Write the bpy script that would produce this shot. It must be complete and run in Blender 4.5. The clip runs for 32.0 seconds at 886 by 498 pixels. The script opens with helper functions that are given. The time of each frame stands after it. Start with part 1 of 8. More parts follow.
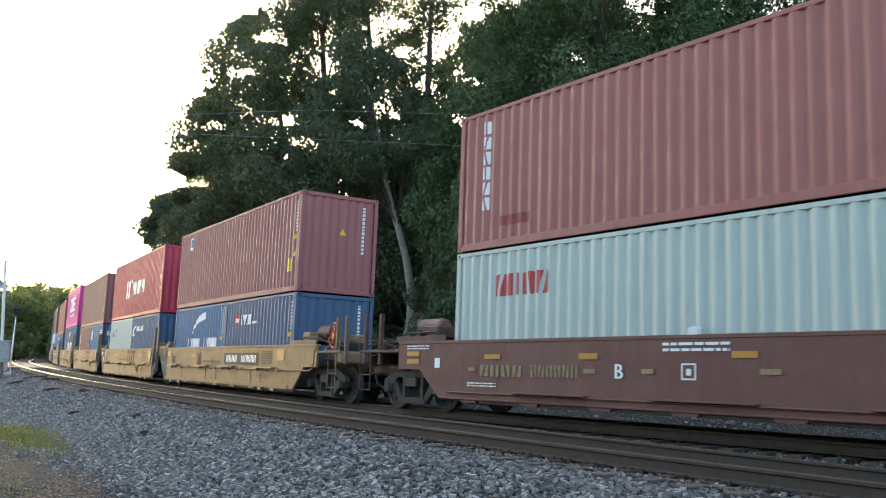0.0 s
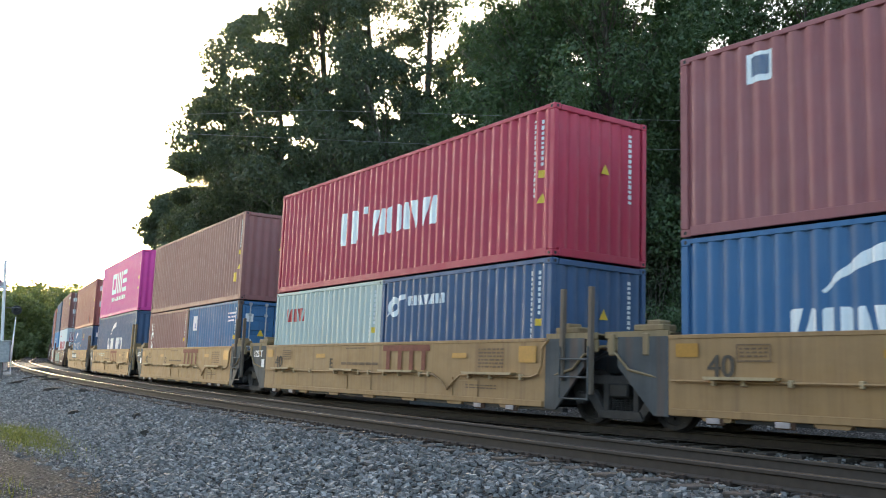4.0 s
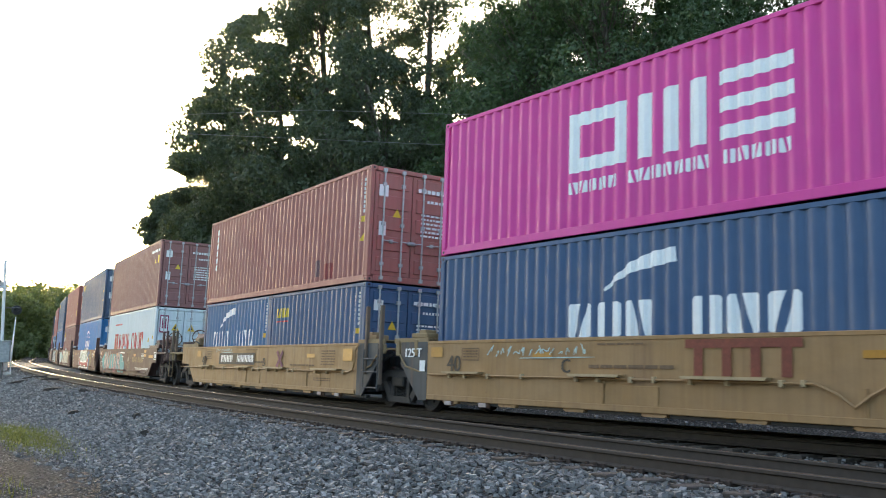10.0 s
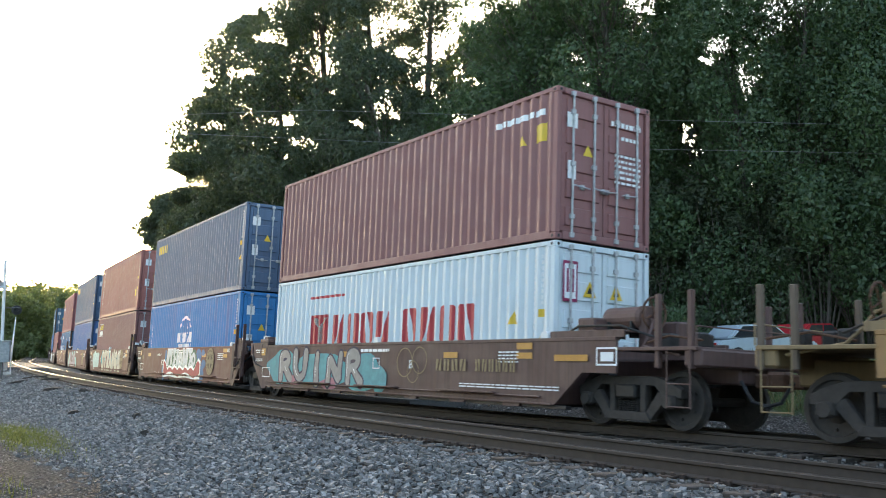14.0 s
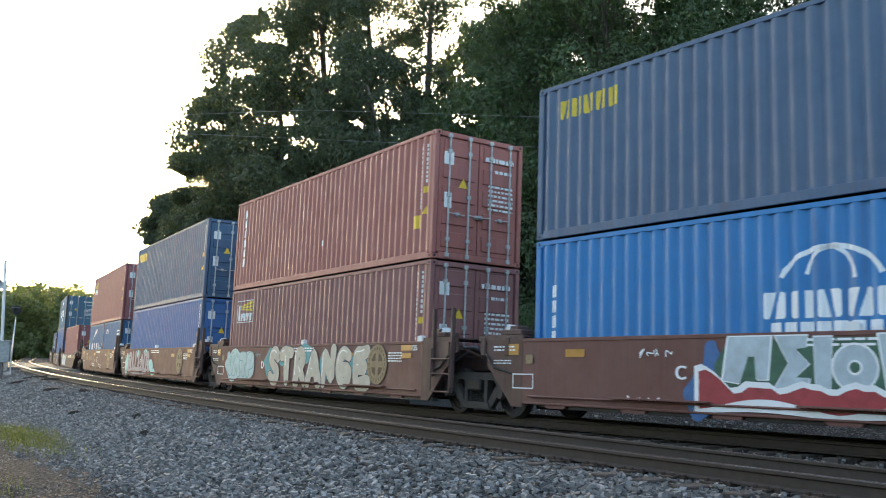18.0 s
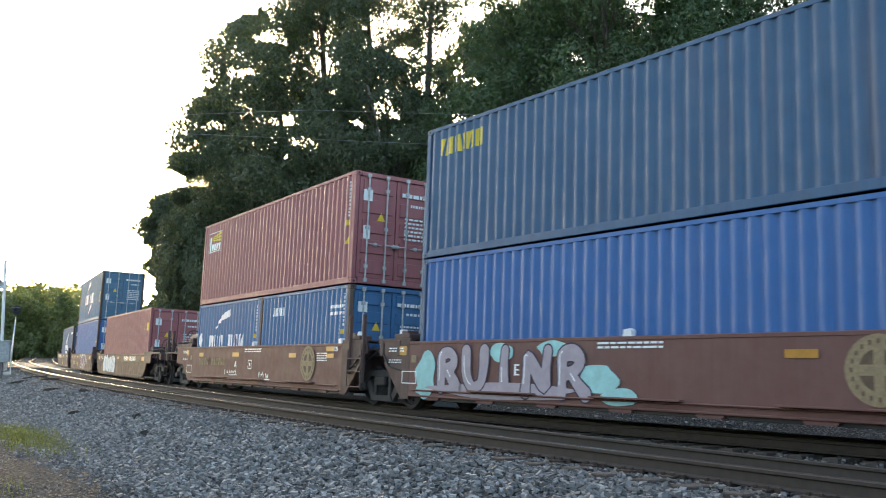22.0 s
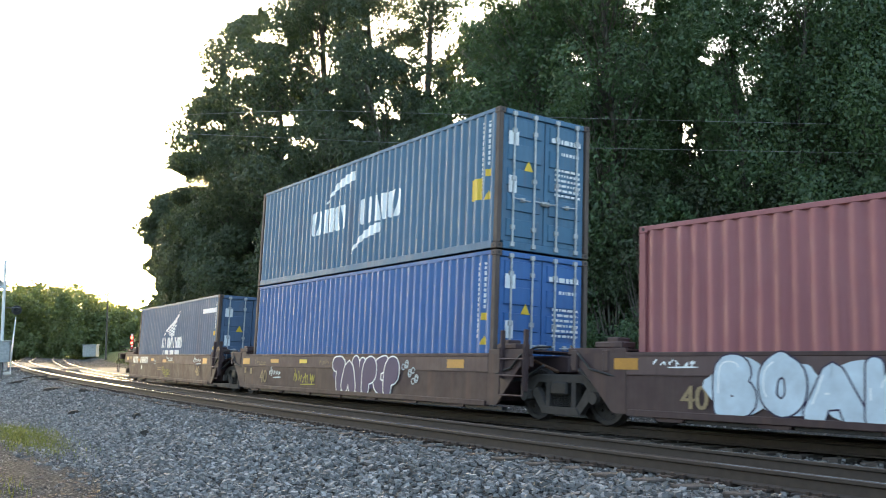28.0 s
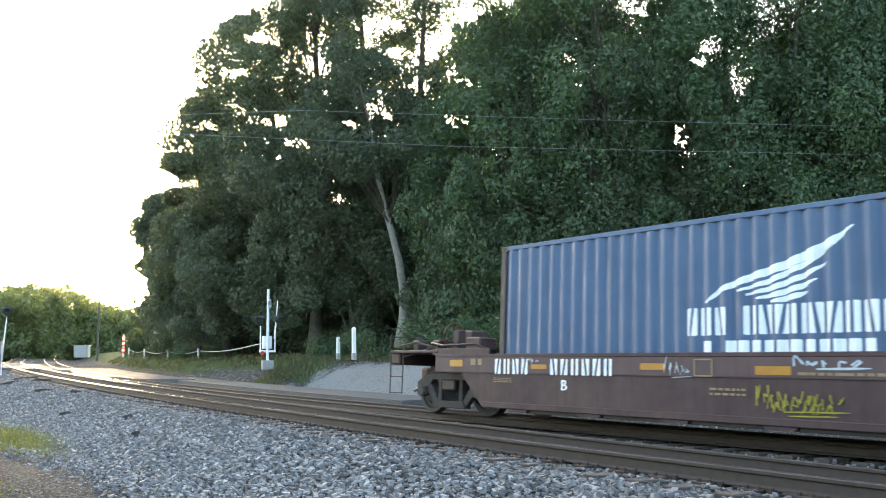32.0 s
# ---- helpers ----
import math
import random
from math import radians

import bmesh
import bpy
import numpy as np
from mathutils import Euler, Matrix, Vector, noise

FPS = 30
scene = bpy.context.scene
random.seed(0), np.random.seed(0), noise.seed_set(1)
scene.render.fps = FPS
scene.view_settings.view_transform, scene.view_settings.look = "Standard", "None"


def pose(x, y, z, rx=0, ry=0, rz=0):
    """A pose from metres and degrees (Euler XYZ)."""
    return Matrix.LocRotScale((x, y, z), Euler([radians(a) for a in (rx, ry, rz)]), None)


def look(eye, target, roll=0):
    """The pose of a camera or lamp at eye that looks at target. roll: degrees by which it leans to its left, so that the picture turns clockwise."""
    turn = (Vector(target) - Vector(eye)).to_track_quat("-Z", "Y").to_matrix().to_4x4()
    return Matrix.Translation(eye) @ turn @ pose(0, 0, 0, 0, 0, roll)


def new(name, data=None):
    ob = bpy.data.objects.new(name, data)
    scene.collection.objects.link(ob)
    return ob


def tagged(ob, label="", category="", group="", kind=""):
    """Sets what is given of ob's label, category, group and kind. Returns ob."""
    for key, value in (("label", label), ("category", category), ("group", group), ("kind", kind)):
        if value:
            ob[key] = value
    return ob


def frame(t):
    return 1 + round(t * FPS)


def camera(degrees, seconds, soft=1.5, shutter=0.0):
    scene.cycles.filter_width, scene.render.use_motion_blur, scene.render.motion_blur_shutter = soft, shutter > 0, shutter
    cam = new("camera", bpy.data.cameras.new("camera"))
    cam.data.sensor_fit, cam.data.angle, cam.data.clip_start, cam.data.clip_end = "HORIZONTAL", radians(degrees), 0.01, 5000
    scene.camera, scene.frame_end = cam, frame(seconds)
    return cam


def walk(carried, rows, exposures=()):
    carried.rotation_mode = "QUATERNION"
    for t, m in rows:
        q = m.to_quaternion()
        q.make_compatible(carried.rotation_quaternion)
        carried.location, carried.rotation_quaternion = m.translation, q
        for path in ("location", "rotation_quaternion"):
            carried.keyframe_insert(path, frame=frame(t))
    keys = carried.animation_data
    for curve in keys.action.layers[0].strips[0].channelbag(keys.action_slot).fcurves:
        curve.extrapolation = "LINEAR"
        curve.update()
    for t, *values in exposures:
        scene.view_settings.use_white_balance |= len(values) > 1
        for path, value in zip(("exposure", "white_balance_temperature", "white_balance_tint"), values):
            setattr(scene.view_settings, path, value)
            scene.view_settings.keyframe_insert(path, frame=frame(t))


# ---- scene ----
from functools import lru_cache

# ---- the railway line: curvature, height and the train's way along it ----
CAM_H = 1.265
LINE_S = np.arange(-420.0, 320.01, 0.5)
_k = np.interp(LINE_S, [-130, -80, -35, 10, 24, 40], [0.45e-3, 0.75e-3, 1.78e-3, 5.36e-3, 5.36e-3, 1.5e-3])
_th = np.concatenate([[0], np.cumsum(0.25 * (_k[1:] + _k[:-1]))])
_zero = int(np.argmin(abs(LINE_S)))
LINE_TH = _th - _th[_zero] + radians(-55.556)
_x = np.concatenate([[0], np.cumsum(0.25 * (np.cos(LINE_TH)[1:] + np.cos(LINE_TH)[:-1]))])
_y = np.concatenate([[0], np.cumsum(0.25 * (np.sin(LINE_TH)[1:] + np.sin(LINE_TH)[:-1]))])
LINE_X, LINE_Y = _x - _x[_zero], _y - _y[_zero] + 21.21
CANT = 3.19
NEAR_D = 4.2


def line_z(s):
    s = np.clip(s, -150, 30)
    return -0.00296 * s + 3.61e-5 * s * s


def near_z(s):
    s = np.clip(s, -110, 18)
    return 0.277 - 0.0102 * s - 1.057e-4 * s * s


def on_line(s, d, z=0.0):
    """World point at s along the line, d metres to the camera's side of its centre, z above its rails' height."""
    x, y, a = np.interp(s, LINE_S, LINE_X), np.interp(s, LINE_S, LINE_Y), np.interp(s, LINE_S, LINE_TH)
    return np.stack([x + d * np.sin(a), y - d * np.cos(a), z + line_z(s)], -1)


def line_pose(s, d=0.0, z=0.0):
    p = on_line(s, d, z)
    a = float(np.interp(s, LINE_S, LINE_TH))
    climb = float((line_z(s + 1) - line_z(s - 1)) / 2)
    return pose(*[float(v) for v in p], 0, 0, math.degrees(a)) @ pose(0, 0, 0, -CANT, -math.degrees(climb), 0)


def gone(t):
    """How far the train has come at t seconds."""
    return 6.4167 * t + 0.00944 * t * t + 0.000039 * t ** 3


# ---- camera ----
cam = camera(52.1, 32.0, soft=1.0, shutter=0.18)


def aim(turn=0.0, tilt=0.0):
    """Tilted up, rolled a little, and turned to the right by that many degrees."""
    return pose(0, 0, CAM_H) @ pose(0, 0, 0, 0, 0, -turn) @ pose(0, 0, 0, 90 + 6.565 + tilt) @ pose(0, 0, 0, 0, 0, -0.603)


walk(cam, [(0.0, aim()), (15.0, aim()), (30.4, aim()), (31.0, aim(0.17, 0.01)), (31.5, aim(0.29, 0.05)), (32.0, aim(0.47, 0.04))],
     exposures=[(t, 2.10 + e, 6700, 10) for t, e in ((0, 0.27), (1, 0.33), (2, 0.55), (3, 0.35), (5, 0.2), (6, 0.1), (7, 0.34), (9, 0.18), (11, 0.26), (13, 0.28), (14, 0.36), (17, 0.22), (18, 0.18), (19, 0.36), (20, 0.28), (21, 0.36), (22.5, 0.3), (24, 0.46), (25, 0.56), (28, 0.50), (30, 0.48), (30.5, 0.55), (31, 0.95), (31.5, 1.06), (32, 1.08))])

# ---- sky and sun ----
SUN_AZ, SUN_EL = -15.4, 2.4
world = bpy.data.worlds.new("sky")
scene.world = world
world.use_nodes = True
_n, _l = world.node_tree.nodes, world.node_tree.links
_sky = _n.new("ShaderNodeTexSky")
_sky.sky_type, _sky.sun_disc = "NISHITA", False
_sky.sun_elevation, _sky.sun_rotation = radians(SUN_EL + 9), radians(SUN_AZ)
_sky.air_density, _sky.dust_density, _sky.ozone_density = 1.0, 3.0, 1.0
_bg = _n["Background"]
_bg.inputs["Strength"].default_value = 0.15
_l.new(_sky.outputs["Color"], _bg.inputs["Color"])
_sun = bpy.data.lights.new("sun", "SUN")
_sun.energy, _sun.angle, _sun.color = 2.2, radians(0.6), (1.0, 0.87, 0.68)
sun = new("sun", _sun)
_az, _el = radians(SUN_AZ), radians(SUN_EL)
sun.matrix_world = look((math.sin(_az) * 200, math.cos(_az) * 200, 200 * math.tan(_el)), (0, 0, 0))


# ---- materials ----
def material(name):
    m = bpy.data.materials.new(name)
    m.use_nodes = True
    return m, m.node_tree.nodes, m.node_tree.links, m.node_tree.nodes["Principled BSDF"]


def ramp(n, l, source, stops):
    r = n.new("ShaderNodeValToRGB")
    while len(r.color_ramp.elements) < len(stops):
        r.color_ramp.elements.new(0.5)
    for e, (at, c) in zip(r.color_ramp.elements, stops):
        e.position = at
        e.color = (*c, 1) if not isinstance(c, (int, float)) else (c, c, c, 1)
    l.new(source, r.inputs[0])
    return r.outputs["Color"]


def noise_tex(n, l, vector, scale, detail=4.0, rough=0.6, stretch=None):
    t = n.new("ShaderNodeTexNoise")
    t.inputs["Scale"].default_value, t.inputs["Detail"].default_value, t.inputs["Roughness"].default_value = scale, detail, rough
    if stretch:
        mp = n.new("ShaderNodeMapping")
        mp.inputs["Scale"].default_value = stretch
        l.new(vector, mp.inputs["Vector"])
        vector = mp.outputs["Vector"]
    l.new(vector, t.inputs["Vector"])
    return t.outputs["Fac"]


def mix(n, l, fac, a, b, mode="MIX"):
    m = n.new("ShaderNodeMix")
    m.data_type, m.blend_type = "RGBA", mode
    for sock, v in ((m.inputs[0], fac), (m.inputs[6], a), (m.inputs[7], b)):
        if isinstance(v, bpy.types.NodeSocket):
            l.new(v, sock)
        elif isinstance(v, (int, float)):
            sock.default_value = v
        else:
            sock.default_value = (*v, 1)
    return m.outputs[2]


def bump(n, l, p, height, strength, distance=0.02):
    b = n.new("ShaderNodeBump")
    b.inputs["Strength"].default_value, b.inputs["Distance"].default_value = strength, distance
    l.new(height, b.inputs["Height"])
    l.new(b.outputs["Normal"], p.inputs["Normal"])


@lru_cache(None)
def paint(name, rgb, rough=0.55, rust=0.35, grime=0.35, fade=0.25):
    """Weathered enamel on steel: faded patches, rain streaks, rust specks."""
    m, n, l, p = material(name)
    co = n.new("ShaderNodeTexCoord").outputs["Object"]
    inf = n.new("ShaderNodeObjectInfo")
    off = n.new("ShaderNodeVectorMath")
    off.operation = "ADD"
    l.new(co, off.inputs[0])
    sc = n.new("ShaderNodeMath")
    sc.operation, sc.inputs[1].default_value = "MULTIPLY", 37.0
    l.new(inf.outputs["Random"], sc.inputs[0])
    l.new(sc.outputs[0], off.inputs[1])
    v = off.outputs[0]
    pale = tuple(min(1, c * 0.8 + 0.16 * (0.45 + 0.3 * c)) for c in rgb)
    col = mix(n, l, ramp(n, l, noise_tex(n, l, v, 0.7, 5), [(0.35, 0.0), (0.75, fade)]), rgb, pale)
    streak = ramp(n, l, noise_tex(n, l, v, 1.0, 6, 0.7, (9, 9, 0.35)), [(0.45, 0.0), (0.72, grime)])
    col = mix(n, l, streak, col, tuple(c * 0.5 + 0.003 for c in rgb))
    blot = ramp(n, l, noise_tex(n, l, v, 1.3, 7, 0.72, (0.8, 1, 1.6)), [(0.46, 0.0), (0.70, rust * 0.45)])
    col = mix(n, l, blot, col, tuple(c * 0.55 + d for c, d in zip(rgb, (0.02, 0.012, 0.008))))
    runs = ramp(n, l, noise_tex(n, l, v, 1.0, 5, 0.6, (3.2, 3.2, 0.16)), [(0.56, 0.0), (0.70, rust * 0.55)])
    col = mix(n, l, runs, col, (0.15, 0.075, 0.042))
    spots = ramp(n, l, noise_tex(n, l, v, 5.0, 8, 0.75, (1, 1, 0.6)), [(0.66, 0.0), (0.74, rust)])
    col = mix(n, l, spots, col, (0.13, 0.055, 0.03))
    l.new(col, p.inputs["Base Color"])
    l.new(ramp(n, l, noise_tex(n, l, v, 3.0, 4), [(0.3, rough - 0.1), (0.8, min(1, rough + 0.2))]), p.inputs["Roughness"])
    bump(n, l, p, noise_tex(n, l, v, 2.2, 4), 0.12, 0.02)
    return m


@lru_cache(None)
def plain(name, rgb, rough=0.6, metal=0.0, scale=9.0, vary=0.35, relief=0.1, blot=0.35):
    """A plain surface with grain at two scales."""
    m, n, l, p = material(name)
    co = n.new("ShaderNodeTexCoord").outputs["Object"]
    a = mix(n, l, ramp(n, l, noise_tex(n, l, co, scale, 6), [(0.3, 0.0), (0.75, 1.0)]), tuple(c * (1 - vary) for c in rgb), tuple(min(1, c * (1 + vary * 0.6)) for c in rgb))
    b = mix(n, l, ramp(n, l, noise_tex(n, l, co, scale * 0.12, 4), [(0.35, 0.0), (0.7, blot)]), a, tuple(c * 0.55 for c in rgb))
    l.new(b, p.inputs["Base Color"])
    p.inputs["Roughness"].default_value, p.inputs["Metallic"].default_value = rough, metal
    if relief:
        bump(n, l, p, noise_tex(n, l, co, scale * 3, 4), relief * 2, 0.01)
    return m


@lru_cache(None)
def glow(name, rgb, strength):
    m, n, l, p = material(name)
    p.inputs["Base Color"].default_value = (*rgb, 1)
    p.inputs["Emission Color"].default_value, p.inputs["Emission Strength"].default_value = (*rgb, 1), strength
    return m


@lru_cache(None)
def leafy(name, dark, light, yellow=0.0):
    """Leaves: each one its own green, some light coming through."""
    m, n, l, p = material(name)
    geo = n.new("ShaderNodeNewGeometry")
    col = ramp(n, l, geo.outputs["Random Per Island"], [(0.0, dark), (0.6, light), (1.0, tuple(c * 1.25 for c in light))])
    co = n.new("ShaderNodeTexCoord").outputs["Object"]
    col = mix(n, l, ramp(n, l, noise_tex(n, l, co, 0.35, 3), [(0.3, 0.0), (0.7, 0.6)]), col, tuple(c * 0.6 for c in dark))
    l.new(col, p.inputs["Base Color"])
    p.inputs["Roughness"].default_value = 0.55
    tr = n.new("ShaderNodeBsdfTranslucent")
    l.new(mix(n, l, 0.5, col, (light[0] * 2.2 + yellow, light[1] * 2.0 + yellow * 0.7, light[2] * 0.8)), tr.inputs["Color"])
    ad = n.new("ShaderNodeMixShader")
    ad.inputs[0].default_value = 0.3
    l.new(p.outputs[0], ad.inputs[1])
    l.new(tr.outputs[0], ad.inputs[2])
    l.new(ad.outputs[0], n["Material Output"].inputs["Surface"])
    return m


STEEL = plain("worn_steel", (0.16, 0.15, 0.145), 0.45, 0.7)
DARK_STEEL = plain("dark_greasy_steel", (0.035, 0.032, 0.03), 0.6, 0.2)
BRAKE_DUST = plain("brown_brake_dust", (0.058, 0.049, 0.043), 0.8)
RUST = plain("rusty_iron", (0.12, 0.06, 0.035), 0.85)
WHITE = paint("white_paint", (0.78, 0.80, 0.80), 0.5, 0.12, 0.2, 0.1)
YELLOW = paint("yellow_paint", (0.75, 0.50, 0.04), 0.5, 0.1, 0.2, 0.1)
ORANGE = plain("orange_reflective_plate", (0.50, 0.23, 0.025), 0.4, 0, 20, 0.15, 0)
BLACK = plain("black_paint", (0.02, 0.02, 0.022), 0.6)


# ---- mesh helpers ----
def box(bm, x0, x1, y0, y1, z0, z1):
    v = [bm.verts.new(p) for p in ((x0, y0, z0), (x1, y0, z0), (x1, y1, z0), (x0, y1, z0), (x0, y0, z1), (x1, y0, z1), (x1, y1, z1), (x0, y1, z1))]
    for f in ((3, 2, 1, 0), (4, 5, 6, 7), (0, 1, 5, 4), (1, 2, 6, 5), (2, 3, 7, 6), (3, 0, 4, 7)):
        bm.faces.new([v[i] for i in f])
    return bm


def rbox(bm, x0, x1, y0, y1, z0, z1, r=0.01):
    """A box with its edges cut off."""
    b = bmesh.new()
    box(b, x0, x1, y0, y1, z0, z1)
    bmesh.ops.bevel(b, geom=b.edges[:], offset=r, segments=1, affect="EDGES", clamp_overlap=True)
    join(bm, b)
    return bm


def join(bm, other, m=None):
    if m is not None:
        bmesh.ops.transform(other, matrix=m, verts=other.verts[:])
    idx = {v: bm.verts.new(v.co) for v in other.verts}
    for f in other.faces:
        try:
            bm.faces.new([idx[v] for v in f.verts])
        except ValueError:
            pass
    other.free()
    return bm


def prism(bm, pts, y0, y1):
    """An outline in x and z, drawn through from y0 to y1."""
    a = [bm.verts.new((x, y0, z)) for x, z in pts]
    b = [bm.verts.new((x, y1, z)) for x, z in pts]
    n = len(pts)
    bm.faces.new(a)
    bm.faces.new(b[::-1])
    for i in range(n):
        bm.faces.new((a[(i + 1) % n], a[i], b[i], b[(i + 1) % n]))
    return bm


def tube(bm, pts, r, n=8, close=True):
    """A round bar along points."""
    rings = []
    pts = [Vector(p) for p in pts]
    for i, p in enumerate(pts):
        d = (pts[min(i + 1, len(pts) - 1)] - pts[max(i - 1, 0)]).normalized()
        q = d.to_track_quat("Z", "Y")
        rr = r[i] if isinstance(r, (list, tuple)) else r
        rings.append([bm.verts.new(p + q @ Vector((rr * math.cos(6.28319 * k / n), rr * math.sin(6.28319 * k / n), 0))) for k in range(n)])
    for a, b in zip(rings, rings[1:]):
        for k in range(n):
            bm.faces.new((a[k], a[(k + 1) % n], b[(k + 1) % n], b[k]))
    if close:
        bm.faces.new(rings[0][::-1])
        bm.faces.new(rings[-1])
    return bm


def lathe(bm, prof, n=24, axis="y", at=(0, 0, 0)):
    """Profile of (along the axis, radius), turned about the axis."""
    rings = []
    for h, r in prof:
        ring = []
        for k in range(n):
            c, s = r * math.cos(6.28319 * k / n), r * math.sin(6.28319 * k / n)
            p = {"y": (c, h, s), "x": (h, c, s), "z": (c, s, h)}[axis]
            ring.append(bm.verts.new((p[0] + at[0], p[1] + at[1], p[2] + at[2])))
        rings.append(ring)
    for a, b in zip(rings, rings[1:]):
        for k in range(n):
            bm.faces.new((a[k], a[(k + 1) % n], b[(k + 1) % n], b[k]))
    bm.faces.new(rings[0])
    bm.faces.new(rings[-1][::-1])
    return bm


def mesh_of(bm, name, smooth=False):
    bmesh.ops.recalc_face_normals(bm, faces=bm.faces[:])
    me = bpy.data.meshes.new(name)
    bm.to_mesh(me)
    bm.free()
    if smooth:
        me.polygons.foreach_set("use_smooth", [True] * len(me.polygons))
    return me


def piece(name, me, mat, parent=None, label="", m=None):
    """An object on a mesh that others may share, with its own material."""
    ob = new(name, me)
    if not me.materials:
        me.materials.append(mat)
    ob.material_slots[0].link = "OBJECT"
    ob.material_slots[0].material = mat
    if parent:
        ob.parent = parent
    if m is not None:
        ob.matrix_basis = m
    return tagged(ob, label)


def part(name, bm, mat, parent=None, label="", m=None, smooth=False):
    return piece(name, mesh_of(bm, name, smooth), mat, parent, label, m)


def thing(name, label, category, group="", kind="", m=None):
    ob = new(name)
    ob.empty_display_size = 0.2
    if m is not None:
        ob.matrix_basis = m
    return tagged(ob, label, category, group, kind)


def from_arrays(name, verts, faces, mat, parent=None, label="", smooth=False):
    me = bpy.data.meshes.new(name)
    if isinstance(faces, np.ndarray):
        n, k = faces.shape
        me.vertices.add(len(verts))
        me.vertices.foreach_set("co", np.asarray(verts, np.float32).ravel())
        me.loops.add(n * k)
        me.loops.foreach_set("vertex_index", faces.astype(np.int32).ravel())
        me.polygons.add(n)
        me.polygons.foreach_set("loop_start", np.arange(0, n * k, k, dtype=np.int32))
        me.update(calc_edges=True)
    else:
        me.from_pydata([tuple(v) for v in verts], [], faces)
    me.polygons.foreach_set("use_smooth", [bool(smooth)] * len(me.polygons))
    me.materials.append(mat)
    ob = new(name, me)
    if parent:
        ob.parent = parent
    return tagged(ob, label)


# ---- ground ----
def smooth(a, b, x):
    t = np.clip((x - a) / (b - a), 0, 1)
    return t * t * (3 - 2 * t)


def to_line(x, y):
    """s and d of world points."""
    s_out, d_out = np.empty(len(x)), np.empty(len(x))
    ext = np.concatenate([np.linspace(-3000, -421, 60), LINE_S[::4], np.linspace(321, 3000, 60)])
    ex = np.interp(ext, LINE_S, LINE_X) + np.where(ext < -420, (ext + 420) * math.cos(LINE_TH[0]), 0) + np.where(ext > 320, (ext - 320) * math.cos(LINE_TH[-1]), 0)
    ey = np.interp(ext, LINE_S, LINE_Y) + np.where(ext < -420, (ext + 420) * math.sin(LINE_TH[0]), 0) + np.where(ext > 320, (ext - 320) * math.sin(LINE_TH[-1]), 0)
    et = np.interp(ext, LINE_S, LINE_TH)
    for i in range(0, len(x), 4000):
        k = slice(i, i + 4000)
        near = np.argmin((x[k, None] - ex) ** 2 + (y[k, None] - ey) ** 2, 1)
        a = et[near]
        dx, dy = x[k] - ex[near], y[k] - ey[near]
        s_out[k] = ext[near] + dx * np.cos(a) + dy * np.sin(a)
        d_out[k] = dx * np.sin(a) - dy * np.cos(a)
    return s_out, d_out


def ground_z(s, d):
    zt, zn = line_z(s) - 0.24, line_z(s) + near_z(s) - 0.208
    low = -0.32 + 0.0 * s
    near = np.where(d < 5.3, zn + np.where(abs(d - NEAR_D) < 1.5, (d - NEAR_D) * 0.05, 0.02 * np.sign(d - NEAR_D)), zn + (low - zn) * smooth(5.3, 8.4, d))
    near = near + 0.035 * smooth(NEAR_D + 0.93, NEAR_D + 1.2, d) * (d < 5.3) + np.where(d >= 5.3, 0.035 * (1 - smooth(5.3, 7.0, d)), 0)
    mid = zt + (zn - zt) * smooth(1.6, 2.6, d)
    z = np.where(d > 2.6, near, np.where(d > 1.5, mid, zt + np.clip(d, -1.5, 1.5) * 0.05))
    ditch = zt - 0.35 * smooth(1.5, 3.4, -d)
    gate = smooth(-28, -23, s) * (1 - smooth(-12, -7, s))
    bank = 1.35 * (smooth(4.6, 8.5, -d) * (1 - gate) + smooth(6.8, 9.4, -d) * gate) * (1 - 0.55 * smooth(0, 18, s)) + 0.05 * np.clip(-d - 8.5, 0, 60)
    z = np.where(d < -1.5, ditch + bank, z)
    return z


def axis_points(fine, near, far, step, grow=1.18):
    out, p, st = list(np.arange(fine[0], fine[1], step)), fine[1], step
    while p < far:
        out.append(p)
        st *= grow
        p += st
    lo, p, st = [], fine[0], step
    while p > near:
        st *= grow
        p -= st
        lo.append(p)
    return np.array(lo[::-1] + out)


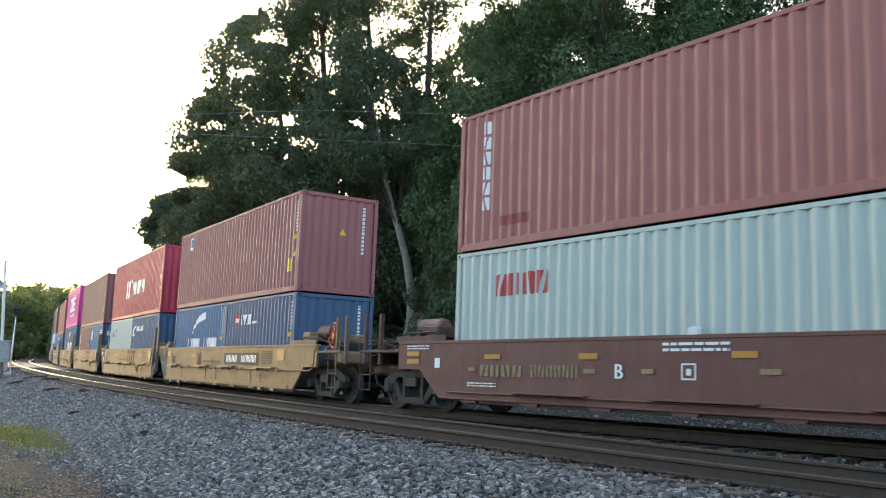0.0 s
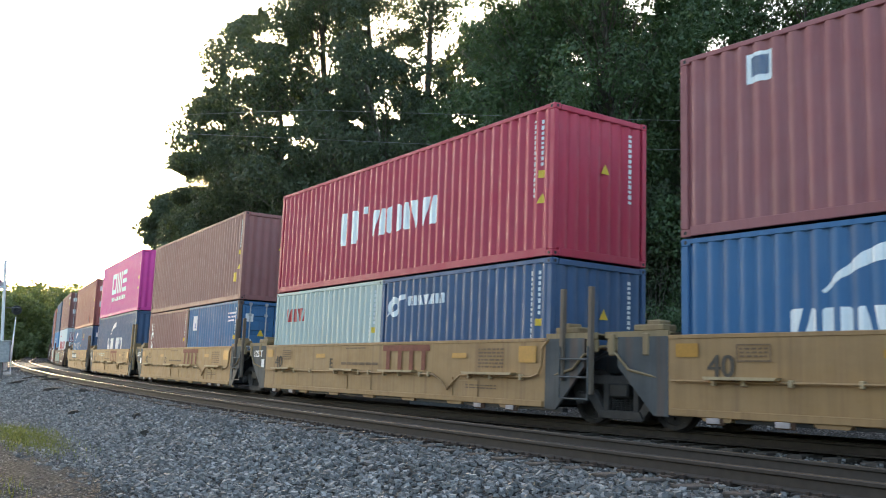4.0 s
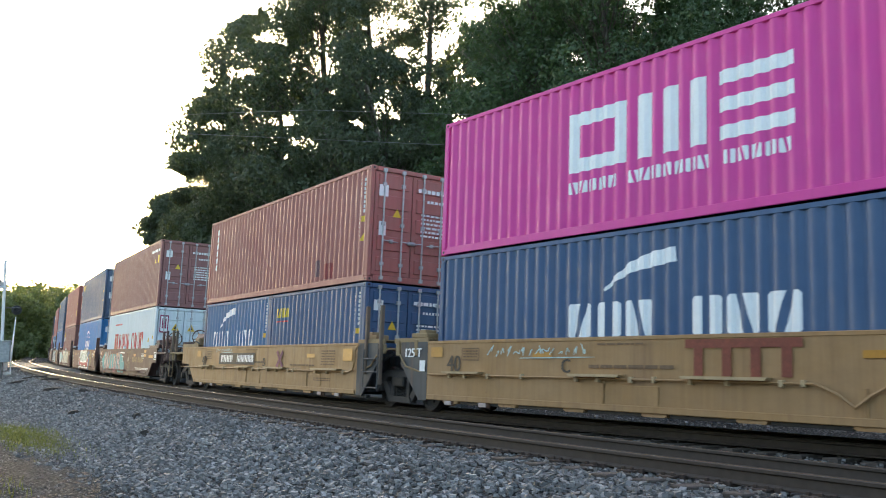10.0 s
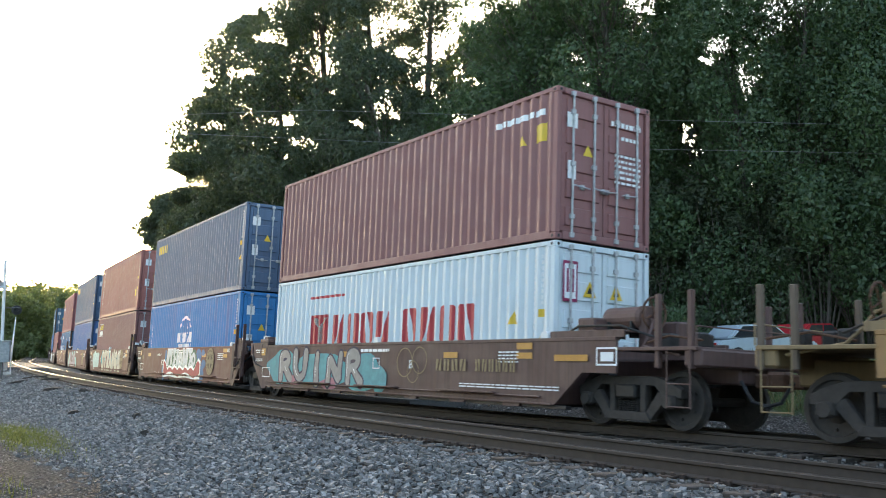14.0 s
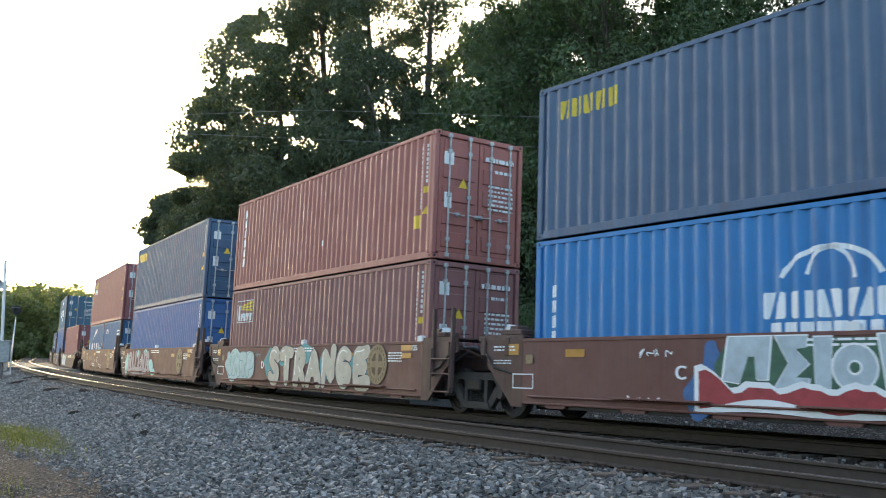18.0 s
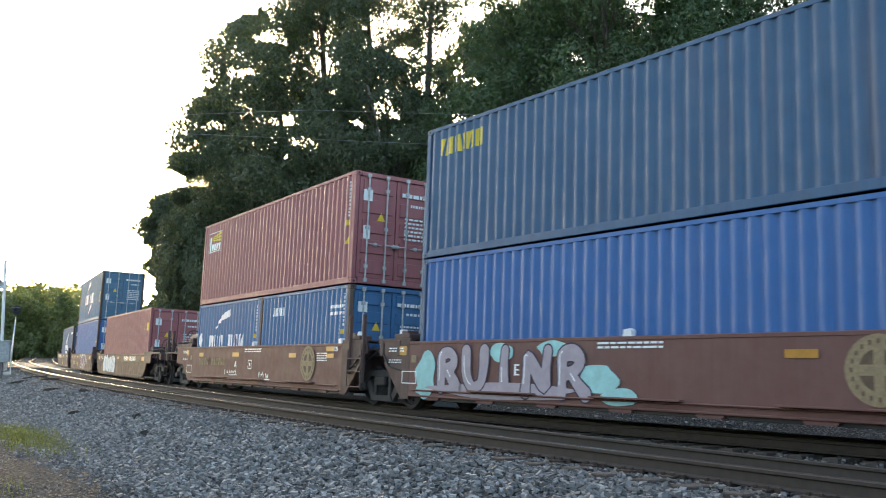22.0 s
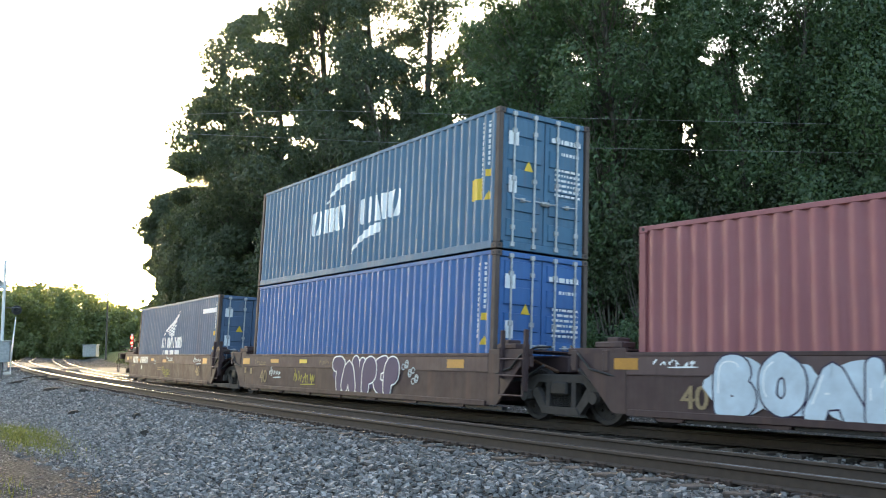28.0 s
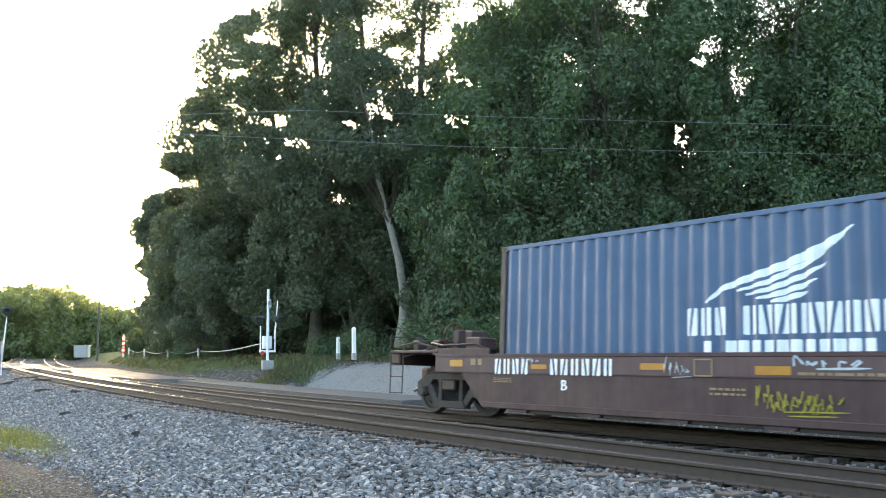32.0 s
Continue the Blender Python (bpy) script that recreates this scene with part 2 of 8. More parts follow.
def ground_material():
    m, n, l, p = material("stony_ground")
    co = n.new("ShaderNodeTexCoord").outputs["Object"]
    stone = n.new("ShaderNodeTexVoronoi")
    stone.inputs["Scale"].default_value = 22.0
    l.new(co, stone.inputs["Vector"])
    col = ramp(n, l, stone.outputs["Color"], [(0.0, (0.06, 0.058, 0.055)), (0.5, (0.13, 0.125, 0.118)), (1.0, (0.27, 0.26, 0.245))])
    col = mix(n, l, ramp(n, l, stone.outputs["Distance"], [(0.25, 0.0), (0.6, 0.9)]), col, (0.035, 0.033, 0.03))
    dirt = mix(n, l, noise_tex(n, l, co, 9.0, 7, 0.75), (0.024, 0.0235, 0.0225), (0.082, 0.080, 0.076))
    dirt = mix(n, l, ramp(n, l, noise_tex(n, l, co, 1.6, 5), [(0.4, 0.0), (0.62, 0.75)]), dirt, (0.030, 0.029, 0.027))
    at = n.new("ShaderNodeAttribute")
    at.attribute_name = "soil"
    nz = noise_tex(n, l, co, 1.1, 6)
    ad = n.new("ShaderNodeMath")
    ad.operation = "ADD"
    l.new(at.outputs["Fac"], ad.inputs[0])
    l.new(nz, ad.inputs[1])
    col = mix(n, l, ramp(n, l, ad.outputs[0], [(1.0, 0.0), (1.25, 1.0)]), col, dirt)
    green = mix(n, l, noise_tex(n, l, co, 3.0, 6), (0.03, 0.05, 0.018), (0.09, 0.12, 0.045))
    at2 = n.new("ShaderNodeAttribute")
    at2.attribute_name = "turf"
    ad2 = n.new("ShaderNodeMath")
    ad2.operation = "ADD"
    l.new(at2.outputs["Fac"], ad2.inputs[0])
    l.new(nz, ad2.inputs[1])
    col = mix(n, l, ramp(n, l, ad2.outputs[0], [(0.85, 0.0), (1.1, 1.0)]), col, green)
    at3 = n.new("ShaderNodeAttribute")
    at3.attribute_name = "drive"
    ad3 = n.new("ShaderNodeMath")
    ad3.operation = "ADD"
    l.new(at3.outputs["Fac"], ad3.inputs[0])
    l.new(nz, ad3.inputs[1])
    pale = mix(n, l, noise_tex(n, l, co, 14.0, 8, 0.75), (0.13, 0.128, 0.122), (0.40, 0.395, 0.38))
    col = mix(n, l, ramp(n, l, ad3.outputs[0], [(0.8, 0.0), (1.25, 0.95)]), col, pale)
    l.new(col, p.inputs["Base Color"])
    p.inputs["Roughness"].default_value = 1.0
    p.inputs["Specular IOR Level"].default_value = 0.08
    lumps = n.new("ShaderNodeMath")
    lumps.operation = "ADD"
    l.new(stone.outputs["Distance"], lumps.inputs[0])
    l.new(noise_tex(n, l, co, 2.5, 8, 0.7), lumps.inputs[1])
    bump(n, l, p, lumps.outputs[0], 0.9, 0.06)
    return m


def build_ground():
    us = axis_points((-75, 40), -1800, 1800, 0.5)
    vs = axis_points((-16, 13), -1800, 1800, 0.35)
    a = radians(-60)
    U, V = np.meshgrid(us, vs, indexing="ij")
    U, V = U.ravel(), V.ravel()
    x, y = U * math.cos(a) + V * math.sin(a), 21.2 + U * math.sin(a) - V * math.cos(a)
    s, d = to_line(x, y)
    z = ground_z(s, d)
    rough = np.array([noise.noise((p * 0.9, q * 0.9, 0)) * 0.05 + noise.noise((p * 0.17, q * 0.17, 3)) * 0.12 for p, q in zip(x, y)])
    z = z + rough * np.where(d > 0, 0.1 + 0.9 * smooth(8.4, 10.0, d), np.where(d < -3, 1, 0.15)) * np.where(abs(s) < 120, 1, 4)
    far = smooth(150, 900, np.hypot(x, y))
    z = z * (1 - far) - 0.3 * far
    nu, nv = len(us), len(vs)
    i, j = np.meshgrid(np.arange(nu - 1), np.arange(nv - 1), indexing="ij")
    k = (i * nv + j).ravel()
    ob = from_arrays("ground", np.stack([x, y, z], 1), np.stack([k, k + 1, k + nv + 1, k + nv], 1), ground_material(), smooth=True)
    soil = np.clip(smooth(8.2, 9.4, d) * (s < 60) * smooth(-26, -6, s) + 0.25 * smooth(2.5, 4.5, -d), 0, 1)
    turf = np.clip(smooth(5.0, 7.5, -d) * 0.9 + smooth(13, 18, d), 0, 1)
    drive = (s > -40) & (s < -6) & (d < -2) & (d > np.where((s > -25) & (s < -10), -9.8, -7.2))
    turf = np.where(drive, turf * 0.2, turf)
    gravelled = smooth(-28, -20, s) * (1 - smooth(-14, -9, s)) * smooth(4.8, 5.6, -d) * (1 - smooth(8.0, 10.2, -d))
    for name, val in (("soil", soil), ("turf", turf), ("drive", gravelled)):
        at = ob.data.attributes.new(name, "FLOAT", "POINT")
        at.data.foreach_set("value", val.astype(np.float32))
    return tagged(ob, "grey crushed stone and brown dirt with weedy edges", "ground", kind="structure")


build_ground()

# ---- rails and sleepers ----
RAIL = [(-0.07, -0.17), (0.07, -0.17), (0.07, -0.155), (0.012, -0.135), (0.009, -0.05), (0.036, -0.036), (0.036, -0.008), (0.026, 0.0),
        (-0.026, 0.0), (-0.036, -0.008), (-0.036, -0.036), (-0.009, -0.05), (-0.012, -0.135), (-0.07, -0.155)]


def rail_material():
    m, n, l, p = material("rail_steel")
    geo = n.new("ShaderNodeNewGeometry")
    sep = n.new("ShaderNodeSeparateXYZ")
    l.new(geo.outputs["Normal"], sep.inputs[0])
    top = ramp(n, l, sep.outputs["Z"], [(0.90, 0.0), (0.97, 1.0)])
    at = n.new("ShaderNodeAttribute")
    at.attribute_name = "head"
    f = n.new("ShaderNodeMath")
    f.operation = "MULTIPLY"
    l.new(top, f.inputs[0])
    l.new(at.outputs["Fac"], f.inputs[1])
    co = n.new("ShaderNodeTexCoord").outputs["Object"]
    rust = mix(n, l, noise_tex(n, l, co, 9, 6), (0.036, 0.027, 0.021), (0.085, 0.064, 0.05))
    l.new(mix(n, l, f.outputs[0], rust, (0.55, 0.55, 0.56)), p.inputs["Base Color"])
    l.new(f.outputs[0], p.inputs["Metallic"])
    l.new(ramp(n, l, f.outputs[0], [(0.0, 0.8), (1.0, 0.22)]), p.inputs["Roughness"])
    return m


def rail_point(s, d, track):
    tilt = math.tan(radians(CANT))
    if track == "near":
        return on_line(s, NEAR_D + d, near_z(s) + d * tilt)
    return on_line(s, d, d * tilt)


def build_track(track, label):
    t = thing("railway_track", label, "railway track", "railway tracks", "structure")
    mat = rail_material()
    ss = np.concatenate([np.arange(-330, -60, 3.0), np.arange(-60, 60, 1.0), np.arange(60, 250, 4.0)])
    for side in (-1, 1):
        rings = []
        for lx, lz in RAIL:
            p = rail_point(ss, side * 0.7535 + lx, track)
            p[:, 2] += lz
            rings.append(p)
        v = np.stack(rings, 1).reshape(-1, 3)
        n = len(RAIL)
        f = [(i * n + k, i * n + (k + 1) % n, (i + 1) * n + (k + 1) % n, (i + 1) * n + k) for i in range(len(ss) - 1) for k in range(n)]
        ob = from_arrays("rail", v, f, mat, t, "rusty rail with a bright worn head")
        at = ob.data.attributes.new("head", "FLOAT", "POINT")
        at.data.foreach_set("value", np.tile(np.array([1.0 if z > -0.01 else 0.0 for _, z in RAIL], np.float32), len(ss)))
    wood = plain("weathered_sleeper_wood", (0.085, 0.068, 0.056), 0.9, 0, 14, 0.5)
    b = bmesh.new()
    rbox(b, -0.115, 0.115, -1.3, 1.3, -0.18, 0.0, 0.012)
    tie = mesh_of(b, "sleeper")
    b = bmesh.new()
    rbox(b, -0.1, 0.1, -0.19, 0.17, 0.0, 0.022, 0.004)
    for x in (-0.06, 0.06):
        for y in (-0.12, 0.10):
            rbox(b, x - 0.018, x + 0.018, y - 0.018, y + 0.018, 0.02, 0.055, 0.004)
    plate = mesh_of(b, "tie_plate")
    b = bmesh.new()
    rbox(b, -0.03, 0.03, -0.1, 0.1, -0.03, 0.035, 0.006)
    anchor = mesh_of(b, "rail_anchor")
    rust = plain("rusty_fastening", (0.075, 0.05, 0.038), 0.85, 0.1)
    r = random.Random(5 if track == "near" else 6)
    for s in np.arange(-60, 24, 0.52) if track == "near" else np.arange(-50, 18, 0.52):
        c = rail_point(s, 0.0, track)
        a = math.degrees(float(np.interp(s, LINE_S, LINE_TH)))
        m = pose(float(c[0]), float(c[1]), float(c[2]) - 0.192 + r.uniform(-0.008, 0.004), 0, 0, a + r.uniform(-1, 1)) @ pose(r.uniform(-.02, .02), r.uniform(-0.06, 0.06), 0, -CANT)
        tie_ob = piece("sleeper", tie, wood, t, m=m)
        if track == "near" and s > -22:
            for side in (-1, 1):
                q = rail_point(s, side * 0.7535, track)
                fl = 0 if side > 0 else 180
                piece("tie_plate", plate, rust, t, m=pose(float(q[0]), float(q[1]), float(q[2]) - 0.194, 0, 0, a + fl) @ pose(0, 0, 0, -CANT if fl == 0 else CANT))
            if s > -14:
                q = rail_point(s + 0.15, 0.7535, track)
                piece("rail_anchor", anchor, rust, t, m=pose(float(q[0]), float(q[1]), float(q[2]) - 0.175, 0, 0, a))
    return t


build_track("near", "empty double-rail track on wooden sleepers and grey ballast")
build_track("train", "curved railway track that carries the freight train")


# ---- loose ballast ----
def stone_mesh(r):
    """An angular chip: a cube with its corners pushed about."""
    v = np.array([[x, y, z * 0.8] for x in (-1, 1) for y in (-1, 1) for z in (-1, 1)]) * 0.68
    v = v * np.array([[r.uniform(0.55, 1.25) for _ in range(3)] for _ in range(8)])
    f = np.array([[0, 1, 3, 2], [4, 6, 7, 5], [0, 4, 5, 1], [2, 3, 7, 6], [0, 2, 6, 4], [1, 5, 7, 3]])
    return v, f


def stone_paint(name, dark):
    m, n, l, p = material(name)
    geo = n.new("ShaderNodeNewGeometry")
    co = n.new("ShaderNodeTexCoord").outputs["Object"]
    col = ramp(n, l, geo.outputs["Random Per Island"], [(0.0, (0.035, 0.033, 0.03)), (0.3, (0.13, 0.122, 0.11)), (0.65, (0.28, 0.264, 0.24)), (0.92, (0.58, 0.55, 0.51)), (1.0, (0.22, 0.16, 0.115))])
    col = mix(n, l, ramp(n, l, noise_tex(n, l, co, 1.1, 4), [(0.45, dark), (0.8, dark + 0.3)]), col, (0.11, 0.088, 0.07))
    l.new(mix(n, l, noise_tex(n, l, co, 60, 4), col, (0.2, 0.2, 0.2)), p.inputs["Base Color"])
    p.inputs["Roughness"].default_value = 0.85
    p.inputs["Specular IOR Level"].default_value = 0.3
    return m


def build_ballast():
    clean, dirty = stone_paint("crushed_granite", 0.0), stone_paint("soiled_granite", 0.5)
    rs = np.random.RandomState(4)
    r = random.Random(9)
    shapes = [stone_mesh(r) for _ in range(14)]
    S, D, R = [], [], []

    def strew(count, s0, s1, d0, d1, r0, r1):
        S.append(rs.uniform(s0, s1, count))
        D.append(rs.uniform(d0, d1, count))
        R.append(rs.uniform(r0, r1, count))

    strew(27000, -8, 13, 5.3, 9.3, 0.018, 0.045)
    strew(13000, -30, -8, 5.3, 9.6, 0.026, 0.055)
    strew(7000, -75, -30, 5.3, 9.6, 0.035, 0.07)
    strew(7000, -20, 14, 2.2, 5.4, 0.018, 0.04)
    strew(9000, -16, 13, 4.95, 5.75, 0.014, 0.034)
    strew(5000, -2, 12, 8.2, 11.5, 0.006, 0.026)
    strew(6000, -20, 14, -3.4, 2.2, 0.02, 0.045)
    strew(1500, -45, -26, -7, -3, 0.02, 0.05)
    strew(900, -24, 5, -5.6, -3, 0.02, 0.06)
    strew(4500, -27, -9, -9.8, -4.8, 0.012, 0.03)
    s, d, sz = np.concatenate(S), np.concatenate(D), np.concatenate(R)
    keep = ~((d > 8.2) & (s > -14) & (sz > 0.018) & (rs.rand(len(s)) < 0.92 * smooth(8.2, 9.3, d)))
    keep &= rs.rand(len(s)) > 0.6 * (1 - smooth(1.05, 1.6, abs(d - NEAR_D)))
    s, d, sz = s[keep], d[keep], sz[keep]
    soiled = (d + rs.normal(0, 0.3, len(s)) < 6.0) & (d > -4.8)
    for name, label, pick, mat in (("ballast_stones", "loose grey crushed granite ballast beside the track", ~soiled, clean), ("soiled_ballast_stones", "brown soiled ballast stones round the sleepers", soiled, dirty)):
        strewn_stones(name, label, s[pick], d[pick], sz[pick], shapes, rs, mat)


def strewn_stones(name, label, s, d, sz, shapes, rs, mat):
    base = on_line(s, d, 0)
    z = ground_z(s, d) + sz * rs.uniform(0.1, 0.7, len(s))
    verts, faces, start = [], [], 0
    for k in range(len(s)):
        v, f = shapes[k % 14]
        a, t = rs.uniform(0, 6.28), rs.uniform(-0.6, 0.6)
        ca, sa, ct, st = math.cos(a), math.sin(a), math.cos(t), math.sin(t)
        w = v * sz[k] * np.array([1.25, 0.9, 0.9])
        w = np.stack([w[:, 0] * ct + w[:, 2] * st, w[:, 1], -w[:, 0] * st + w[:, 2] * ct], 1)
        w = np.stack([w[:, 0] * ca - w[:, 1] * sa, w[:, 0] * sa + w[:, 1] * ca, w[:, 2]], 1)
        verts.append(w + np.array([base[k, 0], base[k, 1], z[k]]))
        faces.append(f + start)
        start += len(v)
    ob = from_arrays(name, np.concatenate(verts), np.concatenate(faces), mat)
    return tagged(ob, label, "ballast", kind="stuff")


build_ballast()


# ---- writing and markings ----
@lru_cache(None)
def letters(text, size=1.0, squeeze=1.0):
    """Outline of a text in x and z as triangles, centred."""
    c = bpy.data.curves.new("text", "FONT")
    c.body, c.size, c.align_x, c.align_y, c.resolution_u = text, size, "CENTER", "CENTER", 3
    ob = new("text", c)
    me = bpy.data.meshes.new_from_object(ob.evaluated_get(bpy.context.evaluated_depsgraph_get()))
    bpy.data.objects.remove(ob)
    out = [[(me.vertices[i].co.x * squeeze, me.vertices[i].co.y) for i in f.vertices] for f in me.polygons]
    bpy.data.meshes.remove(me)
    bpy.data.curves.remove(c)
    return out


def moved(polys, x, z, scale=1.0):
    return [[(x + a * scale, z + b * scale) for a, b in p] for p in polys]


class Pieces(list):
    """Shapes that are parts of their own."""

    def __add__(self, more):
        return Pieces(list(self) + list(more))


class Fine(list):
    """Writing too small to pick apart."""

    def __add__(self, more):
        return Fine(list(self) + list(more))


def rect(x0, z0, x1, z1):
    return Pieces([[(x0, z0), (x1, z0), (x1, z1), (x0, z1)]])


def rounded(x0, z0, x1, z1, r):
    pts = []
    for cx, cz, a0 in ((x1 - r, z0 + r, -90), (x1 - r, z1 - r, 0), (x0 + r, z1 - r, 90), (x0 + r, z0 + r, 180)):
        pts += [(cx + r * math.cos(radians(a0 + k * 30)), cz + r * math.sin(radians(a0 + k * 30))) for k in range(4)]
    return Pieces([pts])


def band(pts, widths):
    """A stroke of changing width along points."""
    out = []
    edge = []
    for i, (x, z) in enumerate(pts):
        a, b = pts[max(i - 1, 0)], pts[min(i + 1, len(pts) - 1)]
        dx, dz = b[0] - a[0], b[1] - a[1]
        k = math.hypot(dx, dz) or 1
        w = widths[i] / 2
        edge.append(((x - dz / k * w, z + dx / k * w), (x + dz / k * w, z - dx / k * w)))
    for (a, b), (c, d) in zip(edge, edge[1:]):
        out.append([b, d, c, a])
    return out


def ring(cx, cz, r0, r1, n=20, squash=1.0):
    out = []
    for k in range(n):
        a, b = 6.28319 * k / n, 6.28319 * (k + 1) / n
        out.append([(cx + r0 * math.cos(a), cz + r0 * squash * math.sin(a)), (cx + r1 * math.cos(a), cz + r1 * squash * math.sin(a)),
                    (cx + r1 * math.cos(b), cz + r1 * squash * math.sin(b)), (cx + r0 * math.cos(b), cz + r0 * squash * math.sin(b))])
    return out


def blocks(count, x0, z0, x1, z1, fill=0.78, seed=1, gaps=()):
    """A company's name as plain shapes: for each of its characters one block, parted by a slot that leans now one way, now the other."""
    out = Pieces()
    w = (x1 - x0) / count
    for k in range(count):
        if k in gaps:
            continue
        m = w * (1 - fill * 0.86) / 2
        a, b, h = x0 + k * w + m, x0 + (k + 1) * w - m, z1 - z0
        if h < 0.2 or b - a < 0.12:
            out += rounded(a, z0, b, z1, min(b - a, h) * 0.10)
            continue
        g, lean, c = (b - a) * 0.13, (b - a) * (0.0, 0.16, -0.14)[(k * 2 + seed) % 3], (a + b) / 2
        cut = (b - a) * 0.08
        out += Pieces([[(a, z0 + cut), (a + cut, z0), (c - g - lean, z0), (c - g + lean, z1), (a + cut, z1), (a, z1 - cut)],
                       [(c + g - lean, z0), (b - cut, z0), (b, z0 + cut), (b, z1 - cut), (b - cut, z1), (c + g + lean, z1)]])
    return out


def stacked(x0, z0, x1, z1, rows=3):
    """A pile of level bars."""
    h = (z1 - z0) / (rows * 2 - 1)
    out = Pieces()
    for k in range(rows):
        out += rect(x0, z0 + 2 * k * h, x1, z0 + (2 * k + 1) * h)
    return out


def upright(x0, z0, x1, z1, cols=3):
    """A row of standing bars."""
    w = (x1 - x0) / (cols * 1.75 - 0.75)
    out = Pieces()
    for k in range(cols):
        out += rect(x0 + k * 1.75 * w, z0, x0 + k * 1.75 * w + w, z1)
    return out


def bars(x0, z0, x1, z1, rows, seed=1, upright=False):
    """Lines of small writing that cannot be read, as broken bars."""
    r = random.Random(seed)
    out = Fine()
    if upright:
        w = (x1 - x0) / rows
        for k in range(rows):
            z = z0
            while z < z1:
                h = min(r.uniform(0.05, 0.09), z1 - z)
                out += rect(x0 + k * w, z, x0 + k * w + w * 0.7, z + h)
                z += h + 0.035
        return out
    h = (z1 - z0) / rows
    for k in range(rows):
        x = x0
        while x < x1:
            w = min(r.uniform(0.06, 0.22) * min(1.5, (x1 - x0)), x1 - x)
            out += rect(x, z0 + k * h + h * 0.26, x + w, z0 + k * h + h * 0.74)
            x += w + 0.03
    return out


def triangle(x, z, s):
    return Pieces([[(x - s * 0.55, z - s * 0.4), (x + s * 0.55, z - s * 0.4), (x, z + s * 0.6)]])


# ---- shipping containers ----
PITCH, DEPTH = 0.2785, 0.043


def wave_points(a, b):
    """Breakpoints of the corrugated sheet between a and b, with how far in it lies."""
    n = round((b - a) / PITCH)
    p = (b - a) / n
    out = []
    for k in range(n):
        x = a + k * p
        out += [(x, DEPTH), (x + 0.26 * p, DEPTH), (x + 0.46 * p, 0), (x + 0.80 * p, 0)]
    return out + [(b, DEPTH)]


def sheet(length_a, length_b, z0, z1, place):
    b = bmesh.new()
    rows = [[b.verts.new(place(x, y, z)) for x, y in wave_points(length_a, length_b)] for z in (z0, z1)]
    for i in range(len(rows[0]) - 1):
        b.faces.new((rows[0][i], rows[0][i + 1], rows[1][i + 1], rows[1][i]))
    return b


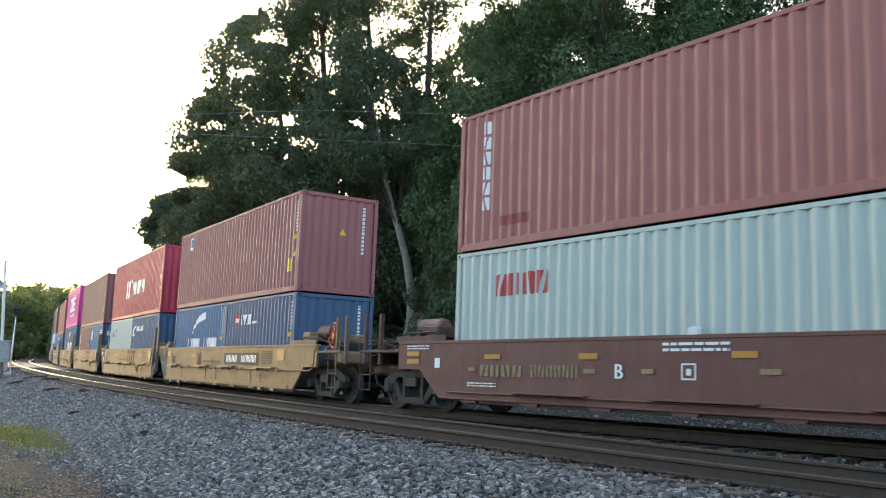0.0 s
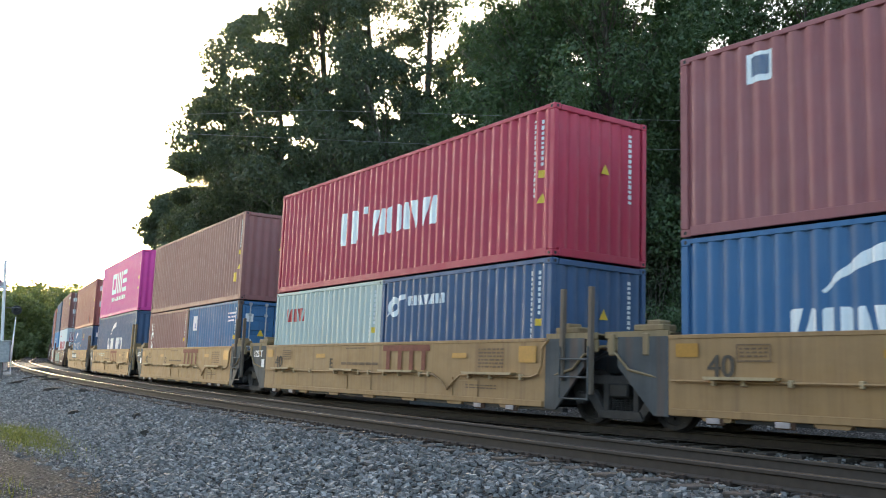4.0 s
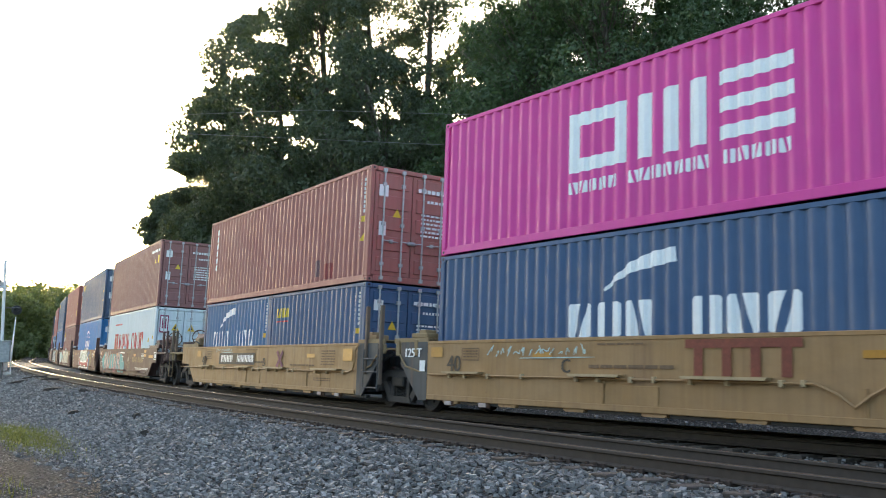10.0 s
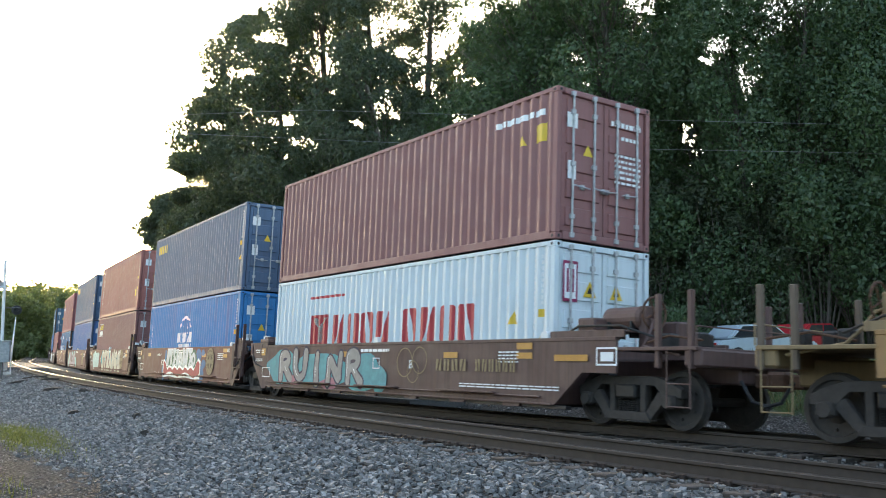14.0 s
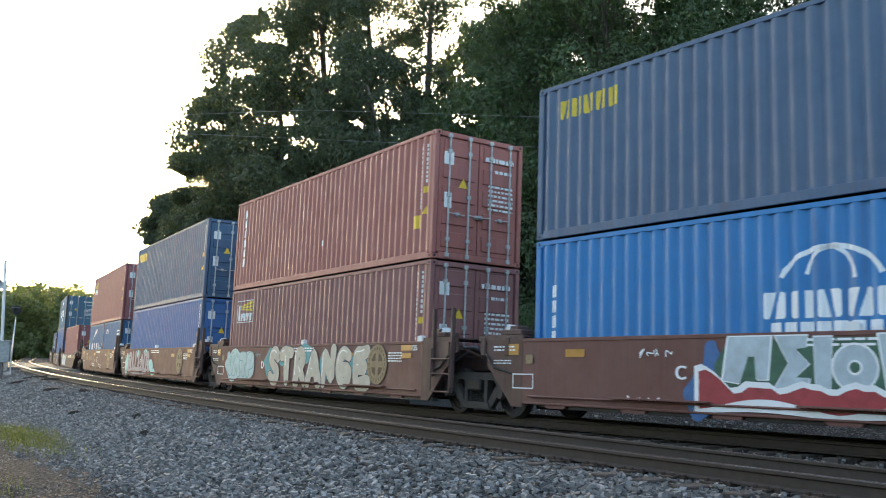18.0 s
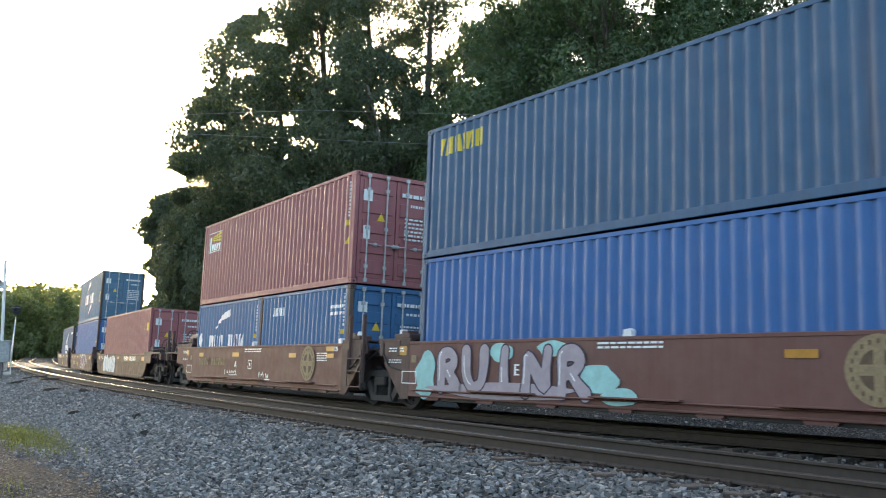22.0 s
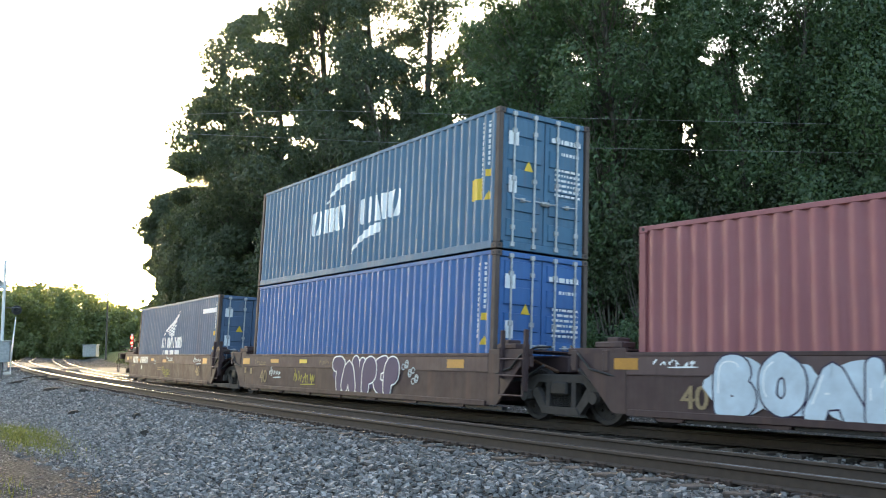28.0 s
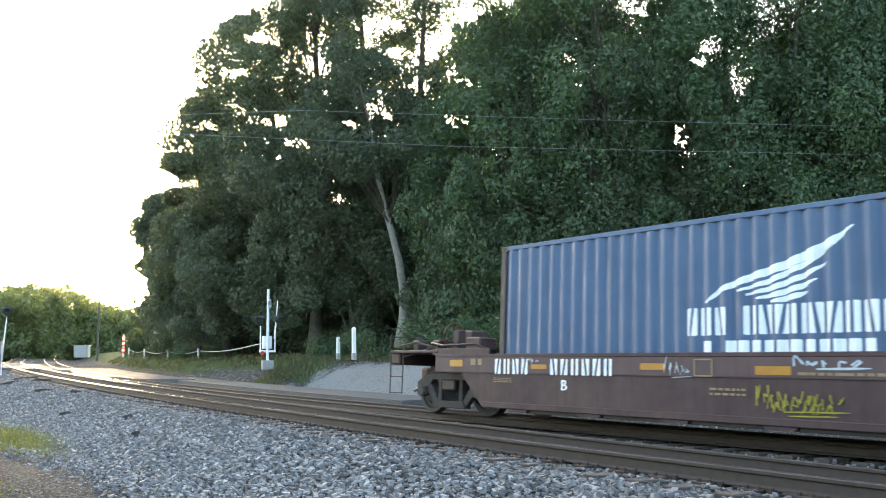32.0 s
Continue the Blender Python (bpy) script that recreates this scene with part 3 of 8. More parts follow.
@lru_cache(None)
def box_meshes(L, H):
    """The steel parts of a container of that length and height, its corner at x = 0 and its foot at z = 0."""
    W = 1.219
    out = {}

    def keep(name, b):
        out[name] = mesh_of(b, name, name.startswith(("side_", "end_front", "end_back")))

    keep("side_near", sheet(0.10, L - 0.10, 0.15, H - 0.07, lambda x, y, z: (x, -W + 0.006 + y, z)))
    keep("side_far", sheet(0.10, L - 0.10, 0.15, H - 0.07, lambda x, y, z: (x, W - 0.006 - y, z)))
    keep("end_front", sheet(-W + 0.12, W - 0.12, 0.16, H - 0.10, lambda x, y, z: (L - 0.02 - y, x, z)))
    keep("end_back", sheet(-W + 0.12, W - 0.12, 0.16, H - 0.10, lambda x, y, z: (0.02 + y, x, z)))
    b = bmesh.new()
    v = wave_points(0.15, L - 0.15)
    rows = [[b.verts.new((x, s * (W - 0.03), H - 0.012 - y * 0.5)) for x, y in v] for s in (-1, 1)]
    for i in range(len(v) - 1):
        b.faces.new((rows[0][i], rows[0][i + 1], rows[1][i + 1], rows[1][i]))
    keep("roof", b)
    b = bmesh.new()
    rbox(b, 0.0, 0.13, -0.0, 0.11, 0.118, H - 0.118, 0.012)
    keep("post", b)
    b = bmesh.new()
    rbox(b, 0.17, L - 0.17, 0, 0.06, H - 0.085, H - 0.004, 0.008)
    keep("top_rail", b)
    b = bmesh.new()
    rbox(b, 0.17, L - 0.17, 0.0, 0.05, 0.012, 0.165, 0.008)
    for k in (0.38, 0.62):
        box(b, L * k - 0.18, L * k + 0.18, -0.001, 0.002, 0.06, 0.13)
    keep("bottom_rail", b)
    b = bmesh.new()
    rbox(b, 0, 0.07, -W + 0.17, W - 0.17, H - 0.12, H - 0.01, 0.01)
    keep("head_beam", b)
    b = bmesh.new()
    rbox(b, 0, 0.07, -W + 0.17, W - 0.17, 0.01, 0.16, 0.01)
    keep("foot_beam", b)
    b = bmesh.new()
    rbox(b, 0, 0.178, 0, 0.162, 0, 0.118, 0.012)
    keep("casting", b)
    # Thin discs, painted black, that stand for the shade inside the casting openings.
    b = bmesh.new()
    lathe(b, [(-0.003, 0.03), (0.003, 0.03)], 10, "y", (0.09, 0, 0.06))
    keep("dark_disc", b)
    b = bmesh.new()
    lathe(b, [(-0.003, 0.03), (0.003, 0.03)], 10, "x", (-0.001, 0.08, 0.06))
    keep("end_dark_disc", b)
    # doors
    b = bmesh.new()
    x1 = L - 0.03
    wd = W - 0.14
    z0, z1 = 0.17, H - 0.13
    ribs = [z0] + [z0 + (z1 - z0) * k for k in (0.2, 0.4, 0.6, 0.8)] + [z1]
    rbox(b, x1 - 0.05, x1 - 0.012, -wd, -0.012, z0, z1, 0.006)
    keep("door", b)
    h = ribs[1] - ribs[0]
    b = bmesh.new()
    for a, c in ((0, h),):
        if h > 0.3:
            prism_x(b, [(-wd + 0.10, a + 0.10), (-0.11, a + 0.10), (-0.11, c - 0.06), (-wd + 0.10, c - 0.06)], x1 - 0.014, x1 + 0.022)
    keep("door_panel", b)
    b = bmesh.new()
    for y in (0.25, 0.75):
        yy = -wd * y - 0.03
        tube(b, [(x1 + 0.05, yy, 0.06), (x1 + 0.055, yy, H - 0.05)], 0.023, 8)
        for z in (0.10, 0.45, H * 0.5, H - 0.45, H - 0.10):
            rbox(b, x1 - 0.005, x1 + 0.075, yy - 0.05, yy + 0.05, z - 0.045, z + 0.045, 0.006)
    keep("lock_rod", b)
    b = bmesh.new()
    zh = H * 0.36
    for y in (0.25, 0.75):
        yy = -wd * y - 0.03
        tube(b, [(x1 + 0.075, yy, zh), (x1 + 0.09, yy + 0.2, zh - 0.02), (x1 + 0.08, yy + 0.42, zh - 0.03)], 0.014, 6)
        rbox(b, x1, x1 + 0.06, yy + 0.2, yy + 0.3, zh - 0.06, zh + 0.03, 0.006)
    keep("lock_handle", b)
    b = bmesh.new()
    box(b, 0.2, L - 0.2, -W + 0.05, W - 0.05, 0.12, 0.15)
    keep("floor", b)
    return out


def prism_x(bm, pts, x0, x1):
    a = [bm.verts.new((x0, y, z)) for y, z in pts]
    c = [bm.verts.new((x1 - 0.0, y + (0.015 if i in (0, 3) else -0.015), z + (0.015 if i < 2 else -0.015))) for i, (y, z) in enumerate(pts)]
    n = len(pts)
    bm.faces.new(c)
    for i in range(n):
        bm.faces.new((a[i], a[(i + 1) % n], c[(i + 1) % n], c[i]))
    return bm


def on_sheet(polys, L, proud=0.004):
    """Paint on the corrugated near side: cut at the folds and laid into them."""
    b = bmesh.new()
    for p in polys:
        try:
            b.faces.new([b.verts.new((x, 0, z)) for x, z in p])
        except ValueError:
            pass
    xs = [v.co.x for v in b.verts]
    lo, hi = min(xs), max(xs)
    pts = wave_points(0.10, L - 0.10)
    for x, _ in pts:
        if lo < x < hi:
            bmesh.ops.bisect_plane(b, geom=b.verts[:] + b.edges[:] + b.faces[:], plane_co=(x, 0, 0), plane_no=(1, 0, 0), dist=1e-5)
    px, py = [p[0] for p in pts], [p[1] for p in pts]
    for v in b.verts:
        v.co.y = -1.219 + 0.006 + float(np.interp(v.co.x, px, py)) - proud
    return b


def on_plane(polys, axis, at):
    """Flat paint on a plane: axis y for a side, x for an end."""
    b = bmesh.new()
    for i, p in enumerate(polys):
        lift = min(i, 70) * 2e-5  # strokes that cross lie over one another
        try:
            b.faces.new([b.verts.new((x, at - lift, z) if axis == "y" else (at + lift, x, z)) for x, z in p])
        except ValueError:
            pass
    bmesh.ops.remove_doubles(b, verts=b.verts[:], dist=5e-5)
    return b


def mark(name, polys, lay, mat, parent, label=""):
    """Paint, stencils and plates: each plain shape a part, a drawn one or fine writing in one piece."""
    if isinstance(polys, Pieces) and len(polys) <= 60:
        for p in polys:
            part(name, lay([p]), mat, parent, label)
    else:
        ob = part(name, lay(polys), mat, parent, label)
        if isinstance(polys, Fine):
            ob["kind"] = "stuff"


TRAIN = []  # thing, place along the train, height of its foot


def container(unit, x, z, L, H, mat, label, doors=False, marks=(), end_marks=True, tail_marks=True, seed=1, post=None, end_plates=False):
    W = 1.219
    me = box_meshes(L, H)
    c = thing("shipping_container", label, "container", "containers on the train")
    post = post or mat
    piece("side_panel", me["side_near"], mat, c)
    piece("side_panel", me["side_far"], mat, c)
    piece("end_panel", me["end_back"], mat, c)
    piece("roof_panel", me["roof"], mat, c)
    piece("floor_pan", me["floor"], BLACK, c)
    for sx, sy in ((0, -1), (0, 1), (1, -1), (1, 1)):
        m = Matrix.Translation((L * sx, W * sy, 0)) @ Matrix.Diagonal((-1 if sx else 1, -sy, 1, 1))
        piece("corner_post", me["post"], post, c, m=m)
        for zz in (0, 1):
            mm = m @ Matrix.Translation((0, 0, (H - 0.118) * zz)) if zz else m
            k = piece("corner_casting", me["casting"], post, c, m=mm)
            piece("casting_hole", me["dark_disc"], BLACK, k)
            piece("casting_hole", me["end_dark_disc"], BLACK, k)
    for sy in (-1, 1):
        m = Matrix.Translation((0, W * sy, 0)) @ Matrix.Diagonal((1, -sy, 1, 1))
        piece("top_rail", me["top_rail"], mat, c, m=m)
        piece("bottom_rail", me["bottom_rail"], mat, c, m=m)
    for sx in (0, 1):
        m = Matrix.Translation((L * sx, 0, 0)) @ Matrix.Diagonal((-1 if sx else 1, 1, 1, 1))
        piece("head_beam", me["head_beam"], mat, c, m=m)
        piece("foot_beam", me["foot_beam"], mat, c, m=m)
    if doors:
        for sy in (1, -1):
            m = Matrix.Diagonal((1, sy, 1, 1))
            d = piece("door", me["door"], mat, c, m=m)
            for k in range(5):
                piece("door_panel", me["door_panel"], mat, d, m=Matrix.Translation((0, 0, 0.17 + (H - 0.30) * k / 5)))
            piece("lock_rod", me["lock_rod"], ROD, d, "galvanised lock rods")
            piece("lock_handle", me["lock_handle"], ROD, d)
    else:
        piece("end_panel", me["end_front"], mat, c)
    white, lift = WHITE, [0.0]
    if end_marks:
        xe = L + (0.003 if doors else -0.017)
        if doors:
            mark("door_lettering", bars(0.15, H * 0.80, 0.95, H * 0.87, 1, seed) + bars(0.42, H * 0.72, 0.9, H * 0.77, 1, seed + 1) + bars(0.25, H * 0.42, 0.95, H * 0.64, 6, seed + 2), lambda q: on_plane(q, "x", xe), white, c)
            mark("warning_label", triangle(-0.45, H * 0.60, 0.22), lambda q: on_plane(q, "x", xe), YELLOW, c)
            mark("placard", rect(-0.95, H * 0.40, -0.75, H * 0.52) + rect(-0.98, H * 0.74, -0.72, H * 0.84), lambda q: on_plane(q, "x", xe), white, c)
        else:
            mark("end_lettering", bars(0.72, H * 0.42, 0.84, H * 0.90, 1, seed, True), lambda q: on_plane(q, "x", L - 0.013), white, c)
            mark("warning_label", triangle(0.1, H * 0.62, 0.2), lambda q: on_plane(q, "x", L - 0.013), YELLOW, c)
    if end_plates:
        for name, polys, m in (("placard", rect(-1.02, H * 0.62, -0.66, H * 0.88), PLUM), ("placard", rect(-0.98, H * 0.64, -0.70, H * 0.86), LETTER_WHITE), ("placard", rect(-0.93, H * 0.68, -0.88, H * 0.83) + rect(-0.80, H * 0.68, -0.75, H * 0.83) + rect(-0.87, H * 0.68, -0.81, H * 0.76), PLUM), ("warning_label", triangle(-0.36, H * 0.70, 0.3) + triangle(0.32, H * 0.70, 0.3), YELLOW), ("warning_label", triangle(-0.36, H * 0.70, 0.14) + triangle(0.32, H * 0.70, 0.14), BLACK)):
            lift[0] += 0.0015
            mark(name, polys, lambda q: on_plane(q, "x", L + 0.002 + lift[0]), m, c)
    if tail_marks:
        mark("side_lettering", bars(L - 0.62, H * 0.40, L - 0.54, H * 0.92, 1, seed, True) + bars(L - 0.40, H * 0.60, L - 0.32, H * 0.92, 1, seed + 4, True), lambda q: on_sheet(q, L), white, c)
        mark("warning_label", triangle(L - 0.36, H * 0.38, 0.2) + rect(L - 0.44, H * 0.52, L - 0.28, H * 0.57), lambda q: on_sheet(q, L), YELLOW, c)
    for name, polys, m, lab in marks:
        mark(name, polys, lambda q: on_sheet(q, L), m, c, lab)
    TRAIN.append((c, unit, x, z))
    return c


PLUM = plain("plum_red_print", (0.30, 0.03, 0.10), 0.5, 0, 20, 0.15, 0)
ROD = plain("galvanised_rod", (0.50, 0.51, 0.52), 0.5, 0.2)


# ---- well cars ----
SILL = 1.40
WHEEL_R = 0.46


@lru_cache(None)
def truck_meshes():
    out = {}
    b = bmesh.new()
    # cast side frame: an arch over the journals with two openings
    prism(b, [(-1.14, 0.50), (-1.14, 0.64), (-0.9, 0.74), (-0.62, 0.83), (0.62, 0.83), (0.9, 0.74), (1.14, 0.64), (1.14, 0.50), (0.78, 0.50), (0.60, 0.70), (-0.60, 0.70), (-0.78, 0.50)], -0.07, 0.07)
    for s in (-1, 1):
        prism(b, [(s * 0.86, 0.52), (s * 0.66, 0.60), (s * 0.36, 0.22), (s * 0.50, 0.14)], -0.06, 0.06)
        prism(b, [(s * 0.40, 0.72), (s * 0.28, 0.72), (s * 0.28, 0.25), (s * 0.40, 0.25)], -0.07, 0.07)
    prism(b, [(-0.52, 0.12), (0.52, 0.12), (0.44, 0.26), (-0.44, 0.26)], -0.09, 0.09)
    bmesh.ops.bevel(b, geom=b.edges[:], offset=0.012, segments=1, affect="EDGES", clamp_overlap=True)
    out["frame"] = mesh_of(b, "side_frame")
    b = bmesh.new()
    tube(b, [(0.037 * math.cos(a), 0.037 * math.sin(a), 0.26 + a * 0.0055) for a in np.arange(0, 38, 0.9)], 0.012, 5)
    out["spring"] = mesh_of(b, "springs")
    b = bmesh.new()
    rbox(b, -0.22, 0.22, -1.12, 1.12, 0.47, 0.70, 0.03)
    out["bolster"] = mesh_of(b, "bolster")
    b = bmesh.new()
    rbox(b, -0.13, 0.13, -0.12, 0.10, 0.36, 0.54, 0.02)
    lathe(b, [(-0.16, 0.10), (-0.12, 0.115), (0.0, 0.115)], 14, "y", (0, 0, 0.44))
    out["bearing"] = mesh_of(b, "axle_box")
    b = bmesh.new()
    for s in (-1, 1):
        r = WHEEL_R
        prof = [(0.69, 0.08), (0.69, r * 0.80), (0.67, r * 0.85), (0.66, r + 0.027), (0.69, r + 0.027), (0.71, r + 0.003), (0.80, r - 0.004), (0.80, r * 0.84), (0.765, r * 0.80), (0.74, 0.20), (0.79, 0.12), (0.79, 0.06)]
        lathe(b, [(s * h, q) for h, q in prof], 28, "y")
    lathe(b, [(-0.98, 0.07), (0.98, 0.07)], 10, "y")
    for k in range(6):
        a = k * 1.0472
        rbox(b, 0.28 * math.cos(a) - 0.02, 0.28 * math.cos(a) + 0.02, -0.79, -0.745, 0.28 * math.sin(a) - 0.02, 0.28 * math.sin(a) + 0.02, 0.004)
    out["wheelset"] = mesh_of(b, "wheelset", False)
    return out


WHEELS = []


def truck(car, x, tone):
    me = truck_meshes()
    t = piece("truck", me["bolster"], DARK_STEEL, car, "greasy cast-steel truck with coil springs", m=Matrix.Translation((x, 0, 0)))
    for s in (-1, 1):
        m = Matrix.Translation((0, s * 0.99, 0)) @ Matrix.Diagonal((1, -s, 1, 1)) if s > 0 else Matrix.Translation((0, -0.99, 0))
        piece("side_frame", me["frame"], tone, t, m=m)
        for k in range(5):
            piece("coil_spring", me["spring"], DARK_STEEL, t, m=m @ Matrix.Translation((-0.2 + k * 0.1, 0, 0)))
        for q in (-1, 1):
            piece("axle_box", me["bearing"], tone, t, m=m @ Matrix.Translation((q * 0.915, 0, 0)))
        w = piece("wheelset", me["wheelset"], BRAKE_DUST, t, m=Matrix.Translation((s * 0.915, 0, WHEEL_R)))
        WHEELS.append((w, s * 0.915))
    return t


@lru_cache(None)
def floor_beam():
    b = bmesh.new()
    rbox(b, 0, 0.45, -SILL + 0.06, SILL - 0.06, 0.24, 0.34, 0.01)
    return mesh_of(b, "floor_beam")


def flat(polys, y=-SILL - 0.012, proud=0.003):
    return on_plane(polys, "y", y - proud)


def well_car(unit, style, left, right, label, body, ends, deck, marks=(), sill_top=1.44):
    """One well of an articulated car. left and right: 'joint' or 'coupler'."""
    c = thing("well_car", label, "rail car", "well cars of the train")
    xl = -0.10 if left == "joint" else -1.75
    ex = 0.3 if unit == 1 else 0.0  # this car's coupler end is longer
    xr = 12.29 if right == "joint" else 13.94 + ex
    zt, zb = sill_top, {"nok": 0.20, "ttx": 0.25}.get(style, 0.29)
    for s in (-1, 1):
        y0, y1 = s * SILL, s * (SILL - 0.05)
        b = bmesh.new()
        pl = [(xl, zb)] if left == "joint" else [(xl, 0.86), (-0.95, 0.86), (-0.25, zb)]
        pr = [(xr, zb)] if right == "joint" else [(12.44 + ex, zb), (13.14 + ex, 0.86), (xr, 0.86)]
        prism(b, pl + pr + [(xr, zt), (xl, zt)], y0, y1)
        side = part("side_sill", b, body, c)
        b = bmesh.new()
        rbox(b, xl, xr, min(y0 - s * 0.10, y0 + s * 0.012), max(y0 - s * 0.10, y0 + s * 0.012), zt - 0.05, zt + 0.015, 0.008)
        part("top_chord", b, body, side)
        b = bmesh.new()
        rbox(b, -0.05 if left == "joint" else -0.2, 12.24 if right == "joint" else 12.39, min(y0, y0 + s * 0.03), max(y0, y0 + s * 0.03), zb - 0.01, zb + (0.10 if style != "bnsf" else 0.03), 0.01)
        part("bottom_chord", b, body, side)
        if s < 0:
            if style == "ttx":
                b = bmesh.new()
                dip = [(8.75, y0 - 0.045, 0.76), (9.05, y0 - 0.045, 0.64), (9.3, y0 - 0.045, 0.47), (9.5, y0 - 0.045, 0.62), (9.75, y0 - 0.045, 0.76)] if unit in (2, 3, 4) else [(9.3, y0 - 0.045, 0.76)]
                tube(b, [(xl + 0.1, y0 - 0.045, 0.76)] + dip + [ (xr - 0.35, y0 - 0.045, 0.76), (xr - 0.14, y0 - 0.045, 0.82), (xr - 0.06, y0 - 0.045, 0.98), (xr - 0.04, y0 - 0.045, 1.28), (xr + 0.12, y0 - 0.045, 1.42)], 0.022, 6)
                part("air_pipe", b, body, side)
                for x, w in ((0.6, 1.2), (4.2, 1.2), (6.6, 1.5), (9.9, 1.6)):
                    b = bmesh.new()
                    prism(b, [(x + 0.04, 0.785), (x + w - 0.04, 0.785), (x + w, 0.83), (x, 0.83)], y0 - 0.15, y0 - 0.005)
                    part("step_ledge", b, LEDGE, side, "pale tan step ledge")
                    for k in (x + 0.1, x + w + 0.12, x + w * 0.5):
                        b = bmesh.new()
                        rbox(b, k, k + 0.07, y0 - 0.075, y0, 0.70, 0.80, 0.006)
                        part("pipe_clamp", b, LEDGE, side)
                for x in (2.9, 6.0, 8.55):
                    b = bmesh.new()
                    rbox(b, x, x + 0.06, y0 - 0.07, y0, 0.71, 0.81, 0.006)
                    part("pipe_clamp", b, LEDGE, side)
                for x in (5.35, 9.55):
                    b = bmesh.new()
                    rbox(b, x, x + 0.75, y0 - 0.016, y0, 0.31, 0.66, 0.006)
                    part("patch_plate", b, body, side)
                b = bmesh.new()
                for k in (4.9, 9.4):
                    rbox(b, k, k + 0.05, y0 - 0.02, y0, 0.25, 0.72, 0.006)
                part("stiffener", b, body, side)
            else:
                z0 = 0.33 if style == "bnsf" else 0.84
                if style == "bnsf":
                    b = bmesh.new()
                    tube(b, [(0.1, y0 - 0.03, 0.42), (12.1, y0 - 0.03, 0.42)], 0.02, 6)
                    part("air_pipe", b, body, side)
                    for x in (2.1, 5.4, 8.9):
                        b = bmesh.new()
                        rbox(b, x, x + 1.9, y0 - 0.13, y0 - 0.01, 0.44, 0.47, 0.004)
                        part("step_ledge", b, body, side)
                else:
                    b = bmesh.new()
                    rbox(b, xl, xr, y0 - 0.014, y0, 0.83, 0.85, 0.004)
                    part("weld_seam", b, body, side)
                    b = bmesh.new()
                    rbox(b, xl + 0.01, xr - 0.01, y0 - 0.008, y0, 0.85, zt - 0.052, 0.003)
                    part("upper_web", b, NOK_PALE, side, "paler brown upper plate")
        for k in range(7):
            b = bmesh.new()
            x = 0.5 + k * 1.75
            prism(b, [(x, zb), (x + 0.5, zb), (x + 0.5, zb - 0.04), (x + 0.46, zb - 0.065), (x + 0.04, zb - 0.065), (x, zb - 0.04)], y0 + s * 0.004, y0 - s * 0.3)
            part("floor_bracket", b, body, c)
            b = bmesh.new()
            rbox(b, x + 0.53, x + 1.72, min(y0 - s * 0.03, y0 - s * 0.16), max(y0 - s * 0.03, y0 - s * 0.16), zb - 0.07, zb - 0.003, 0.006)
            part("floor_flange", b, DARK_STEEL, c)
        if style == "ttx":
            for x in (0.57, 1.67, 10.2, 11.2):
                b = bmesh.new()
                rbox(b, x, x + 0.3, y0 - 0.01, y0 + 0.05, 0.14, 0.28, 0.015)
                k = part("drain_block", b, RUST, c)
                if s < 0:
                    b = bmesh.new()
                    rbox(b, x + 0.04, x + 0.26, y0 - 0.056, y0 - 0.04, 0.16, 0.24, 0.004)
                    part("pale_reflector", b, PALE_BLOCK, k)
    for k in range(9):
        piece("floor_beam", floor_beam(), DARK_STEEL, c, m=Matrix.Translation((0.3 + k * 1.4, 0, 0)))
    for side_x, kind, sg in ((-0.10, left, -1), (12.29, right, 1)):
        def X(v):
            return side_x + sg * v

        def B(b, a0, a1, y0, y1, z0, z1, r=0.008):
            return rbox(b, min(X(a0), X(a1)), max(X(a0), X(a1)), y0, y1, z0, z1, r)
        b = bmesh.new()
        B(b, -0.02, 0.06, -SILL + 0.05, SILL - 0.05, 0.3, zt - 0.12)
        part("bulkhead", b, ends, c)
        if kind == "joint":
            for s in (-1, 1):
                b = bmesh.new()
                prism(b, [(X(0.0), 0.22), (X(0.28), 0.22), (X(0.95), 0.92), (X(1.0), 0.95), (X(1.0), zt), (X(0.0), zt)], s * (SILL + 0.004), s * (SILL - 0.045))
                part("end_panel", b, ends, c)
                b = bmesh.new()
                for z in (0.42, 0.78, 1.08):
                    tube(b, [(X(0.45), s * (SILL + 0.07), z), (X(1.15), s * (SILL + 0.07), z)], 0.016, 6)
                for a in (0.45, 1.15):
                    tube(b, [(X(a), s * (SILL + 0.07), 0.40), (X(a), s * (SILL + 0.07), 1.3)], 0.016, 6)
                if sg > 0:
                    part("ladder", b, ends, c)
                else:
                    b.free()
            b = bmesh.new()
            B(b, 0.0, 1.35, -0.55, 0.55, 0.86, 1.18, 0.03)
            B(b, 0.7, 1.42, -0.30, 0.30, 0.72, 1.02, 0.03)
            part("articulation_arm", b, ends, c)
            for k in range(6):
                b = bmesh.new()
                B(b, 0.05 + k * 0.2, 0.2 + k * 0.2, -SILL + 0.05, SILL - 0.05, zt + 0.05, zt + 0.08, 0.004)
                part("walkway_slat", b, deck, c)
            for y0 in (-SILL, SILL - 0.05):
                b = bmesh.new()
                B(b, 0.0, 1.28, y0, y0 + 0.05, zt - 0.02, zt + 0.09, 0.006)
                part("walkway_edge", b, deck, c)
            for a in (0.30, 1.0):
                b = bmesh.new()
                B(b, a, a + 0.26, -SILL + 0.02, -SILL + 0.10, zt - 0.24, zt - 0.02, 0.02)
                B(b, a + 0.06, a + 0.2, -SILL - 0.02, -SILL + 0.04, zt - 0.30, zt + 0.06, 0.02)
                part("hose_bracket", b, deck, c)
            b = bmesh.new()
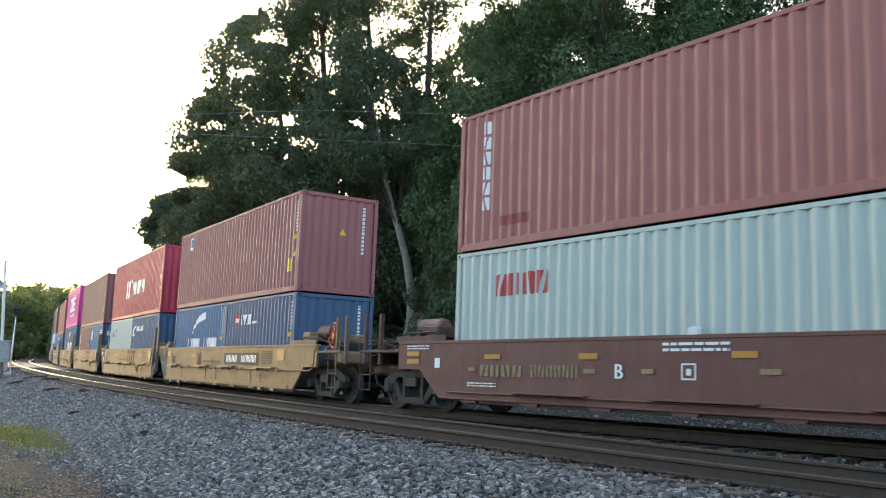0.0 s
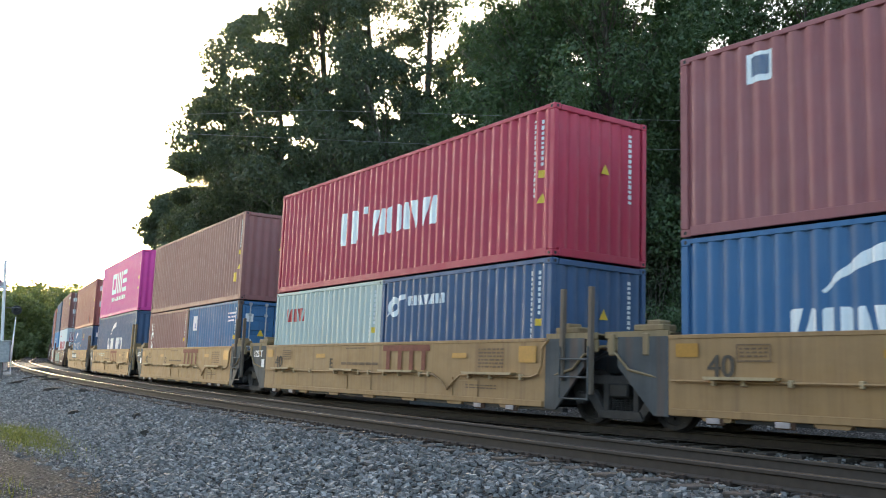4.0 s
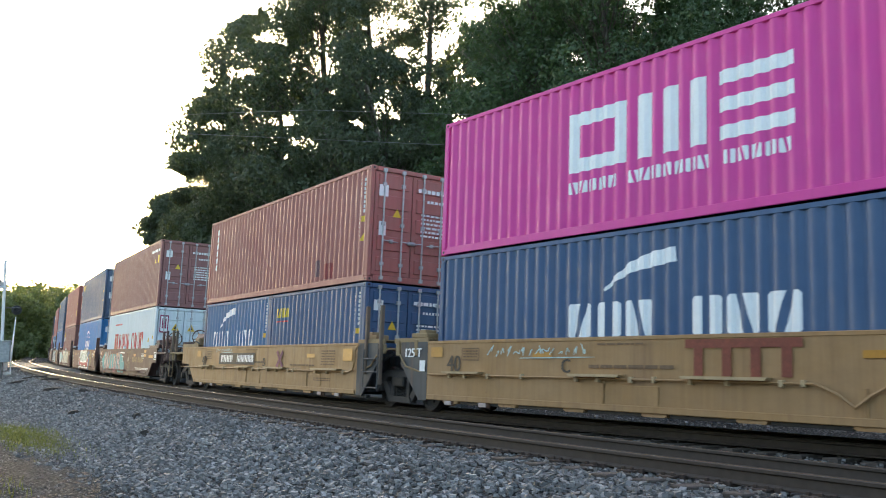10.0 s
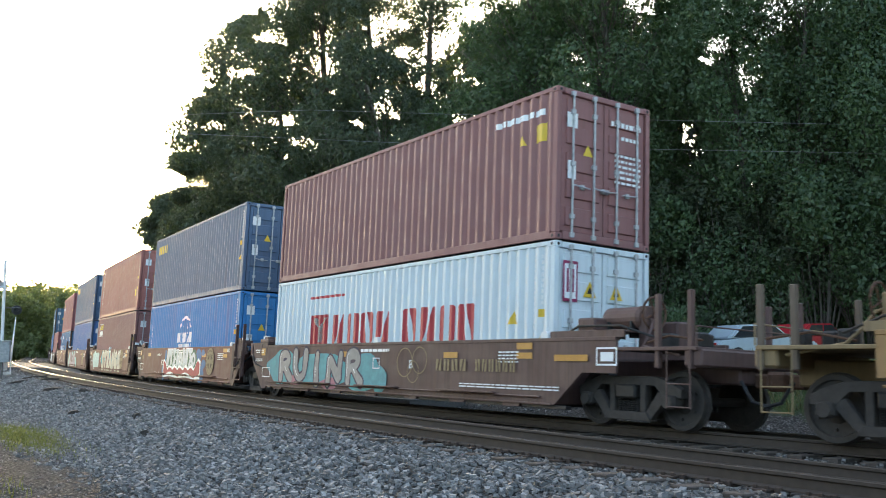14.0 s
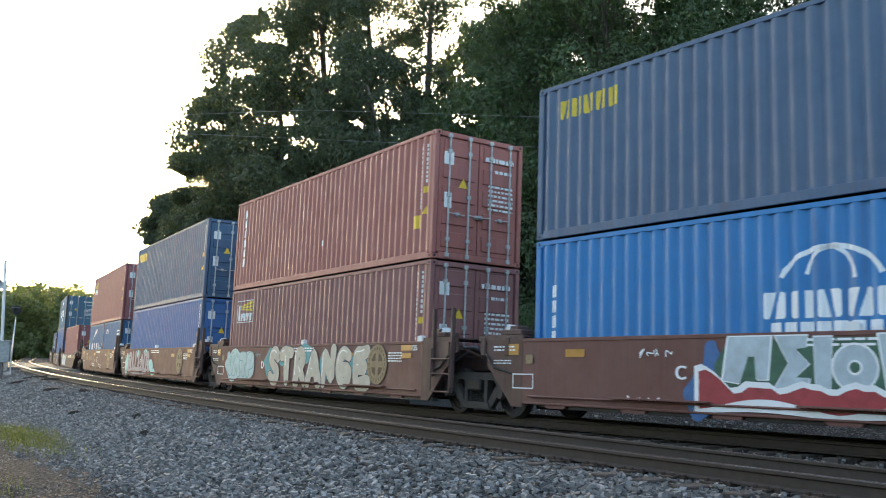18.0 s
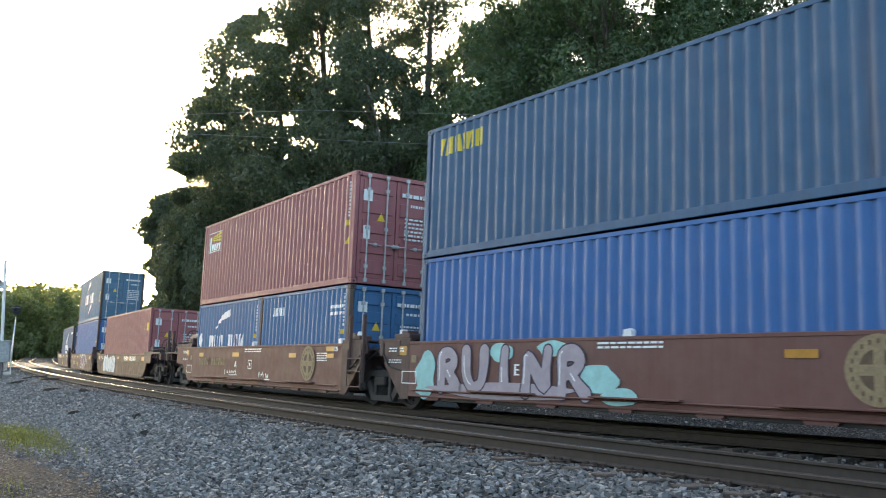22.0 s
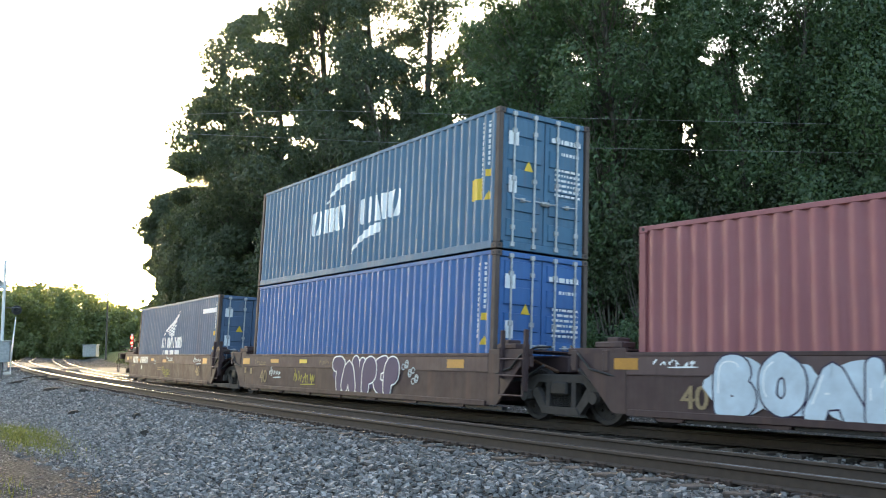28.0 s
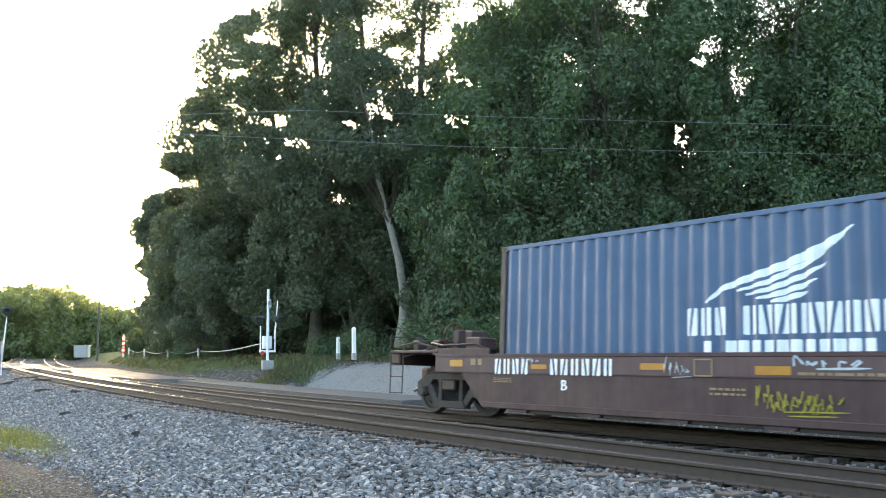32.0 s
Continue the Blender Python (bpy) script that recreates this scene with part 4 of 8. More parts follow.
            B(b, 0.15, 0.75, -SILL + 0.08, -SILL + 0.42, zt + 0.09, zt + 0.2, 0.02)
            B(b, 0.25, 0.5, -SILL + 0.1, -SILL + 0.4, zt + 0.18, zt + 0.27, 0.02)
            part("handbrake_housing", b, deck, c)
            b = bmesh.new()
            tube(b, [(X(0.1), -SILL + 0.2, zt - 0.3), (X(0.5), -SILL + 0.15, zt - 0.5), (X(0.9), -SILL + 0.15, zt - 0.45), (X(1.35), -SILL + 0.25, zt - 0.2)], 0.028, 7)
            part("brake_hose", b, BLACK, c)
            b = bmesh.new()
            tube(b, [(X(0.15), -0.9, zt - 0.15), (X(0.8), -0.95, zt - 0.1), (X(1.4), -0.85, zt - 0.3)], 0.03, 7)
            part("brake_rod", b, RUST, c)
            if style == "bnsf":
                b = bmesh.new()
                prism(b, [(X(0.46), zt + 0.08), (X(0.68), zt + 0.08), (X(0.63), zt + 0.28), (X(0.53), zt + 0.31)], -SILL + 0.12, -SILL + 0.32)
                bmesh.ops.bevel(b, geom=b.edges[:], offset=0.03, segments=1, affect="EDGES", clamp_overlap=True)
                part("connector_cap", b, WHITE, c, "white plastic cap")
            b = bmesh.new()
            tube(b, [(X(0.2), -SILL + 0.02, 0.80), (X(0.75), -SILL - 0.04, 0.92), (X(1.0), -SILL - 0.02, 1.15), (X(1.3), -SILL + 0.1, 1.30), (X(1.5), -SILL + 0.3, 1.32)], 0.022, 6)
            part("brake_hose", b, deck if style == "ttx" else DARK_STEEL, c)
            if sg > 0:
                for a in (0.42, 1.12):
                    b = bmesh.new()
                    wide, high = ((0.13, 2.56) if unit == 4 else (0.09, 2.3)) if style == "ttx" else (0.07, 2.12 if style == "bnsf" else 1.62)
                    rbox(b, X(a), X(a) + wide, -SILL - 0.06, -SILL + 0.03, 0.72 if a < 1 else 0.5, high, 0.012)
                    part("guide_post", b, (deck if unit == 4 else POST) if style == "ttx" else ends, c)
                truck(c, 13.795 if style != "nok" else 14.0, BRAKE_DUST)
        else:
            ex = 0.3 if unit == 1 else 0.0
            tx = X(1.57 + ex)
            frame_mat = deck if style == "ttx" else ends
            truck(c, tx, BRAKE_DUST)
            b = bmesh.new()
            B(b, 0.0, 3.25, -0.35, 0.35, 0.74, 1.12, 0.03)
            B(b, 3.0, 3.35, -1.35, 1.35, 0.98, 1.25, 0.03)
            part("draft_sill", b, frame_mat, c)
            b = bmesh.new()
            B(b, 1.6, 3.3, -SILL, SILL, 1.22, 1.28, 0.01)
            part("end_platform", b, frame_mat, c)
            for k in range(7):
                b = bmesh.new()
                B(b, 0.05 + k * 0.24, 0.24 + k * 0.24, -SILL + 0.06, -SILL + 0.8, zt + 0.10, zt + 0.13, 0.004)
                part("walkway_slat", b, deck, c)
            b = bmesh.new()
            B(b, 0.0, 1.8, -SILL + 0.02, -SILL + 0.06, zt, zt + 0.13, 0.006)
            part("walkway_edge", b, deck, c)
            b = bmesh.new()
            lathe(b, [(-0.45, 0.04), (-0.43, 0.15), (-0.38, 0.19), (0.36, 0.19), (0.42, 0.15), (0.44, 0.05)], 18, "x", (X(1.25), -0.75 if style != "nok" else 0.6, zt + (0.36 if style != "nok" else 0.1)))
            tank = part("air_tank", b, TANK, c, "rusty brown air reservoir")
            for a in (0.98, 1.5):
                b = bmesh.new()
                B(b, a, a + 0.05, -0.96, -0.54, zt + 0.02, zt + 0.3, 0.01)
                part("tank_strap", b, DARK_STEEL, tank)
            b = bmesh.new()
            tube(b, [(X(1.7), -0.75, zt + 0.36), (X(1.9), -0.8, zt + 0.3), (X(2.0), -1.0, 1.5), (X(2.1), -1.25, 1.3), (X(2.9), -1.3, 1.15)], 0.025, 7)
            part("brake_pipe", b, deck, c)
            b = bmesh.new()
            tube(b, [(X(0.3), -1.2, zt + 0.12), (X(0.6), -1.25, zt + 0.22), (X(1.6), -1.25, zt + 0.2), (X(2.2), -1.1, 1.45)], 0.02, 7)
            part("brake_pipe", b, DARK_STEEL, c)
            for a, yy in ((2.15, -0.95), (2.55, -0.6), (2.8, -1.0)):
                b = bmesh.new()
                B(b, a, a + 0.22, yy, yy + 0.26, 1.28, 1.52, 0.03)
                part("valve_housing", b, DARK_STEEL, c)
            b = bmesh.new()
            tube(b, [(X(2.0), -1.15, 1.34), (X(2.6), -1.2, 1.46), (X(3.25), -1.2, 1.38)], 0.02, 6)
            part("lever_rod", b, RUST, c)
            b = bmesh.new()
            B(b, 0.5, 0.95, -1.2, -0.75, zt + 0.02, zt + 0.36, 0.03)
            part("brake_valve", b, deck, c)
            b = bmesh.new()
            B(b, 1.7, 2.05, -0.4, 0.0, 1.28, 1.75, 0.03)
            part("valve_housing", b, deck, c)
            for a, yy, hh in ((2.7 if style == "ttx" else 2.45, -SILL + 0.02, 2.10), (3.2 if style == "ttx" else 3.1, -SILL + 0.02, 2.13), (2.5, SILL - 0.12, 2.10), (3.1, SILL - 0.12, 2.13)):
                b = bmesh.new()
                if style == "nok":
                    b.free()
                    continue
                B(b, a + ex, a + ex + 0.09, yy, yy + 0.09, 0.95, hh, 0.012)
                part("guide_post", b, POST if style == "ttx" else ends, c)
            b = bmesh.new()
            for z in (0.38, 0.72):
                tube(b, [(X(2.75), -SILL - 0.03, z), (X(3.2), -SILL - 0.03, z)], 0.012, 6)
            for a in (2.75, 3.2):
                tube(b, [(X(a), -SILL - 0.03, 0.36), (X(a), -SILL - 0.03, 1.25)], 0.012, 6)
            part("step_ladder", b, frame_mat, c)
            b = bmesh.new()
            tube(b, [(X(3.3), -SILL, 1.28), (X(3.3), -SILL, 1.58), (X(3.3), SILL, 1.58), (X(3.3), SILL, 1.28)], 0.013, 6)
            part("hand_rail", b, frame_mat, c)
            # brake wheel on its stand
            b = bmesh.new()
            wx, wz = X(1.75 + ex), zt + (0.12 if unit == 1 else 0.42)
            pts = [(wx + sg * 0.12, -0.75 + 0.27 * math.cos(k * 0.3307), wz + 0.27 * math.sin(k * 0.3307)) for k in range(20)]
            tube(b, pts, 0.02, 6)
            for k in range(4):
                a = k * 1.5708 + 0.4
                tube(b, [(wx + sg * 0.12, -0.75, wz), (wx + sg * 0.12, -0.75 + 0.27 * math.cos(a), wz + 0.27 * math.sin(a))], 0.014, 5)
            if unit == 1:
                b.free()
                b = bmesh.new()
                wx += 0.7
                tube(b, [(wx + 0.31 * math.cos(k * 0.3307), -SILL + 0.1, wz + 0.1 + 0.31 * math.sin(k * 0.3307)) for k in range(20)], 0.028, 6)
                for k in range(6):
                    a = k * 1.0472 + 0.3
                    tube(b, [(wx, -SILL + 0.12, wz + 0.1), (wx + 0.31 * math.cos(a), -SILL + 0.1, wz + 0.1 + 0.31 * math.sin(a))], 0.024, 5)
                lathe(b, [(-SILL + 0.06, 0.09), (-SILL + 0.2, 0.12)], 12, "y", (wx, 0, wz + 0.1))
            part("brake_wheel", b, marks_colour(deck, style, left, sg), c)
            b = bmesh.new()
            B(b, 1.6, 1.8, -0.85, -0.65, 1.28, zt + 0.55, 0.02)
            part("brake_stand", b, deck, c)
            b = bmesh.new()
            B(b, 3.3, 3.72, -0.09, 0.09, 0.70, 0.92, 0.03)
            B(b, 3.55, 3.83, -0.16, 0.16, 0.66, 0.96, 0.05)
            part("coupler", b, RUST, c)
            b = bmesh.new()
            tube(b, [(X(3.3), -0.4, 0.8), (X(3.5), -0.4, 0.5), (X(3.8), -0.35, 0.42)], 0.03, 6)
            part("brake_hose", b, BLACK, c)
    if style == "bnsf":
        for x in (6.05, 12.05):
            b = bmesh.new()
            prism(b, [(x, zt + 0.012), (x + 0.2, zt + 0.012), (x + 0.2, zt + 0.1), (x + 0.15, zt + 0.14), (x + 0.02, zt + 0.12)], -SILL - 0.01, -SILL + 0.09)
            part("marker_cap", b, WHITE, c, "white cap bolted on the sill")
    for i, (name, polys, m, lab) in enumerate(marks):
        mark(name, polys, lambda q: flat(q, proud=0.003 + 0.0012 * i), m, c, lab)
    TRAIN.append((c, unit, 0.0, 0.0))
    return c


def marks_colour(deck, style, left, sg):
    return plain("red_brake_wheel", (0.55, 0.06, 0.04), 0.5) if (style == "ttx" and sg > 0) else RUST


# ---- the train, from its front to its end ----
UNIT_S = [2.10, -17.89, -32.94, -48.30, -63.64, -78.99, -98.83, -114.20, -129.80, -145.34, -160.79, -180.84, -196.67, -212.48]

RED_BROWN = paint("red_brown_container_paint", (0.375, 0.13, 0.11), 0.56, 0.3, 0.3, 0.35)
BROWN = paint("purple_brown_container_paint", (0.27, 0.115, 0.11), 0.56, 0.3, 0.3, 0.3)
MAROON = paint("maroon_container_paint", (0.32, 0.105, 0.11), 0.56, 0.3, 0.3, 0.3)
SCARLET = paint("red_container_paint", (0.47, 0.03, 0.072), 0.52, 0.2, 0.2, 0.25)
PALE = paint("pale_aqua_container_paint", (0.50, 0.575, 0.53), 0.56, 0.3, 0.3, 0.2)
MAGENTA = paint("magenta_container_paint", (0.70, 0.05, 0.32), 0.52, 0.12, 0.15, 0.2)
NAVY = paint("navy_container_paint", (0.045, 0.105, 0.215), 0.56, 0.3, 0.3, 0.3)
BLUE = paint("blue_container_paint", (0.035, 0.14, 0.30), 0.56, 0.3, 0.3, 0.3)
AZURE = paint("bright_blue_container_paint", (0.025, 0.21, 0.50), 0.56, 0.4, 0.3, 0.25)
COBALT = paint("cobalt_container_paint", (0.04, 0.14, 0.36), 0.56, 0.3, 0.3, 0.2)
TEAL = paint("teal_blue_container_paint", (0.055, 0.155, 0.26), 0.56, 0.52, 0.4, 0.35)
SLATE = paint("slate_blue_container_paint", (0.07, 0.125, 0.215), 0.56, 0.4, 0.35, 0.35)
SLATE_DEEP = paint("deep_slate_container_paint", (0.04, 0.105, 0.20), 0.56, 0.4, 0.35, 0.3)
BN6 = paint("dark_oxide_car_paint", (0.115, 0.062, 0.052), 0.65, 0.6, 0.7, 0.25)
RUSTED_POST = paint("rusted_corner_post_paint", (0.10, 0.07, 0.058), 0.7, 0.8, 0.5, 0.3)
OFF_WHITE = paint("white_container_paint", (0.66, 0.74, 0.77), 0.56, 0.3, 0.25, 0.1)
LETTER_RED = plain("red_lettering", (0.52, 0.04, 0.05), 0.5, 0, 20, 0.15, 0)
LETTER_YELLOW = plain("yellow_lettering", (0.75, 0.55, 0.03), 0.5, 0, 20, 0.15, 0)
LETTER_WHITE = plain("white_lettering", (0.86, 0.89, 0.90), 0.45, 0, 20, 0.05, 0, 0.12)
LETTER_DARK = plain("dark_lettering", (0.05, 0.045, 0.04), 0.7, 0, 20, 0.3, 0)
LETTER_TAN = plain("faded_tan_lettering", (0.33, 0.24, 0.13), 0.7, 0, 20, 0.3, 0)
LETTER_BROWN = plain("brown_red_lettering", (0.24, 0.06, 0.035), 0.7, 0, 20, 0.3, 0)

TTX = paint("mustard_yellow_car_paint", (0.355, 0.20, 0.078), 0.6, 0.85, 0.4, 0.4)
LETTER_STENCIL = plain("worn_dark_stencil", (0.085, 0.065, 0.048), 0.7, 0, 20, 0.4, 0)
LETTER_FAINT = plain("faded_dark_lettering", (0.20, 0.12, 0.065), 0.7, 0, 20, 0.4, 0)
PATCH_RED = plain("fresh_red_paint_patch", (0.33, 0.06, 0.055), 0.6, 0, 5, 0.3, 0)
PATCH_GREY = plain("dull_grey_paint_patch", (0.20, 0.10, 0.11), 0.6, 0, 5, 0.3, 0)
WORN_BLUE = paint("worn_blue_container_paint", (0.035, 0.155, 0.33), 0.56, 0.8, 0.5, 0.3)
PALE_BLOCK = plain("dusty_pale_reflector", (0.48, 0.40, 0.38), 0.6, 0, 8, 0.3, 0)
TTX_END = paint("dark_grey_car_end_paint", (0.055, 0.062, 0.068), 0.65, 0.75, 0.75, 0.45)
TTX_DECK = paint("tan_deck_paint", (0.27, 0.185, 0.09), 0.7, 0.7, 0.5, 0.3)
BN = paint("oxide_red_car_paint", (0.155, 0.062, 0.05), 0.65, 0.7, 0.3, 0.3)
BN_END = paint("sooty_oxide_red_paint", (0.085, 0.04, 0.033), 0.65, 0.75, 0.75, 0.45)
NOK = paint("dark_brown_car_paint", (0.054, 0.028, 0.028), 0.65, 0.4, 0.5, 0.12)

# The plate above the seam is paler than the sill below it.
NOK_PALE = paint("paler_brown_car_paint", (0.10, 0.060, 0.057), 0.65, 0.4, 0.5, 0.2)
# Paler tan than the sill, for step ledges and pipe clamps.
LEDGE = paint("pale_tan_ledge_paint", (0.46, 0.33, 0.18), 0.6, 0.6, 0.4, 0.4)
POST = paint("worn_tan_post_paint", (0.15, 0.11, 0.078), 0.7, 0.7, 0.5, 0.3)
TANK = paint("rusty_tank_paint", (0.16, 0.085, 0.065), 0.6, 0.6, 0.6, 0.3)

F, HC, LO = 0.355, 2.896, 2.591
U20 = 6.096


def low(u, L, x, mat, label, H=None, **k):
    return container(u, x, F, L, H or (HC if L > 10 else LO), mat, label, **k)


def top(u, base, mat, label, H=HC, **k):
    return container(u, 0.0, F + base + 0.03, 12.192, H, mat, label, **k)


def swoosh(x, z, w, h):
    return band([(x, z), (x + w * 0.15, z + h * 0.35), (x + w * 0.4, z + h * 0.72), (x + w * 0.7, z + h * 0.9), (x + w, z + h)], [0.03 * w, 0.06 * w, 0.12 * w, 0.17 * w, 0.16 * w])


def vertical_name(x, z1, h, n, w):
    out = Pieces()
    for k in range(n):
        z = z1 - h * (k + 1) / n
        out += blocks(1, x, z + 0.02, x + w, z + h / n - 0.035, 1.0, k)
    return out




def bold(polys, x, z):
    return [p for dx in (-0.012, 0.012) for dz in (0.0,) for p in moved(polys, x + dx, z + dz)]


def load_train():
    nm = "lettering"
    # 0
    low(0, 12.192, 0, PALE, "pale aqua forty-foot container with a red company name", marks=[(nm, blocks(4, 1.2, 1.95, 2.8, 2.38, 0.95, 1), LETTER_RED, "red name blocks")])
    top(0, HC, RED_BROWN, "faded red-brown corrugated forty-foot container, upper tier", marks=[(nm, vertical_name(0.72, 2.68, 1.9, 6, 0.26), LETTER_WHITE, "white upright name blocks"), ("patch", rect(1.3, 0.42, 2.2, 0.62), PATCH_RED, "fresh red paint patch")], seed=2)
    # 1
    low(1, U20, 0, BLUE, "blue twenty-foot container with a white company name", marks=[(nm, blocks(7, 1.76, 0.95, 5.2, 1.43, 0.95, 1, (3,)), LETTER_WHITE, "white name blocks"), ("emblem", swoosh(2.31, 1.64, 1.55, 0.6), LETTER_WHITE, "white swoosh")], seed=3)
    low(1, U20, U20, NAVY, "navy twenty-foot container with a striped emblem", marks=[(nm, blocks(3, 1.56, 1.78, 2.55, 2.1, 0.95, 2) + rect(2.6, 1.8, 3.0, 1.88), LETTER_WHITE, "white name blocks"), ("emblem", rect(0.98, 1.79, 1.44, 1.87) + rect(0.93, 2.0, 1.4, 2.15), LETTER_RED, "red stripes"), ("emblem", rect(0.95, 1.87, 1.42, 2.0), LETTER_WHITE, "white stripe")], seed=4)
    top(1, LO, MAROON, "faded maroon forty-foot container, upper tier", marks=[("placard", rect(1.19, 2.2, 1.62, 2.66), LETTER_WHITE, "white and blue placard"), ("placard", rect(1.26, 2.3, 1.55, 2.6), COBALT, ""), ("label", rect(11.3, 0.6, 11.62, 0.98), YELLOW, "yellow capacity label")], seed=5)
    # 2
    low(2, U20, 0, PALE, "pale aqua twenty-foot container with a red company name", marks=[(nm, blocks(4, 0.72, 1.75, 1.9, 2.11, 0.95, 1), LETTER_RED, "red name blocks")], seed=6)
    low(2, U20, U20, NAVY, "navy twenty-foot container with a white emblem", marks=[(nm, blocks(6, 1.15, 1.92, 2.64, 2.14, 0.9, 1), LETTER_WHITE, "white name blocks"), ("emblem", ring(0.55, 1.92, 0.12, 0.24, 14) + swoosh(0.3, 1.7, 0.7, 0.45), LETTER_WHITE, "white curled emblem")], seed=7)
    top(2, LO, SCARLET, "bright red forty-foot container with a white company name, upper tier", marks=[(nm, blocks(1, 3.6, 1.0, 4.9, 1.85, 0.9, 0) + blocks(4, 5.35, 1.08, 8.35, 1.72, 0.95, 1), LETTER_WHITE, "white name blocks"), ("dots", rect(5.0, 1.7, 5.15, 1.88), LETTER_WHITE, "")], seed=8)
    # 3
    low(3, U20, 0, BROWN, "brown twenty-foot container with a white upright name", marks=[(nm, vertical_name(0.45, 2.2, 1.5, 4, 0.4), LETTER_WHITE, "white upright name blocks")], seed=9)
    low(3, U20, U20, WORN_BLUE, "rust-streaked bright blue twenty-foot container", doors=True, marks=[("placard", rect(0.85, 1.72, 1.28, 2.25), LETTER_WHITE, "white placard"), ("placard", rect(0.95, 1.8, 1.18, 1.98), COBALT, ""), (nm, bars(4.97, 1.9, 5.8, 2.26, 3, 3), LETTER_WHITE, "")], post=RUSTED_POST, seed=10)
    top(3, LO, BROWN, "faded brown forty-foot container, upper tier", marks=[("label", rect(11.32, 0.62, 11.6, 0.92), YELLOW, "yellow capacity label")], seed=11)
    # 4
    low(4, 12.192, 0, NAVY, "navy forty-foot container with a white company name", marks=[(nm, blocks(7, 3.84, 1.1, 8.5, 1.7, 0.95, 1, (3,)), LETTER_WHITE, "white name blocks"), ("emblem", swoosh(4.75, 1.9, 1.5, 0.5), LETTER_WHITE, "white swoosh")], seed=12)
    top(4, HC, MAGENTA, "magenta forty-foot container with big white letters, upper tier", marks=[(nm, Pieces(frame_box(3.83, 1.15, 5.2, 2.25, 0.25) + upright(5.45, 1.15, 6.85, 2.25, 3) + stacked(7.1, 1.15, 8.4, 2.25, 3)), LETTER_WHITE, "large white plain shapes of a name"), (nm, blocks(19, 3.83, 0.76, 8.35, 0.98, 0.95, 5, (5, 13)), LETTER_WHITE, "")], seed=13)
    # 5
    low(5, U20, 0, BLUE, "blue twenty-foot container with a white company name", marks=[(nm, blocks(7, 0.91, 1.02, 4.81, 1.62, 0.95, 1, (3,)), LETTER_WHITE, "white name blocks"), ("emblem", swoosh(1.65, 1.72, 1.31, 0.54), LETTER_WHITE, "white swoosh")], post=SLATE, seed=14)
    low(5, U20, U20, NAVY, "navy twenty-foot container with a small yellow name", doors=True, marks=[(nm, blocks(5, 0.53, 1.9, 1.43, 2.17, 0.95, 1), LETTER_YELLOW, "yellow name blocks"), (nm, bars(0.55, 1.75, 1.4, 1.83, 1, 5), LETTER_RED, "")], seed=15)
    top(5, LO, RED_BROWN, "faded red-brown forty-foot container, upper tier", doors=True, marks=[(nm, vertical_name(0.62, 2.62, 1.5, 6, 0.26), LETTER_WHITE, "white upright name blocks"), ("patch", rect(9.6, 0.2, 10.25, 0.62), PATCH_RED, "darker red paint patch"), ("patch", rect(9.15, 0.3, 9.45, 0.75), PATCH_GREY, "dull grey paint patch")], seed=16)
    # 6
    low(6, 12.192, 0, OFF_WHITE, "white forty-foot container with a red company name", doors=True, end_plates=True, end_marks=False, marks=[(nm, blocks(4, 3.47, 1.1, 6.47, 1.85, 0.9, 1) + blocks(4, 6.92, 1.1, 9.84, 1.86, 0.9, 2), LETTER_RED, "red name blocks"), ("emblem", rect(2.28, 1.1, 3.3, 1.88), LETTER_RED, "red emblem"), ("emblem", rect(2.68, 1.15, 2.9, 1.5) + [[(2.4, 1.8), (2.6, 1.8), (2.88, 1.48), (2.7, 1.48)], [(3.0, 1.8), (3.18, 1.8), (2.88, 1.48), (2.72, 1.48)]], PALE, "pale upright shape"), (nm, bars(2.1, 2.28, 4.1, 2.42, 1, 5), LETTER_RED, ""), ("label", triangle(11.0, 1.5, 0.26), YELLOW, "")], seed=17)
    top(6, HC, BROWN, "purple-brown forty-foot container with lock-rod doors, upper tier", doors=True, marks=[("label", rect(11.55, 1.9, 11.85, 2.25) + triangle(11.15, 2.0, 0.2), YELLOW, "yellow labels"), (nm, bars(10.3, 2.35, 11.8, 2.6, 1, 7), LETTER_WHITE, "")], tail_marks=False, seed=18)
    # 7
    low(7, 12.192, 0, AZURE, "bright blue forty-foot container with a white globe emblem", doors=True, marks=[(nm, blocks(5, 4.71, 1.3, 6.78, 1.68, 0.95, 1), LETTER_WHITE, "white name blocks"), (nm, blocks(8, 4.81, 1.08, 6.73, 1.25, 0.9, 1), LETTER_WHITE, ""), ("emblem", band([(5.75 + 0.75 * math.cos(a), 1.72 + 0.55 * math.sin(a)) for a in np.arange(0.25, 2.9, 0.2)], [0.07] * 14) + band([(5.75 + 0.36 * math.cos(a), 1.76 + 0.5 * math.sin(a)) for a in np.arange(0.1, 3.1, 0.25)], [0.06] * 12), LETTER_WHITE, "white globe arcs"), (nm, vertical_name(0.4, 2.1, 1.1, 4, 0.16), LETTER_WHITE, "")], seed=19)
    top(7, HC, SLATE, "slate blue forty-foot container with a yellow name, upper tier", doors=True, marks=[(nm, blocks(5, 0.55, 2.2, 2.0, 2.55, 0.88, 1), LETTER_YELLOW, "yellow name blocks")], seed=20)
